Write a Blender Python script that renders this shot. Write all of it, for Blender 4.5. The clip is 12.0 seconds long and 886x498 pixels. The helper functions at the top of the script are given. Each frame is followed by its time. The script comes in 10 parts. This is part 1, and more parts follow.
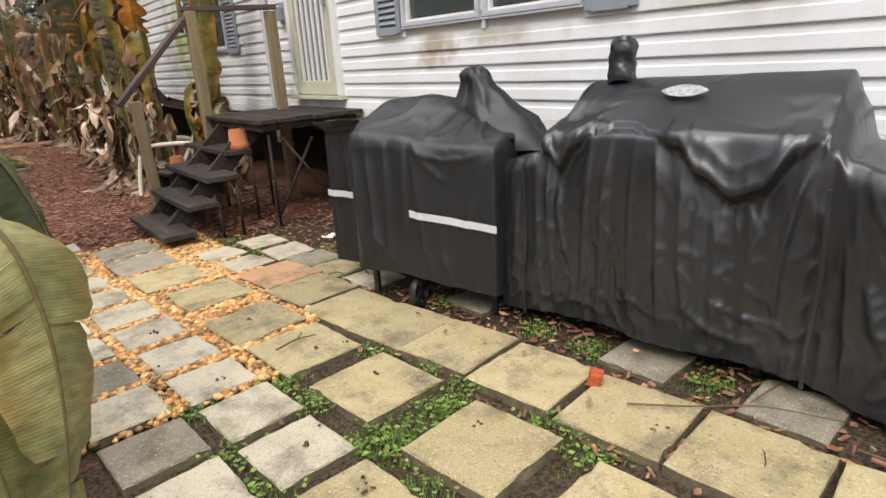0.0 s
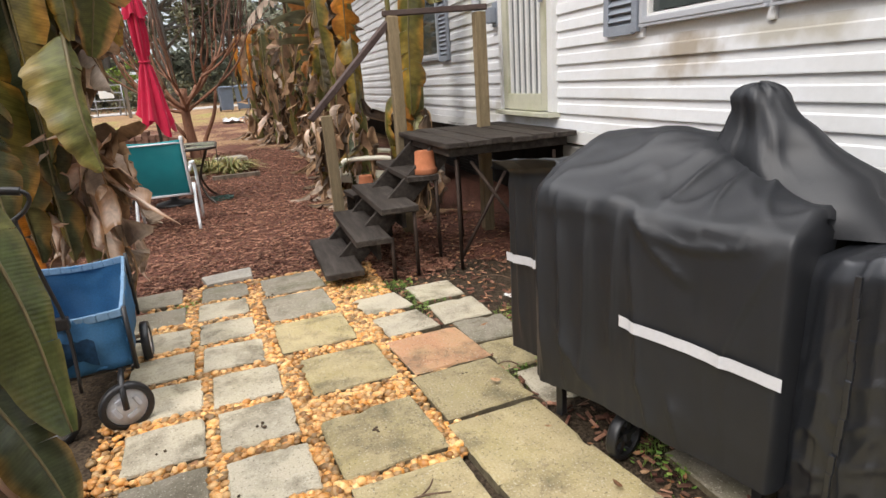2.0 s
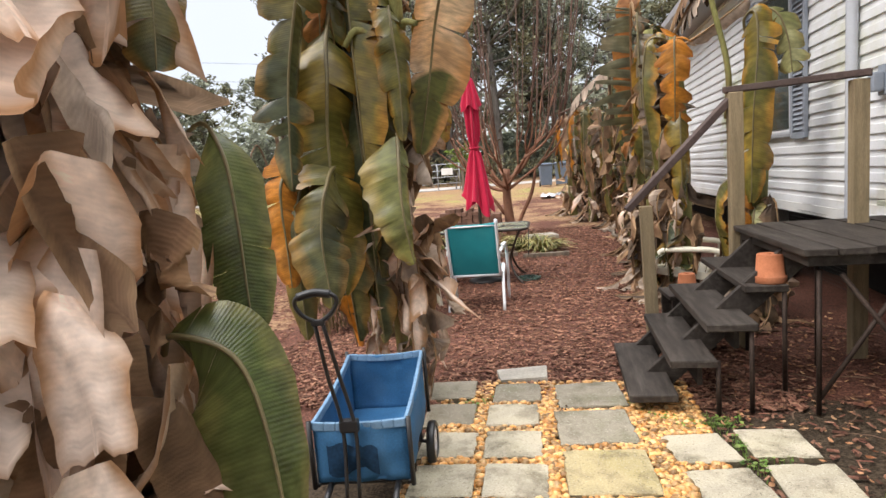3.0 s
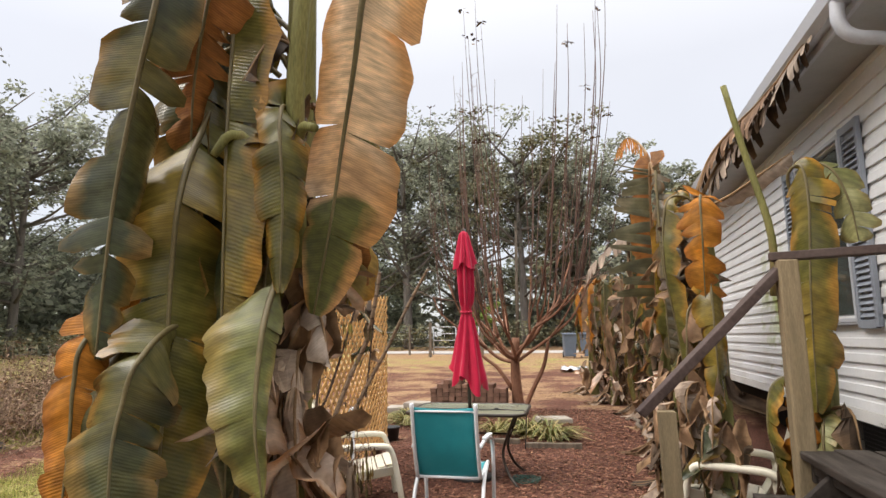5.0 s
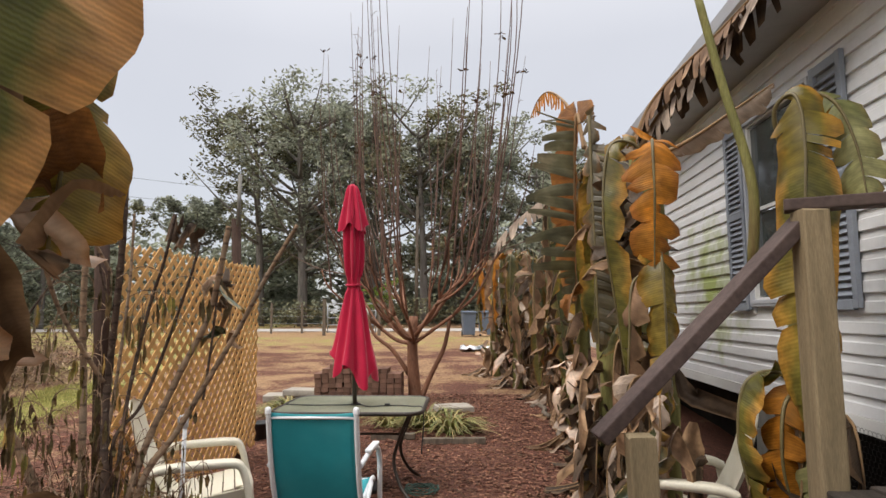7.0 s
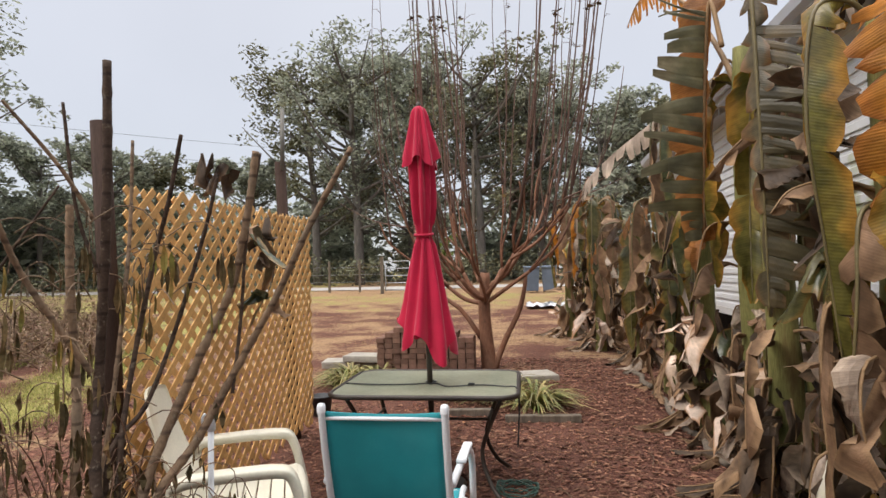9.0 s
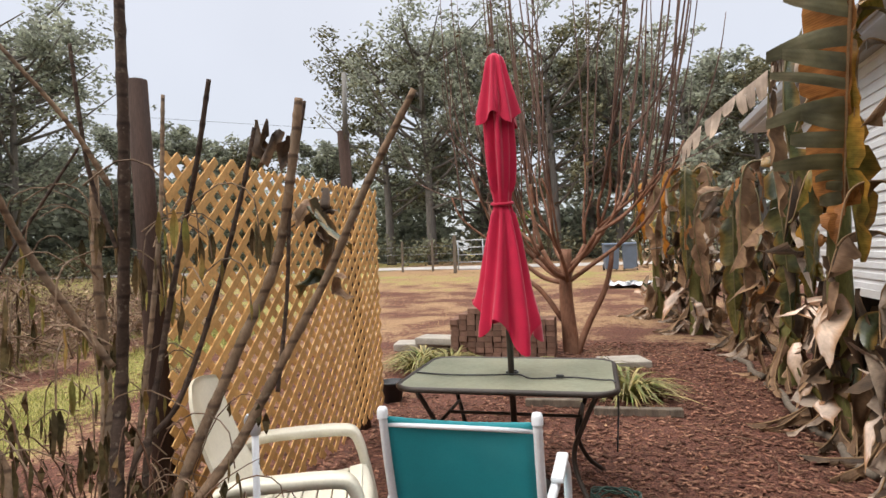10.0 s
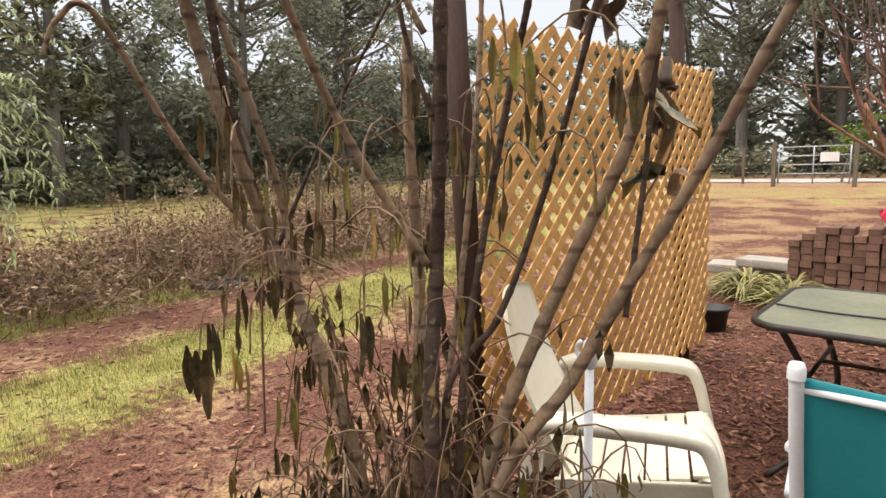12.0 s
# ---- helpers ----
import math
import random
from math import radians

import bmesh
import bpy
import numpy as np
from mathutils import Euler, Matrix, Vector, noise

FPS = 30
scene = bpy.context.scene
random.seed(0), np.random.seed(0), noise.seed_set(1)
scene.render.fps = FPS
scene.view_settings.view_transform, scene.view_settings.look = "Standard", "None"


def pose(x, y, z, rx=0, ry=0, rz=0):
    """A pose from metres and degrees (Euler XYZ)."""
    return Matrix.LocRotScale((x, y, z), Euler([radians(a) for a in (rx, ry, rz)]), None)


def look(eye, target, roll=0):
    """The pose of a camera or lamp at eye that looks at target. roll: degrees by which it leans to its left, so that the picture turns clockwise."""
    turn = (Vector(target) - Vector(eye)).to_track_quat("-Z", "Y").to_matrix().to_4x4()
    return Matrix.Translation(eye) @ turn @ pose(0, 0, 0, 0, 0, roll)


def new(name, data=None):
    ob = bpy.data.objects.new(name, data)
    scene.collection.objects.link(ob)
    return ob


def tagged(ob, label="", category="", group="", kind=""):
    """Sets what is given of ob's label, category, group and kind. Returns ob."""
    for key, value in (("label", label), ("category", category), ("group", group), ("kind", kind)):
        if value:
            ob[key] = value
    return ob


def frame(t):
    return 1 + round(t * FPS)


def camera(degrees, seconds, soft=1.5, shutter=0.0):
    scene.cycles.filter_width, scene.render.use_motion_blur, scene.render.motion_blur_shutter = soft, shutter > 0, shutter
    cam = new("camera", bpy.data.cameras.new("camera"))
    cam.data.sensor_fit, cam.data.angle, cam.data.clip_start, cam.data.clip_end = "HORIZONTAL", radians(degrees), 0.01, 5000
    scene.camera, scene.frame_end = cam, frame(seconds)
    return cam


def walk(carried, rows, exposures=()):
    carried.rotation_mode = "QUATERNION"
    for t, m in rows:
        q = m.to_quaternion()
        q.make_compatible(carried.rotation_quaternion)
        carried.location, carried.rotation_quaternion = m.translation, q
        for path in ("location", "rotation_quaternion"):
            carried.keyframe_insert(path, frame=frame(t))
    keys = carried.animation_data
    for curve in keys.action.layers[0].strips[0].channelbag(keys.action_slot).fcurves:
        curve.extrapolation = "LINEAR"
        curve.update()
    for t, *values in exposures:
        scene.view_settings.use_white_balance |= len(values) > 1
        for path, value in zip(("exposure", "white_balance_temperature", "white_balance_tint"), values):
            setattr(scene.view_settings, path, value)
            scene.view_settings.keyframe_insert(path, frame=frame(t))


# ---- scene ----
cam = camera(74.0, 12.0)
PATH = [
    (0, (2.02, 0.449, 1.297), (3.211, 1.932, 0.68), -3.4),
    (0.5, (2.179, 0.679, 1.332), (3.252, 2.253, 0.721), -2.0),
    (1, (2.347, 0.873, 1.334), (3.468, 2.427, 0.759), -1.9),
    (1.5, (2.53, 1.134, 1.348), (3.594, 2.737, 0.801), -3.6),
    (2, (2.702, 1.359, 1.323), (3.274, 3.192, 0.764), -3.9),
    (2.5, (2.78, 1.554, 1.308), (2.732, 3.486, 0.793), -5.0),
    (3, (2.745, 1.83, 1.424), (2.338, 3.772, 1.174), -4.6),
    (3.2, (2.736, 1.942, 1.457), (2.277, 3.88, 1.282), -4.9),
    (4.8, (2.983, 2.918, 1.435), (2.481, 4.837, 1.697), -1.0),
    (5, (2.976, 3.048, 1.462), (2.5, 4.968, 1.758), -0.6),
    (5.5, (2.968, 3.299, 1.471), (2.565, 5.226, 1.825), -0.1),
    (6, (2.997, 3.655, 1.463), (2.64, 5.587, 1.838), 0.9),
    (6.5, (2.96, 3.964, 1.445), (2.713, 5.928, 1.724), 0.6),
    (7, (2.833, 4.251, 1.478), (2.686, 6.234, 1.696), -0.2),
    (7.5, (2.768, 4.435, 1.462), (2.574, 6.419, 1.622), -1.0),
    (7.7, (2.755, 4.525, 1.437), (2.51, 6.504, 1.594), -1.1),
    (9.3, (2.419, 5.452, 1.484), (2.061, 7.419, 1.538), -1.5),
    (9.5, (2.39, 5.527, 1.473), (1.997, 7.487, 1.518), -1.7),
    (10, (2.341, 5.814, 1.453), (1.769, 7.73, 1.463), -1.9),
    (10.5, (2.264, 5.993, 1.436), (1.434, 7.812, 1.387), -2.3),
    (11, (2.086, 6.096, 1.404), (1.025, 7.788, 1.286), -2.3),
    (11.5, (1.912, 6.214, 1.37), (0.657, 7.759, 1.178), -2.4),
    (12, (1.87, 6.244, 1.364), (0.493, 7.67, 1.099), -1.2),
]
# the camera opens up a little over the shaded patio
EXPOSURE = [(0.0, 0.47, 6600, 12), (1.5, 0.47, 6600, 12), (2.6, 0.60, 6500, 12), (3.2, 0.74, 6550, 12), (5.0, 0.54, 6750, 12), (5.6, 0.40, 6700, 12), (7.5, 0.25, 6700, 12), (9.5, 0.36, 6550, 12), (12.0, 0.64, 6850, 12)]
walk(cam, [(t, look(eye, target, roll)) for t, eye, target, roll in PATH], EXPOSURE)

# ---- world and light: an overcast winter sky ----
SUN_UP, SUN_TURN = 46.0, 236.0
world = bpy.data.worlds.new("overcast_sky")
scene.world = world
world.use_nodes = True
wt = world.node_tree
wt.nodes.clear()
w_out = wt.nodes.new("ShaderNodeOutputWorld")
w_add = wt.nodes.new("ShaderNodeAddShader")
w_sky = wt.nodes.new("ShaderNodeTexSky")
w_sky.sky_type = 'NISHITA'
w_sky.sun_disc = False
w_sky.sun_elevation = radians(SUN_UP)
w_sky.sun_rotation = radians(SUN_TURN)
w_bg1 = wt.nodes.new("ShaderNodeBackground")
w_bg1.inputs[1].default_value = 0.03
w_bg2 = wt.nodes.new("ShaderNodeBackground")
w_bg2.inputs[1].default_value = 1.0
# cloud layer: brighter towards the zenith, with faint soft streaks
w_tc = wt.nodes.new("ShaderNodeTexCoord")
w_sep = wt.nodes.new("ShaderNodeSeparateXYZ")
w_ramp = wt.nodes.new("ShaderNodeValToRGB")
w_ramp.color_ramp.elements[0].position = 0.0
w_ramp.color_ramp.elements[0].color = (0.44, 0.455, 0.485, 1)
w_ramp.color_ramp.elements[1].position = 1.0
w_ramp.color_ramp.elements[1].color = (3.5, 3.5, 3.5, 1)
mid = w_ramp.color_ramp.elements.new(0.42)
mid.color = (0.53, 0.545, 0.575, 1)
high = w_ramp.color_ramp.elements.new(0.72)
high.color = (0.86, 0.875, 0.90, 1)
w_noise = wt.nodes.new("ShaderNodeTexNoise")
w_noise.inputs["Scale"].default_value = 2.2
w_noise.inputs["Detail"].default_value = 5
w_nr = wt.nodes.new("ShaderNodeMapRange")
w_nr.inputs["To Min"].default_value = 0.9
w_nr.inputs["To Max"].default_value = 1.1
w_mul = wt.nodes.new("ShaderNodeVectorMath")
w_mul.operation = 'SCALE'
wt.links.new(w_tc.outputs["Generated"], w_sep.inputs[0])
wt.links.new(w_sep.outputs[2], w_ramp.inputs[0])
wt.links.new(w_tc.outputs["Generated"], w_noise.inputs["Vector"])
wt.links.new(w_noise.outputs["Fac"], w_nr.inputs["Value"])
wt.links.new(w_ramp.outputs[0], w_mul.inputs[0])
wt.links.new(w_nr.outputs[0], w_mul.inputs["Scale"])
wt.links.new(w_mul.outputs[0], w_bg2.inputs[0])
wt.links.new(w_sky.outputs[0], w_bg1.inputs[0])
wt.links.new(w_bg1.outputs[0], w_add.inputs[0])
wt.links.new(w_bg2.outputs[0], w_add.inputs[1])
wt.links.new(w_add.outputs[0], w_out.inputs[0])

sun = new("sun", bpy.data.lights.new("sun", 'SUN'))
sun.data.energy = 1.5
sun.data.angle = radians(25)
sun.data.color = (1.0, 0.95, 0.88)
sun.matrix_world = pose(0, 0, 30, 90 - SUN_UP, 0, 180 - SUN_TURN)

# ---- materials ----
def mat(name, col, rough=0.6, metal=0.0, var=0.25, scale=6.0, fine=80.0, bump=0.15, stain=None,
        stain_scale=2.0, stain_amt=0.35, rand=0.0, spec=0.5, dist=0.004, stretch=(1, 1, 1), trans=0.0, alt=None, alt_amt=0.0, island=0.0, sheen=0.0):
    """Procedural surface: base colour varied at two scales, optional stains, bump relief, per-object or per-island change."""
    m = bpy.data.materials.new(name)
    m.use_nodes = True
    nt = m.node_tree
    N, L = nt.nodes, nt.links
    b = N["Principled BSDF"]
    tc = N.new("ShaderNodeTexCoord")
    mp = N.new("ShaderNodeMapping")
    mp.inputs["Scale"].default_value = stretch
    L.new(tc.outputs["Object"], mp.inputs[0])
    n1 = N.new("ShaderNodeTexNoise")
    n1.inputs["Scale"].default_value = scale
    n1.inputs["Detail"].default_value = 6
    n2 = N.new("ShaderNodeTexNoise")
    n2.inputs["Scale"].default_value = fine
    n2.inputs["Detail"].default_value = 3
    L.new(mp.outputs[0], n1.inputs["Vector"])
    L.new(mp.outputs[0], n2.inputs["Vector"])
    r1 = N.new("ShaderNodeMapRange")
    r1.inputs["From Min"].default_value, r1.inputs["From Max"].default_value = 0.3, 0.7
    r1.inputs["To Min"].default_value, r1.inputs["To Max"].default_value = 1 - var, 1 + var
    L.new(n1.outputs["Fac"], r1.inputs["Value"])
    r2 = N.new("ShaderNodeMapRange")
    r2.inputs["From Min"].default_value, r2.inputs["From Max"].default_value = 0.3, 0.7
    r2.inputs["To Min"].default_value, r2.inputs["To Max"].default_value = 1 - var * 0.7, 1 + var * 0.7
    L.new(n2.outputs["Fac"], r2.inputs["Value"])
    mu = N.new("ShaderNodeMath")
    mu.operation = 'MULTIPLY'
    L.new(r1.outputs[0], mu.inputs[0])
    L.new(r2.outputs[0], mu.inputs[1])
    src = mu.outputs[0]
    if rand or island:
        if island:
            oi = N.new("ShaderNodeNewGeometry")
            out = oi.outputs["Random Per Island"]
        else:
            oi = N.new("ShaderNodeObjectInfo")
            out = oi.outputs["Random"]
        rr = N.new("ShaderNodeMapRange")
        k = rand or island
        rr.inputs["To Min"].default_value, rr.inputs["To Max"].default_value = 1 - k, 1 + k
        L.new(out, rr.inputs["Value"])
        m2 = N.new("ShaderNodeMath")
        m2.operation = 'MULTIPLY'
        L.new(src, m2.inputs[0])
        L.new(rr.outputs[0], m2.inputs[1])
        src = m2.outputs[0]
    base = N.new("ShaderNodeRGB")
    base.outputs[0].default_value = (*col, 1)
    colour = base.outputs[0]
    if alt:
        ma = N.new("ShaderNodeMix")
        ma.data_type = 'RGBA'
        ma.inputs[7].default_value = (*alt, 1)
        L.new(colour, ma.inputs[6])
        na = N.new("ShaderNodeTexNoise")
        na.inputs["Scale"].default_value = scale * 0.6
        na.inputs["Detail"].default_value = 4
        vo = N.new("ShaderNodeVectorMath")
        vo.operation = 'ADD'
        vo.inputs[1].default_value = (7.3, 2.1, 4.4)
        L.new(mp.outputs[0], vo.inputs[0])
        if rand or island:
            wv = N.new("ShaderNodeVectorMath")
            wv.operation = 'ADD'
            L.new(vo.outputs[0], wv.inputs[0])
            sc = N.new("ShaderNodeMath")
            sc.operation = 'MULTIPLY'
            sc.inputs[1].default_value = 37.0
            L.new(out, sc.inputs[0])
            L.new(sc.outputs[0], wv.inputs[1])
            L.new(wv.outputs[0], na.inputs["Vector"])
        else:
            L.new(vo.outputs[0], na.inputs["Vector"])
        rg = N.new("ShaderNodeMapRange")
        rg.inputs["From Min"].default_value, rg.inputs["From Max"].default_value = 0.5 - alt_amt * 0.3, 0.75 - alt_amt * 0.3
        L.new(na.outputs["Fac"], rg.inputs["Value"])
        L.new(rg.outputs[0], ma.inputs[0])
        colour = ma.outputs[2]
    sv = N.new("ShaderNodeVectorMath")
    sv.operation = 'SCALE'
    L.new(colour, sv.inputs[0])
    L.new(src, sv.inputs["Scale"])
    colour = sv.outputs[0]
    if stain:
        ns = N.new("ShaderNodeTexNoise")
        ns.inputs["Scale"].default_value = stain_scale
        ns.inputs["Detail"].default_value = 7
        L.new(mp.outputs[0], ns.inputs["Vector"])
        rs = N.new("ShaderNodeMapRange")
        rs.inputs["From Min"].default_value, rs.inputs["From Max"].default_value = 0.5, 0.72
        rs.inputs["To Max"].default_value = stain_amt
        L.new(ns.outputs["Fac"], rs.inputs["Value"])
        mx = N.new("ShaderNodeMix")
        mx.data_type = 'RGBA'
        mx.inputs[7].default_value = (*stain, 1)
        L.new(rs.outputs[0], mx.inputs[0])
        L.new(colour, mx.inputs[6])
        colour = mx.outputs[2]
    L.new(colour, b.inputs["Base Color"])
    b.inputs["Roughness"].default_value = rough
    b.inputs["Metallic"].default_value = metal
    b.inputs["Specular IOR Level"].default_value = spec if rough < 0.6 else spec * 0.35
    if sheen:
        b.inputs["Sheen Weight"].default_value = sheen
    if bump:
        bp = N.new("ShaderNodeBump")
        bp.inputs["Strength"].default_value = bump
        bp.inputs["Distance"].default_value = dist
        ad = N.new("ShaderNodeMath")
        ad.operation = 'ADD'
        L.new(n1.outputs["Fac"], ad.inputs[0])
        L.new(n2.outputs["Fac"], ad.inputs[1])
        L.new(ad.outputs[0], bp.inputs["Height"])
        L.new(bp.outputs[0], b.inputs["Normal"])
    if trans:
        tr = N.new("ShaderNodeBsdfTranslucent")
        L.new(colour, tr.inputs[0])
        ms = N.new("ShaderNodeMixShader")
        ms.inputs[0].default_value = trans
        L.new(b.outputs[0], ms.inputs[1])
        L.new(tr.outputs[0], ms.inputs[2])
        L.new(ms.outputs[0], N["Material Output"].inputs[0])
    return m


M_WHITE = mat("white_trim_paint", (0.75, 0.75, 0.73), 0.45, var=0.05, scale=4, bump=0.04, stain=(0.4, 0.38, 0.3), stain_amt=0.3)
M_SHUTTER = mat("grey_shutter_plastic", (0.27, 0.30, 0.345), 0.5, var=0.08, bump=0.03)
M_GUTTER = mat("pale_grey_gutter", (0.50, 0.52, 0.56), 0.4, var=0.06, scale=2, bump=0.04, stain=(0.25, 0.25, 0.22), stain_amt=0.3)
M_GLASS = mat("dark_window_glass", (0.05, 0.06, 0.058), 0.06, var=0.1, bump=0, spec=0.8)
# near-black that stands for the shade under the house
M_VOID = mat("crawlspace_shade_black", (0.02, 0.018, 0.016), 0.9, var=0.3)
M_WIRE = mat("black_wire", (0.03, 0.03, 0.03), 0.5, metal=0.3, var=0.1, bump=0)
M_PAVER = mat("concrete_paver", (0.385, 0.315, 0.175), 0.85, var=0.2, scale=5, fine=120, bump=0.35, stain=(0.22, 0.19, 0.11), stain_scale=5, stain_amt=0.65, rand=0.14)
M_PAVER_PALE = mat("pale_concrete_paver", (0.46, 0.41, 0.31), 0.85, var=0.18, scale=5, fine=120, bump=0.35, stain=(0.3, 0.26, 0.17), stain_scale=5, stain_amt=0.35, rand=0.1)
M_PAVER_GREY = mat("grey_concrete_paver", (0.25, 0.222, 0.17), 0.85, var=0.15, scale=5, fine=120, bump=0.35, stain=(0.12, 0.11, 0.08), stain_scale=4, stain_amt=0.4, rand=0.12)
M_PAVER_RED = mat("terracotta_paver", (0.46, 0.25, 0.14), 0.85, var=0.1, scale=4, fine=120, bump=0.3, stain=(0.4, 0.3, 0.16), stain_scale=3, stain_amt=0.5)
M_COVER = mat("black_polyester_cover", (0.0100, 0.0112, 0.0138), 0.52, var=0.15, scale=5, fine=220, bump=0.12, stain=(0.022, 0.022, 0.024), stain_scale=3, stain_amt=0.3, spec=0.6)
M_COVER2 = mat("black_vinyl_cover", (0.0150, 0.0166, 0.0200), 0.35, var=0.2, scale=4, fine=200, bump=0.10, stain=(0.045, 0.042, 0.04), stain_scale=2.5, stain_amt=0.35, spec=0.8)
M_STRIPE = mat("silver_reflective_tape", (0.6, 0.6, 0.62), 0.4, var=0.05, bump=0.03)
M_BLACK = mat("black_plastic", (0.015, 0.015, 0.016), 0.4, var=0.15)
M_DARKWOOD = mat("weathered_dark_wood", (0.042, 0.034, 0.028), 0.65, var=0.35, scale=4, fine=60, bump=0.4, stretch=(8, 1, 8), stain=(0.11, 0.095, 0.08), stain_amt=0.4)
M_POST = mat("weathered_pine_post", (0.26, 0.20, 0.12), 0.75, var=0.25, scale=4, fine=50, bump=0.35, stretch=(8, 8, 0.8), stain=(0.14, 0.11, 0.06), stain_amt=0.45)
M_RAIL = mat("dark_purple_brown_rail_wood", (0.075, 0.052, 0.046), 0.7, var=0.3, scale=4, fine=50, bump=0.35, stain=(0.12, 0.09, 0.075), stain_amt=0.4)
M_TERRA = mat("terracotta", (0.42, 0.15, 0.07), 0.8, var=0.15, scale=8, bump=0.15, stain=(0.3, 0.2, 0.14), stain_amt=0.4)
M_BLOCK = mat("concrete_block", (0.22, 0.21, 0.19), 0.9, var=0.2, scale=8, fine=90, bump=0.5, stain=(0.1, 0.1, 0.07), stain_amt=0.5)
M_RUST = mat("rusty_steel", (0.05, 0.035, 0.028), 0.6, metal=0.4, var=0.3, bump=0.2)


def weathered(m, moss, amount):
    """Adds pits, pale grit and moss patches to a concrete surface, shifted from slab to slab."""
    N, L = m.node_tree.nodes, m.node_tree.links
    b = N["Principled BSDF"]
    old = b.inputs["Base Color"].links[0].from_socket
    tc = N.new("ShaderNodeTexCoord")
    oi = N.new("ShaderNodeObjectInfo")
    sh = N.new("ShaderNodeVectorMath")
    sh.operation = 'MULTIPLY_ADD'
    sh.inputs[1].default_value = (1, 1, 1)
    k = N.new("ShaderNodeMath")
    k.operation = 'MULTIPLY'
    k.inputs[1].default_value = 60
    L.new(oi.outputs["Random"], k.inputs[0])
    L.new(tc.outputs["Object"], sh.inputs[0])
    L.new(k.outputs[0], sh.inputs[2])

    def layer(colour, scale, lo, hi, amt, below, tex="ShaderNodeTexNoise"):
        n = N.new(tex)
        n.inputs["Scale"].default_value = scale
        if tex == "ShaderNodeTexNoise":
            n.inputs["Detail"].default_value = 6
            n.inputs["Roughness"].default_value = 0.65
        L.new(sh.outputs[0], n.inputs["Vector"])
        r = N.new("ShaderNodeMapRange")
        r.inputs["From Min"].default_value, r.inputs["From Max"].default_value = lo, hi
        r.inputs["To Max"].default_value = amt
        L.new(n.outputs[0], r.inputs["Value"])
        x = N.new("ShaderNodeMix")
        x.data_type = 'RGBA'
        x.inputs[7].default_value = (*colour, 1)
        L.new(r.outputs[0], x.inputs[0])
        L.new(below, x.inputs[6])
        return x.outputs[2]
    c = layer(moss, 4.0, 0.48, 0.68, amount, old)
    c = layer((0.10, 0.085, 0.055), 5.0, 0.48, 0.70, 0.8, c)
    c = layer((0.62, 0.58, 0.48), 110.0, 0.57, 0.68, 0.6, c)
    c = layer((0.09, 0.075, 0.05), 80.0, 0.58, 0.68, 0.75, c)
    c = layer((0.05, 0.042, 0.03), 26.0, 0.10, 0.05, 0.45, c, "ShaderNodeTexVoronoi")
    L.new(c, b.inputs["Base Color"])


for m_slab, moss, amount in ((M_PAVER, (0.33, 0.275, 0.115), 0.6), (M_PAVER_PALE, (0.30, 0.27, 0.16), 0.4), (M_PAVER_GREY, (0.15, 0.15, 0.08), 0.5), (M_PAVER_RED, (0.42, 0.34, 0.18), 0.4)):
    weathered(m_slab, moss, amount)
# side faces of the slabs: a darker, blotched brown than the tops
M_SLABSIDE = mat("dark_slab_side", (0.15, 0.125, 0.08), 0.9, var=0.3, scale=12, fine=90, bump=0.4, stain=(0.07, 0.055, 0.035), stain_scale=14, stain_amt=0.7)

# ---- mesh helpers ----
def part(name, bm, material, parent=None, label="", smooth=False):
    me = bpy.data.meshes.new(name)
    bm.to_mesh(me)
    bm.free()
    return link_mesh(name, me, material, parent, label, smooth)


def link_mesh(name, me, material, parent=None, label="", smooth=False):
    for m in (material if isinstance(material, (list, tuple)) else (material,)):
        me.materials.append(m)
    if smooth:
        me.polygons.foreach_set("use_smooth", [True] * len(me.polygons))
    ob = new(name, me)
    if parent:
        ob.parent = parent
    if label:
        ob["label"] = label
    return ob


def raw(name, verts, faces, material, parent=None, label="", smooth=False):
    me = bpy.data.meshes.new(name)
    me.from_pydata([tuple(v) for v in verts], [], faces)
    me.validate()
    return link_mesh(name, me, material, parent, label, smooth)


def thing(name, x, y, z, rz=0, label="", category="", group="", kind=""):
    ob = new(name)
    ob.empty_display_size = 0.1
    ob.matrix_world = pose(x, y, z, 0, 0, rz)
    return tagged(ob, label, category, group, kind)


def box(bm, sx, sy, sz, m=None, bevel=0.0):
    """A box of full sizes, centred, moved by m, with its edges rounded."""
    made = bmesh.ops.create_cube(bm, size=1.0)["verts"]
    bmesh.ops.scale(bm, vec=(sx, sy, sz), verts=made)
    if bevel:
        edges = list({e for v in made for e in v.link_edges})
        res = bmesh.ops.bevel(bm, geom=edges, offset=bevel, segments=2, affect='EDGES', profile=0.6)
        made = list({v for f in res["faces"] for v in f.verts} | {v for v in made if v.is_valid})
    if m is not None:
        bmesh.ops.transform(bm, matrix=m, verts=made)
    return made


def bar(bm, a, b, w, h=None, bevel=0.0, roll=0.0):
    """A square bar from a to b."""
    a, b = Vector(a), Vector(b)
    d = b - a
    up = "Y" if abs(d.normalized().z) < 0.99 else "X"
    q = d.to_track_quat("Z", "Y")
    m = Matrix.Translation((a + b) / 2) @ q.to_matrix().to_4x4() @ pose(0, 0, 0, 0, 0, roll)
    return box(bm, w, h or w, d.length, m, bevel)


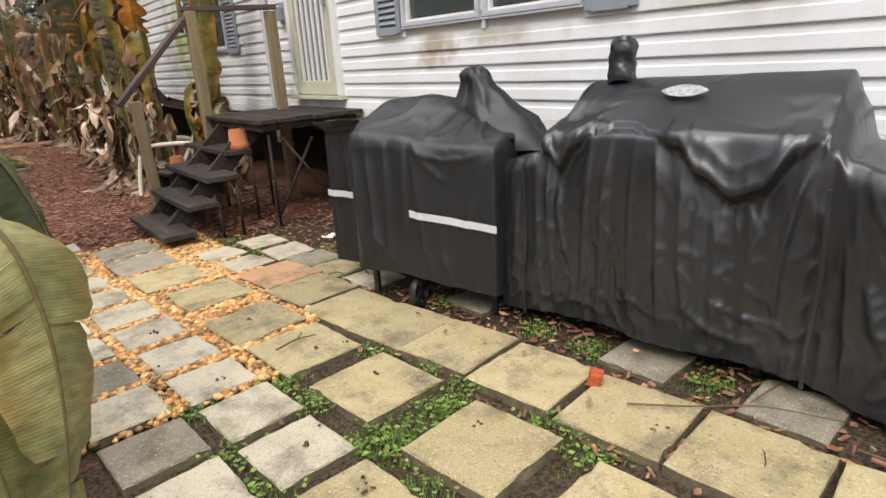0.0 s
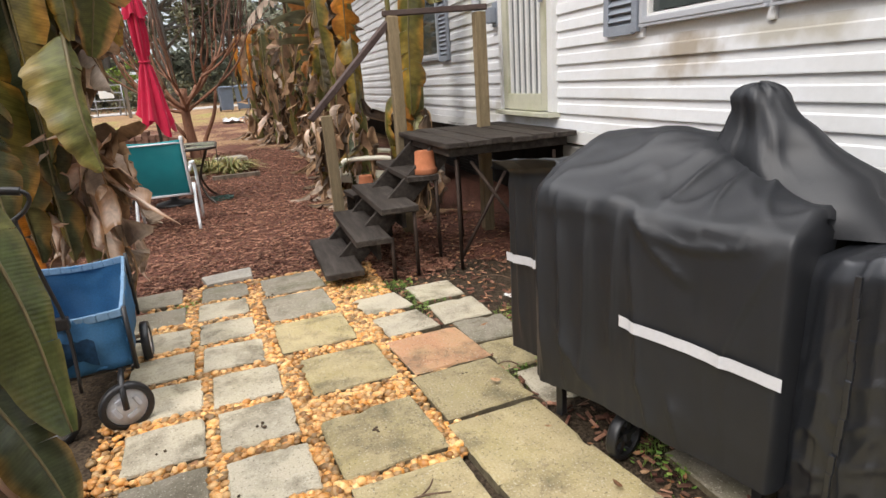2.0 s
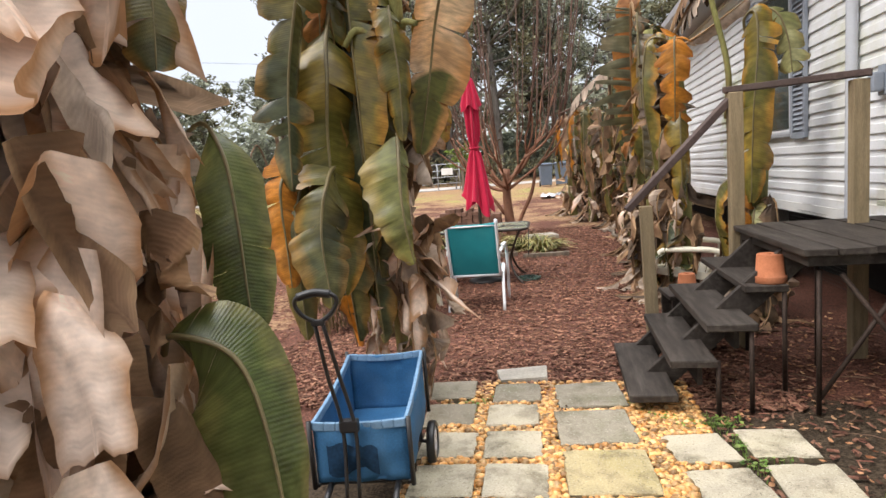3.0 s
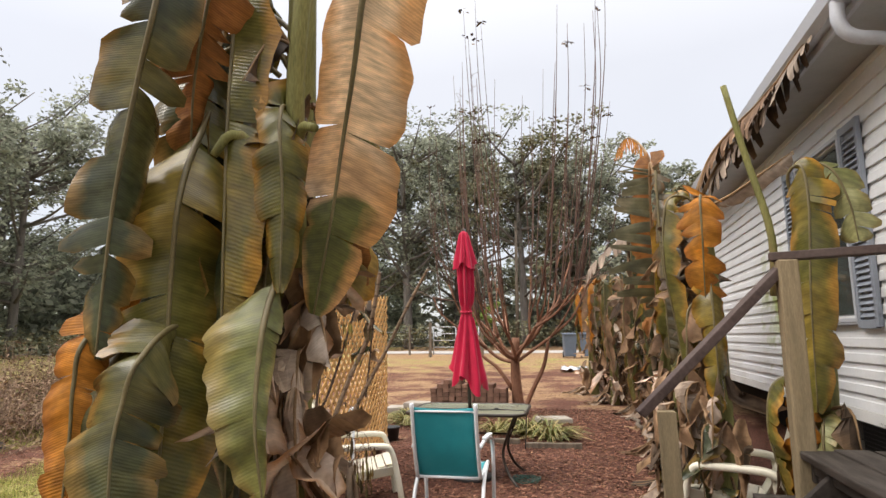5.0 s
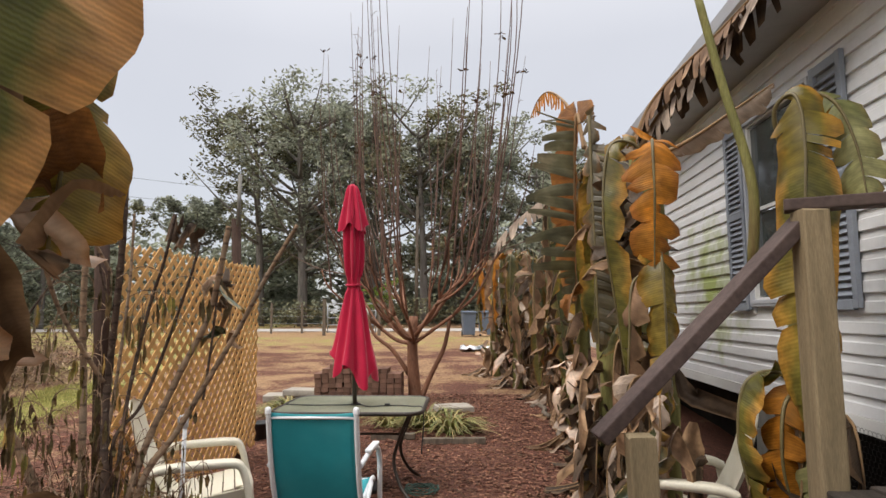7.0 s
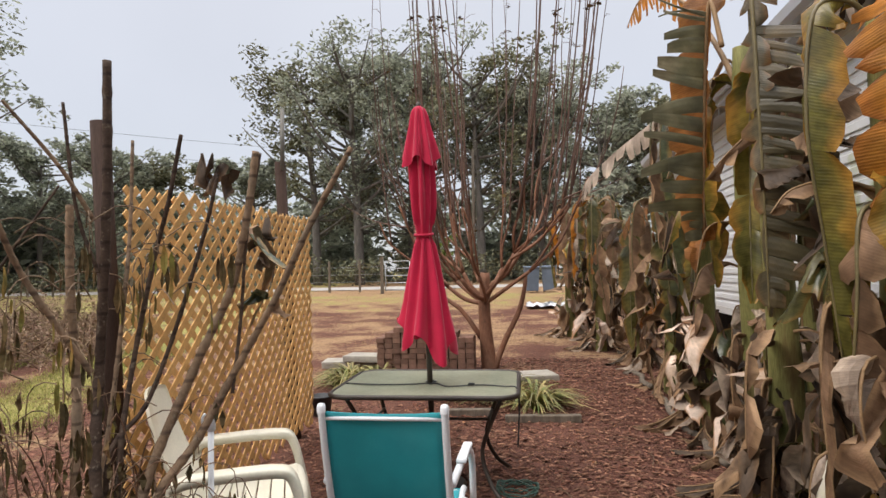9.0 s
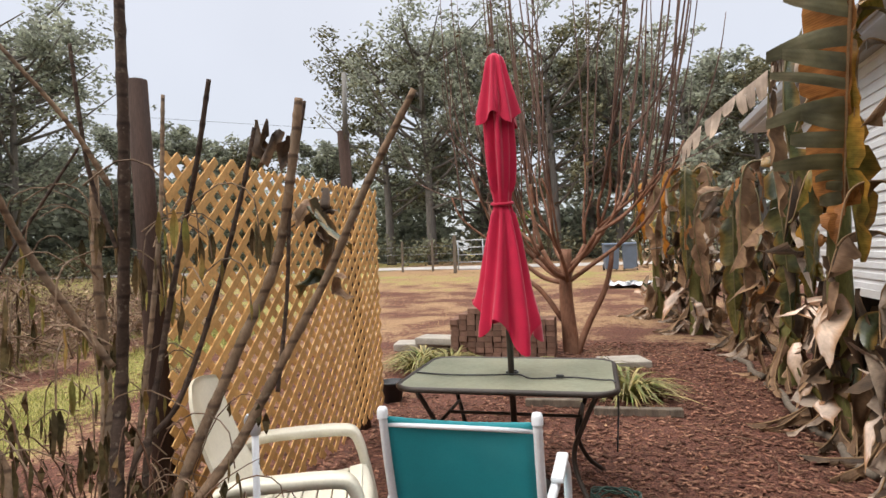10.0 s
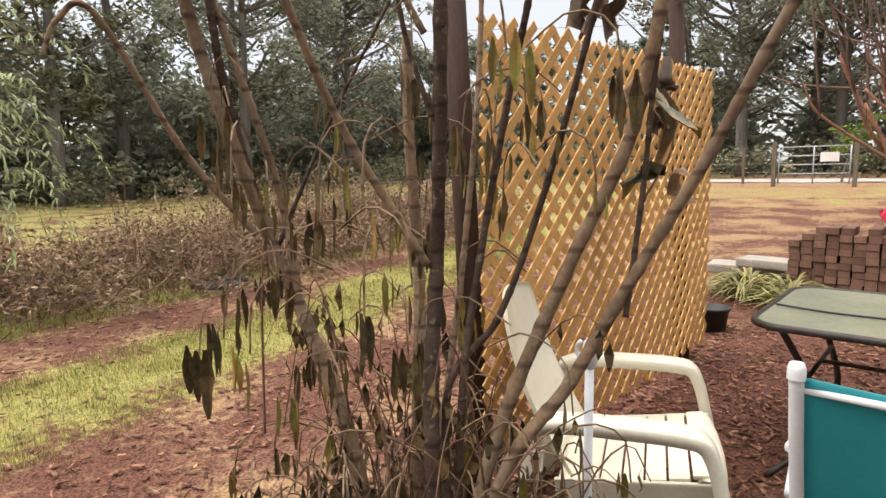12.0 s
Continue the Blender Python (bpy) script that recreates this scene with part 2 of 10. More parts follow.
def tube_data(points, radii, sides=8, cap=True):
    """Verts and faces of a tube along points."""
    pts = [Vector(p) for p in points]
    verts, faces = [], []
    side = None
    for i, p in enumerate(pts):
        d = (pts[min(i + 1, len(pts) - 1)] - pts[max(i - 1, 0)])
        d = d.normalized() if d.length > 1e-9 else Vector((0, 0, 1))
        if side is None:
            side = d.cross(Vector((0.3, 0.9, 0.31)) if abs(d.y) < 0.9 else Vector((1, 0, 0))).normalized()
        side = (side - d * side.dot(d)).normalized()
        other = d.cross(side)
        r = radii[i] if isinstance(radii, (list, tuple)) else radii
        for k in range(sides):
            a = 2 * math.pi * k / sides
            verts.append(p + (side * math.cos(a) + other * math.sin(a)) * r)
    for i in range(len(pts) - 1):
        for k in range(sides):
            k2 = (k + 1) % sides
            faces.append((i * sides + k, i * sides + k2, (i + 1) * sides + k2, (i + 1) * sides + k))
    if cap:
        faces.append(tuple(range(sides))[::-1])
        faces.append(tuple((len(pts) - 1) * sides + k for k in range(sides)))
    return verts, faces


def tube(name, points, radii, material, parent=None, sides=8, label=""):
    v, f = tube_data(points, radii, sides)
    return raw(name, v, f, material, parent, label, True)


class Heap:
    """Gathers verts and faces for one mesh."""

    def __init__(self):
        self.v, self.f, self.mi = [], [], []

    def add(self, verts, faces, mi=0):
        n = len(self.v)
        self.v.extend(verts)
        self.f.extend(tuple(i + n for i in f) for f in faces)
        self.mi.extend([mi] * len(faces))

    def put(self, name, material, parent=None, label="", smooth=False):
        me = bpy.data.meshes.new(name)
        me.from_pydata([tuple(v) for v in self.v], [], self.f)
        if isinstance(material, (list, tuple)):
            me.polygons.foreach_set("material_index", self.mi)
        return link_mesh(name, me, material, parent, label, smooth)


def spline(points, n):
    """n points on a smooth curve through the given ones."""
    pts = [Vector(p) for p in points]
    pts = [2 * pts[0] - pts[1]] + pts + [2 * pts[-1] - pts[-2]]
    out = []
    for i in range(n):
        u = i / (n - 1) * (len(pts) - 3)
        k = min(int(u), len(pts) - 4)
        t = u - k
        p0, p1, p2, p3 = pts[k:k + 4]
        out.append(0.5 * ((2 * p1) + (p2 - p0) * t + (2 * p0 - 5 * p1 + 4 * p2 - p3) * t * t + (3 * p1 - p0 - 3 * p2 + p3) * t ** 3))
    return out


def lathe(profile, sides=24):
    """Verts and faces of a turned shape from (radius, height) rows."""
    v, f = [], []
    for r, z in profile:
        for k in range(sides):
            a = 2 * math.pi * k / sides
            v.append((r * math.cos(a), r * math.sin(a), z))
    for i in range(len(profile) - 1):
        for k in range(sides):
            k2 = (k + 1) % sides
            f.append((i * sides + k, i * sides + k2, (i + 1) * sides + k2, (i + 1) * sides + k))
    return v, f


def land(x, y):
    """Height of the ground: flat by the patio, rising gently away from it."""
    def s(a, b, t):
        t = min(max((t - a) / (b - a), 0), 1)
        return t * t * (3 - 2 * t)
    return 0.16 * s(9.5, 13.5, y) + 0.42 * s(13, 34, y) + 0.5 * s(34, 90, y) + 0.25 * s(6, 30, -x) * (1 - s(9, 14, y))

# ---- ground: one sheet to the horizon ----
def ground_material():
    m = bpy.data.materials.new("yard_ground")
    m.use_nodes = True
    nt = m.node_tree
    N, L = nt.nodes, nt.links
    b = N["Principled BSDF"]
    tc = N.new("ShaderNodeTexCoord")

    def noise(scale, detail=6, off=0.0):
        n = N.new("ShaderNodeTexNoise")
        n.inputs["Scale"].default_value = scale
        n.inputs["Detail"].default_value = detail
        v = N.new("ShaderNodeVectorMath")
        v.inputs[1].default_value = (off, off * 0.7, 0)
        L.new(tc.outputs["Object"], v.inputs[0])
        L.new(v.outputs[0], n.inputs["Vector"])
        return n.outputs["Fac"]

    def ramp(val, lo, hi, a=0.0, b_=1.0):
        r = N.new("ShaderNodeMapRange")
        r.interpolation_type = 'SMOOTHSTEP'
        r.inputs["From Min"].default_value, r.inputs["From Max"].default_value = lo, hi
        r.inputs["To Min"].default_value, r.inputs["To Max"].default_value = a, b_
        L.new(val, r.inputs["Value"])
        return r.outputs[0]

    def mix(f, a, c):
        x = N.new("ShaderNodeMix")
        x.data_type = 'RGBA'
        for s, i in ((f, 0), (a, 6), (c, 7)):
            if isinstance(s, tuple):
                x.inputs[i].default_value = (*s, 1)
            else:
                L.new(s, x.inputs[i])
        return x.outputs[2]

    def op(kind, a, c):
        x = N.new("ShaderNodeMath")
        x.operation = kind
        for s, i in ((a, 0), (c, 1)):
            if isinstance(s, float):
                x.inputs[i].default_value = s
            else:
                L.new(s, x.inputs[i])
        return x.outputs[0]
    at = N.new("ShaderNodeAttribute")
    at.attribute_name = "zones"
    sp = N.new("ShaderNodeSeparateColor")
    L.new(at.outputs["Color"], sp.inputs[0])
    grassy, dry, soily = sp.outputs[0], sp.outputs[1], sp.outputs[2]
    fine, mid, big = noise(70, 5), noise(14, 6, 3), noise(1.1, 6, 9)
    mulch = mix(ramp(fine, 0.3, 0.7), (0.05, 0.022, 0.016), (0.20, 0.088, 0.06))
    mulch = mix(ramp(mid, 0.5, 0.75, 0, 0.6), mulch, (0.06, 0.035, 0.025))
    straw = mix(ramp(fine, 0.3, 0.7), (0.20, 0.115, 0.062), (0.40, 0.26, 0.145))
    green = mix(ramp(fine, 0.3, 0.7), (0.13, 0.13, 0.035), (0.40, 0.34, 0.12))
    soil = mix(ramp(fine, 0.3, 0.7), (0.025, 0.018, 0.012), (0.09, 0.065, 0.042))
    wob = op('MULTIPLY', op('SUBTRACT', big, 0.5), 1.2)
    wob2 = op('ADD', wob, op('MULTIPLY', op('SUBTRACT', mid, 0.5), 0.8))
    c = mix(ramp(op('ADD', dry, wob2), 0.35, 0.65), mulch, straw)
    c = mix(ramp(op('ADD', grassy, wob2), 0.4, 0.62), c, green)
    c = mix(ramp(op('ADD', soily, wob2), 0.4, 0.6), c, soil)
    L.new(c, b.inputs["Base Color"])
    b.inputs["Roughness"].default_value = 0.9
    b.inputs["Specular IOR Level"].default_value = 0.15
    bp = N.new("ShaderNodeBump")
    bp.inputs["Strength"].default_value = 0.7
    bp.inputs["Distance"].default_value = 0.02
    L.new(op('ADD', fine, op('MULTIPLY', mid, 1.5)), bp.inputs["Height"])
    L.new(bp.outputs[0], b.inputs["Normal"])
    return m


def near_band(v, a, c, soft):
    """1 between a and c, falling to 0 over soft."""
    return max(0.0, min(1.0, min((v - a) / soft + 0.5, (c - v) / soft + 0.5)))


def zones(x, y):
    """How grassy, how straw-dry and how bare the ground is at a place."""
    west = near_band(x, -700, 0.0, 1.2)
    grass = max(near_band(x + 0.28 * (y - 8), -3.3, -1.7, 1.2) * 0.72, near_band(x + 0.2 * (y - 8), -6.0, -4.3, 1.2) * 0.7, near_band(x, -60, -9, 5.0) * 0.58) * west
    grass = max(grass, 0.46 * near_band(y, 22, 31, 5))
    dry = max(near_band(y, 22, 200, 6) * 0.75, near_band(y, 12.5, 22, 4) * 0.5)
    dry = max(dry, 0.42 * near_band(x, -700, 0.3, 1.2), 0.5 * near_band(x, -700, -5, 1.5), 0.4 * near_band(y, -400, -1.0, 2.0))
    soil = 0.75 * near_band(y, -2.0, 5.2, 0.8) * near_band(x, 1.0, 5.0, 0.7)
    soil = max(soil, 0.6 * near_band(y, -3, 5.5, 1.0) * near_band(x, 3.5, 5.5, 0.6))
    return grass, dry, soil


def build_ground():
    def axis(lo, hi, a, b, n_in, n_out):
        inner = list(np.linspace(a, b, n_in))
        k = (np.linspace(0, 1, n_out + 1)[1:]) ** 3
        return [a - (a - lo) * t for t in k[::-1]] + inner + [b + (hi - b) * t for t in k]
    xs, ys = axis(-600, 600, -7, 5.5, 160, 26), axis(-300, 900, 0, 17, 190, 30)
    v, cols = [], []
    for y in ys:
        for x in xs:
            bump = 0.012 * noise.noise((x * 2.5, y * 2.5, 0)) + 0.02 * noise.noise((x * 0.7, y * 0.7, 3))
            patio = 1.9 < x < 4.3 and 0.6 < y < 5.8
            v.append((x, y, land(x, y) + bump * (0.3 if patio else 1.0) - (0.01 if patio else 0)))
            cols.append(zones(x, y))
    w = len(xs)
    f = [(j * w + i, j * w + i + 1, (j + 1) * w + i + 1, (j + 1) * w + i) for j in range(len(ys) - 1) for i in range(w - 1)]
    ob = raw("ground", v, f, ground_material(), smooth=True)
    at = ob.data.color_attributes.new("zones", 'FLOAT_COLOR', 'POINT')
    at.data.foreach_set("color", np.array([(*c, 1.0) for c in cols], dtype=np.float32).ravel())
    return tagged(ob, "red-brown mulch yard with straw and grass patches", "ground", kind="structure")


ground = build_ground()

# ---- house ----
def siding_material():
    """White vinyl with soot-brown streaks under the windows and patches of green algae."""
    m = mat("stained_white_vinyl", (0.78, 0.79, 0.80), 0.42, var=0.035, scale=1.5, fine=30, bump=0.03, stain=(0.45, 0.42, 0.33), stain_scale=1.1, stain_amt=0.3, rand=0.02)
    N, L = m.node_tree.nodes, m.node_tree.links
    b = N["Principled BSDF"]
    colour = b.inputs["Base Color"].links[0].from_socket
    geo = N.new("ShaderNodeNewGeometry")
    n = N.new("ShaderNodeTexNoise")
    n.inputs["Scale"].default_value = 5.0
    n.inputs["Detail"].default_value = 7
    L.new(geo.outputs["Position"], n.inputs["Vector"])
    # (centre y, z, half width, half height, colour, amount)
    for cy, cz, hw, hh, tint, amt in ((9.9, 1.75, 0.75, 0.7, (0.33, 0.40, 0.08), 0.9), (4.05, 1.36, 0.35, 0.16, (0.30, 0.22, 0.12), 0.75), (3.3, 1.42, 0.5, 0.08, (0.33, 0.28, 0.17), 0.6), (6.9, 2.2, 0.5, 0.8, (0.45, 0.46, 0.22), 0.4), (1.8, 1.5, 0.8, 0.12, (0.4, 0.36, 0.24), 0.4), (6.5, 1.0, 1.0, 0.12, (0.42, 0.37, 0.25), 0.5)):
        sub = N.new("ShaderNodeVectorMath")
        sub.operation = 'SUBTRACT'
        sub.inputs[1].default_value = (0, cy, cz)
        L.new(geo.outputs["Position"], sub.inputs[0])
        div = N.new("ShaderNodeVectorMath")
        div.operation = 'MULTIPLY'
        div.inputs[1].default_value = (0, 1 / hw, 1 / hh)
        L.new(sub.outputs[0], div.inputs[0])
        ln = N.new("ShaderNodeVectorMath")
        ln.operation = 'LENGTH'
        L.new(div.outputs[0], ln.inputs[0])
        ad = N.new("ShaderNodeMath")
        ad.operation = 'MULTIPLY_ADD'
        ad.inputs[1].default_value = 2.6
        L.new(n.outputs["Fac"], ad.inputs[0])
        L.new(ln.outputs["Value"], ad.inputs[2])
        r = N.new("ShaderNodeMapRange")
        r.inputs["From Min"].default_value, r.inputs["From Max"].default_value = 2.3, 1.4
        r.inputs["To Max"].default_value = amt
        L.new(ad.outputs[0], r.inputs["Value"])
        mx = N.new("ShaderNodeMix")
        mx.data_type = 'RGBA'
        mx.inputs[7].default_value = (*tint, 1)
        L.new(r.outputs[0], mx.inputs[0])
        L.new(colour, mx.inputs[6])
        colour = mx.outputs[2]
    L.new(colour, b.inputs["Base Color"])
    return m


M_SIDING = siding_material()

WX, WALL_Z0, WALL_Z1, HY0, HY1 = 4.92, 0.90, 3.36, -4.0, 17.0
COURSE = 0.114
# openings as (y0, y1, z0, z1)
DOOR = (5.36, 6.30, 1.02, 3.02)
WIN_A = (3.50, 4.36, 1.54, 2.9)
WIN_B = (2.66, 3.46, 1.54, 2.9)
WIN_C = (8.02, 9.02, 1.54, 2.98)
HOLES = (DOOR, WIN_A, WIN_B, WIN_C)

house = thing("house", WX, 0, 0, 0, "white vinyl-sided mobile home with grey shutters and a gutter", "house")


def under(ob, parent):
    """Parents ob and keeps its place."""
    ob.parent = parent
    ob.matrix_parent_inverse = parent.matrix_world.inverted()
    return ob


def build_wall():
    bm = bmesh.new()
    ycuts = sorted({HY0, HY1, *[h[0] for h in HOLES], *[h[1] for h in HOLES]})
    zcuts = sorted({WALL_Z0, WALL_Z1, *[h[2] for h in HOLES], *[h[3] for h in HOLES]})
    for a, b in zip(ycuts, ycuts[1:]):
        for c, d in zip(zcuts, zcuts[1:]):
            if any(h[0] <= a and b <= h[1] and h[2] <= c and d <= h[3] for h in HOLES):
                continue
            box(bm, 0.12, b - a, d - c, pose(WX + 0.075, (a + b) / 2, (c + d) / 2))
    wall = under(part("wall", bm, M_WHITE, None), house)
    # lapped boards, cut at the openings
    z = WALL_Z0
    meshes = {}
    while z < WALL_Z1 - 0.02:
        top = min(z + COURSE, WALL_Z1)
        gaps = sorted((h[0], h[1]) for h in HOLES if h[2] < top - 0.03 and h[3] > z + 0.03)
        spans, y = [], HY0
        for a, b in gaps:
            if a > y:
                spans.append((y, a))
            y = max(y, b)
        spans.append((y, HY1))
        for a, b in spans:
            key = (round(b - a, 3), round(top - z, 3))
            if key not in meshes:
                me = bpy.data.meshes.new("siding_board")
                n, h = b - a, top - z
                prof = [(0, 0), (-0.021, 0.0), (-0.0215, 0.006), (-0.017, h * 0.55), (-0.008, h * 0.62), (-0.003, h), (0, h)]
                vv = [(px, yy, pz) for yy in (0, n) for px, pz in prof]
                k = len(prof)
                ff = [(i, i + 1, k + i + 1, k + i) for i in range(k - 1)] + [tuple(range(k))[::-1], tuple(range(k, 2 * k))]
                me.from_pydata(vv, [], ff)
                me.materials.append(M_SIDING)
                meshes[key] = me
            ob = new("siding_board", meshes[key])
            ob.location = (WX + 0.012, a, z)
            under(ob, house)
        z += COURSE
    return wall


def build_window(y0, y1, z0, z1, shutters):
    w = thing("window", WX, (y0 + y1) / 2, z0)
    h, n = z1 - z0, y1 - y0
    under(w, house)
    bm = bmesh.new()
    t = 0.032
    for yy in (-n / 2 + t / 2, n / 2 - t / 2):
        box(bm, 0.07, t, h, pose(-0.005, yy, h / 2), 0.004)
    for zz in (t / 2, h - t / 2):
        box(bm, 0.07, n - 2 * t, t, pose(-0.005, 0, zz), 0.004)
    part("window_frame", bm, M_GUTTER, w)
    bm = bmesh.new()
    for yy in (-n / 2 + t + 0.009, n / 2 - t - 0.009):
        box(bm, 0.035, 0.018, h - 2 * t, pose(0.005, yy, h / 2), 0.003)
    for zz, hh in ((t + 0.009, 0.018), (h / 2, 0.03), (h - t - 0.009, 0.018)):
        box(bm, 0.035, n - 2 * t - 0.036, hh, pose(0.005, 0, zz), 0.003)
    part("sash", bm, M_WHITE, w)
    for zz in (h * 0.263, h * 0.737):
        bm = bmesh.new()
        box(bm, 0.006, n - 2 * t - 0.034, h * 0.474 - t - 0.018, pose(0.02, 0, zz))
        part("pane", bm, M_GLASS, w)
    bm = bmesh.new()
    box(bm, 0.04, n + 0.02, 0.016, pose(-0.015, 0, -0.009), 0.004)
    part("window_sill", bm, M_GUTTER, w)
    for side in shutters:
        yy = side * (n / 2 + 0.185)
        bm = bmesh.new()
        for q in (-0.14, 0.14):
            box(bm, 0.03, 0.05, h + 0.06, pose(-0.028, yy + q, h / 2 - 0.01), 0.004)
        for zz in (-0.02, h * 0.5, h):
            box(bm, 0.03, 0.232, 0.06, pose(-0.028, yy, zz if zz < h else h - 0.015), 0.004)
        box(bm, 0.006, 0.23, h, pose(-0.014, yy, h / 2))
        sh = part("shutter", bm, M_SHUTTER, w, "grey louvred shutter")
        sh["category"] = ""
        del sh["category"]
        n_s = int((h - 0.15) / 0.042)
        slat = None
        for i in range(n_s):
            zz = 0.045 + i * (h - 0.1) / n_s
            if abs(zz - h * 0.5) < 0.035:
                continue
            if slat is None:
                bm = bmesh.new()
                box(bm, 0.008, 0.226, 0.038, pose(0, 0, 0, 0, 35, 0))
                me = bpy.data.meshes.new("slat")
                bm.to_mesh(me)
                bm.free()
                me.materials.append(M_SHUTTER)
                slat = me
            ob = new("slat", slat)
            ob.parent = sh
            ob.location = (-0.03, yy, zz)
    return w


def build_door():
    y0, y1, z0, z1 = DOOR
    d = thing("door", WX, (y0 + y1) / 2, z0)
    under(d, house)
    n, h = y1 - y0, z1 - z0
    bm = bmesh.new()
    for yy in (-n / 2 + 0.035, n / 2 - 0.035):
        box(bm, 0.10, 0.07, h, pose(-0.0, yy, h / 2), 0.006)
    box(bm, 0.10, n - 0.14, 0.07, pose(-0.0, 0, h - 0.035), 0.006)
    part("door_frame", bm, M_WHITE, d)
    # screen door with upright bars over a dark pane
    bm = bmesh.new()
    m = n - 0.16
    for yy in (-m / 2 + 0.045, m / 2 - 0.045):
        box(bm, 0.035, 0.09, h - 0.09, pose(-0.03, yy, (h - 0.09) / 2 + 0.01), 0.005)
    for zz, hh in ((0.07, 0.13), (h * 0.5, 0.09), (h - 0.14, 0.10)):
        box(bm, 0.035, m - 0.18, hh, pose(-0.03, 0, zz), 0.005)
    part("screen_door", bm, M_DOORFRAME, d, "cream screen door with upright bars")
    bm = bmesh.new()
    box(bm, 0.006, m - 0.17, h - 0.2, pose(-0.012, 0, h / 2))
    part("pane", bm, M_DOORGLASS, d)
    bm = bmesh.new()
    box(bm, 0.02, 0.032, h * 0.5 - 0.17, pose(0, 0, 0), 0.003)
    me = bpy.data.meshes.new("door_bar")
    bm.to_mesh(me)
    bm.free()
    me.materials.append(M_WHITE)
    for k in range(2):
        for i in range(6):
            ob = new("door_bar", me)
            ob.parent = d
            ob.location = (-0.03, -m / 2 + 0.09 + (m - 0.18) * (i + 0.5) / 6, 0.135 + (h * 0.5 - 0.17) / 2 + k * (h * 0.5 - 0.03))
    bm = bmesh.new()
    box(bm, 0.13, n + 0.04, 0.035, pose(-0.03, 0, -0.02), 0.005)
    part("threshold", bm, M_DOORFRAME, d, "mossy wooden threshold")
    bm = bmesh.new()
    box(bm, 0.03, 0.03, 0.12, pose(-0.07, -m / 2 + 0.04, h * 0.42), 0.008)
    bar(bm, (-0.055, -m / 2 + 0.04, h * 0.42), (-0.12, -m / 2 + 0.04, h * 0.42), 0.02, bevel=0.004)
    part("door_handle", bm, M_SHUTTER, d)


M_DOORFRAME = mat("cream_door_paint", (0.55, 0.54, 0.42), 0.5, var=0.08, scale=5, bump=0.05, stain=(0.28, 0.30, 0.14), stain_amt=0.6, stain_scale=3)
M_DOORGLASS = mat("grey_door_pane", (0.22, 0.24, 0.24), 0.15, var=0.1, scale=2, bump=0)
M_SHINGLE = mat("grey_shingles", (0.12, 0.11, 0.11), 0.9, var=0.2, scale=3, fine=60, bump=0.5)

build_wall()
build_window(*WIN_A, (1,))
build_window(*WIN_B, (-1,))
build_window(*WIN_C, (-1, 1))
build_door()


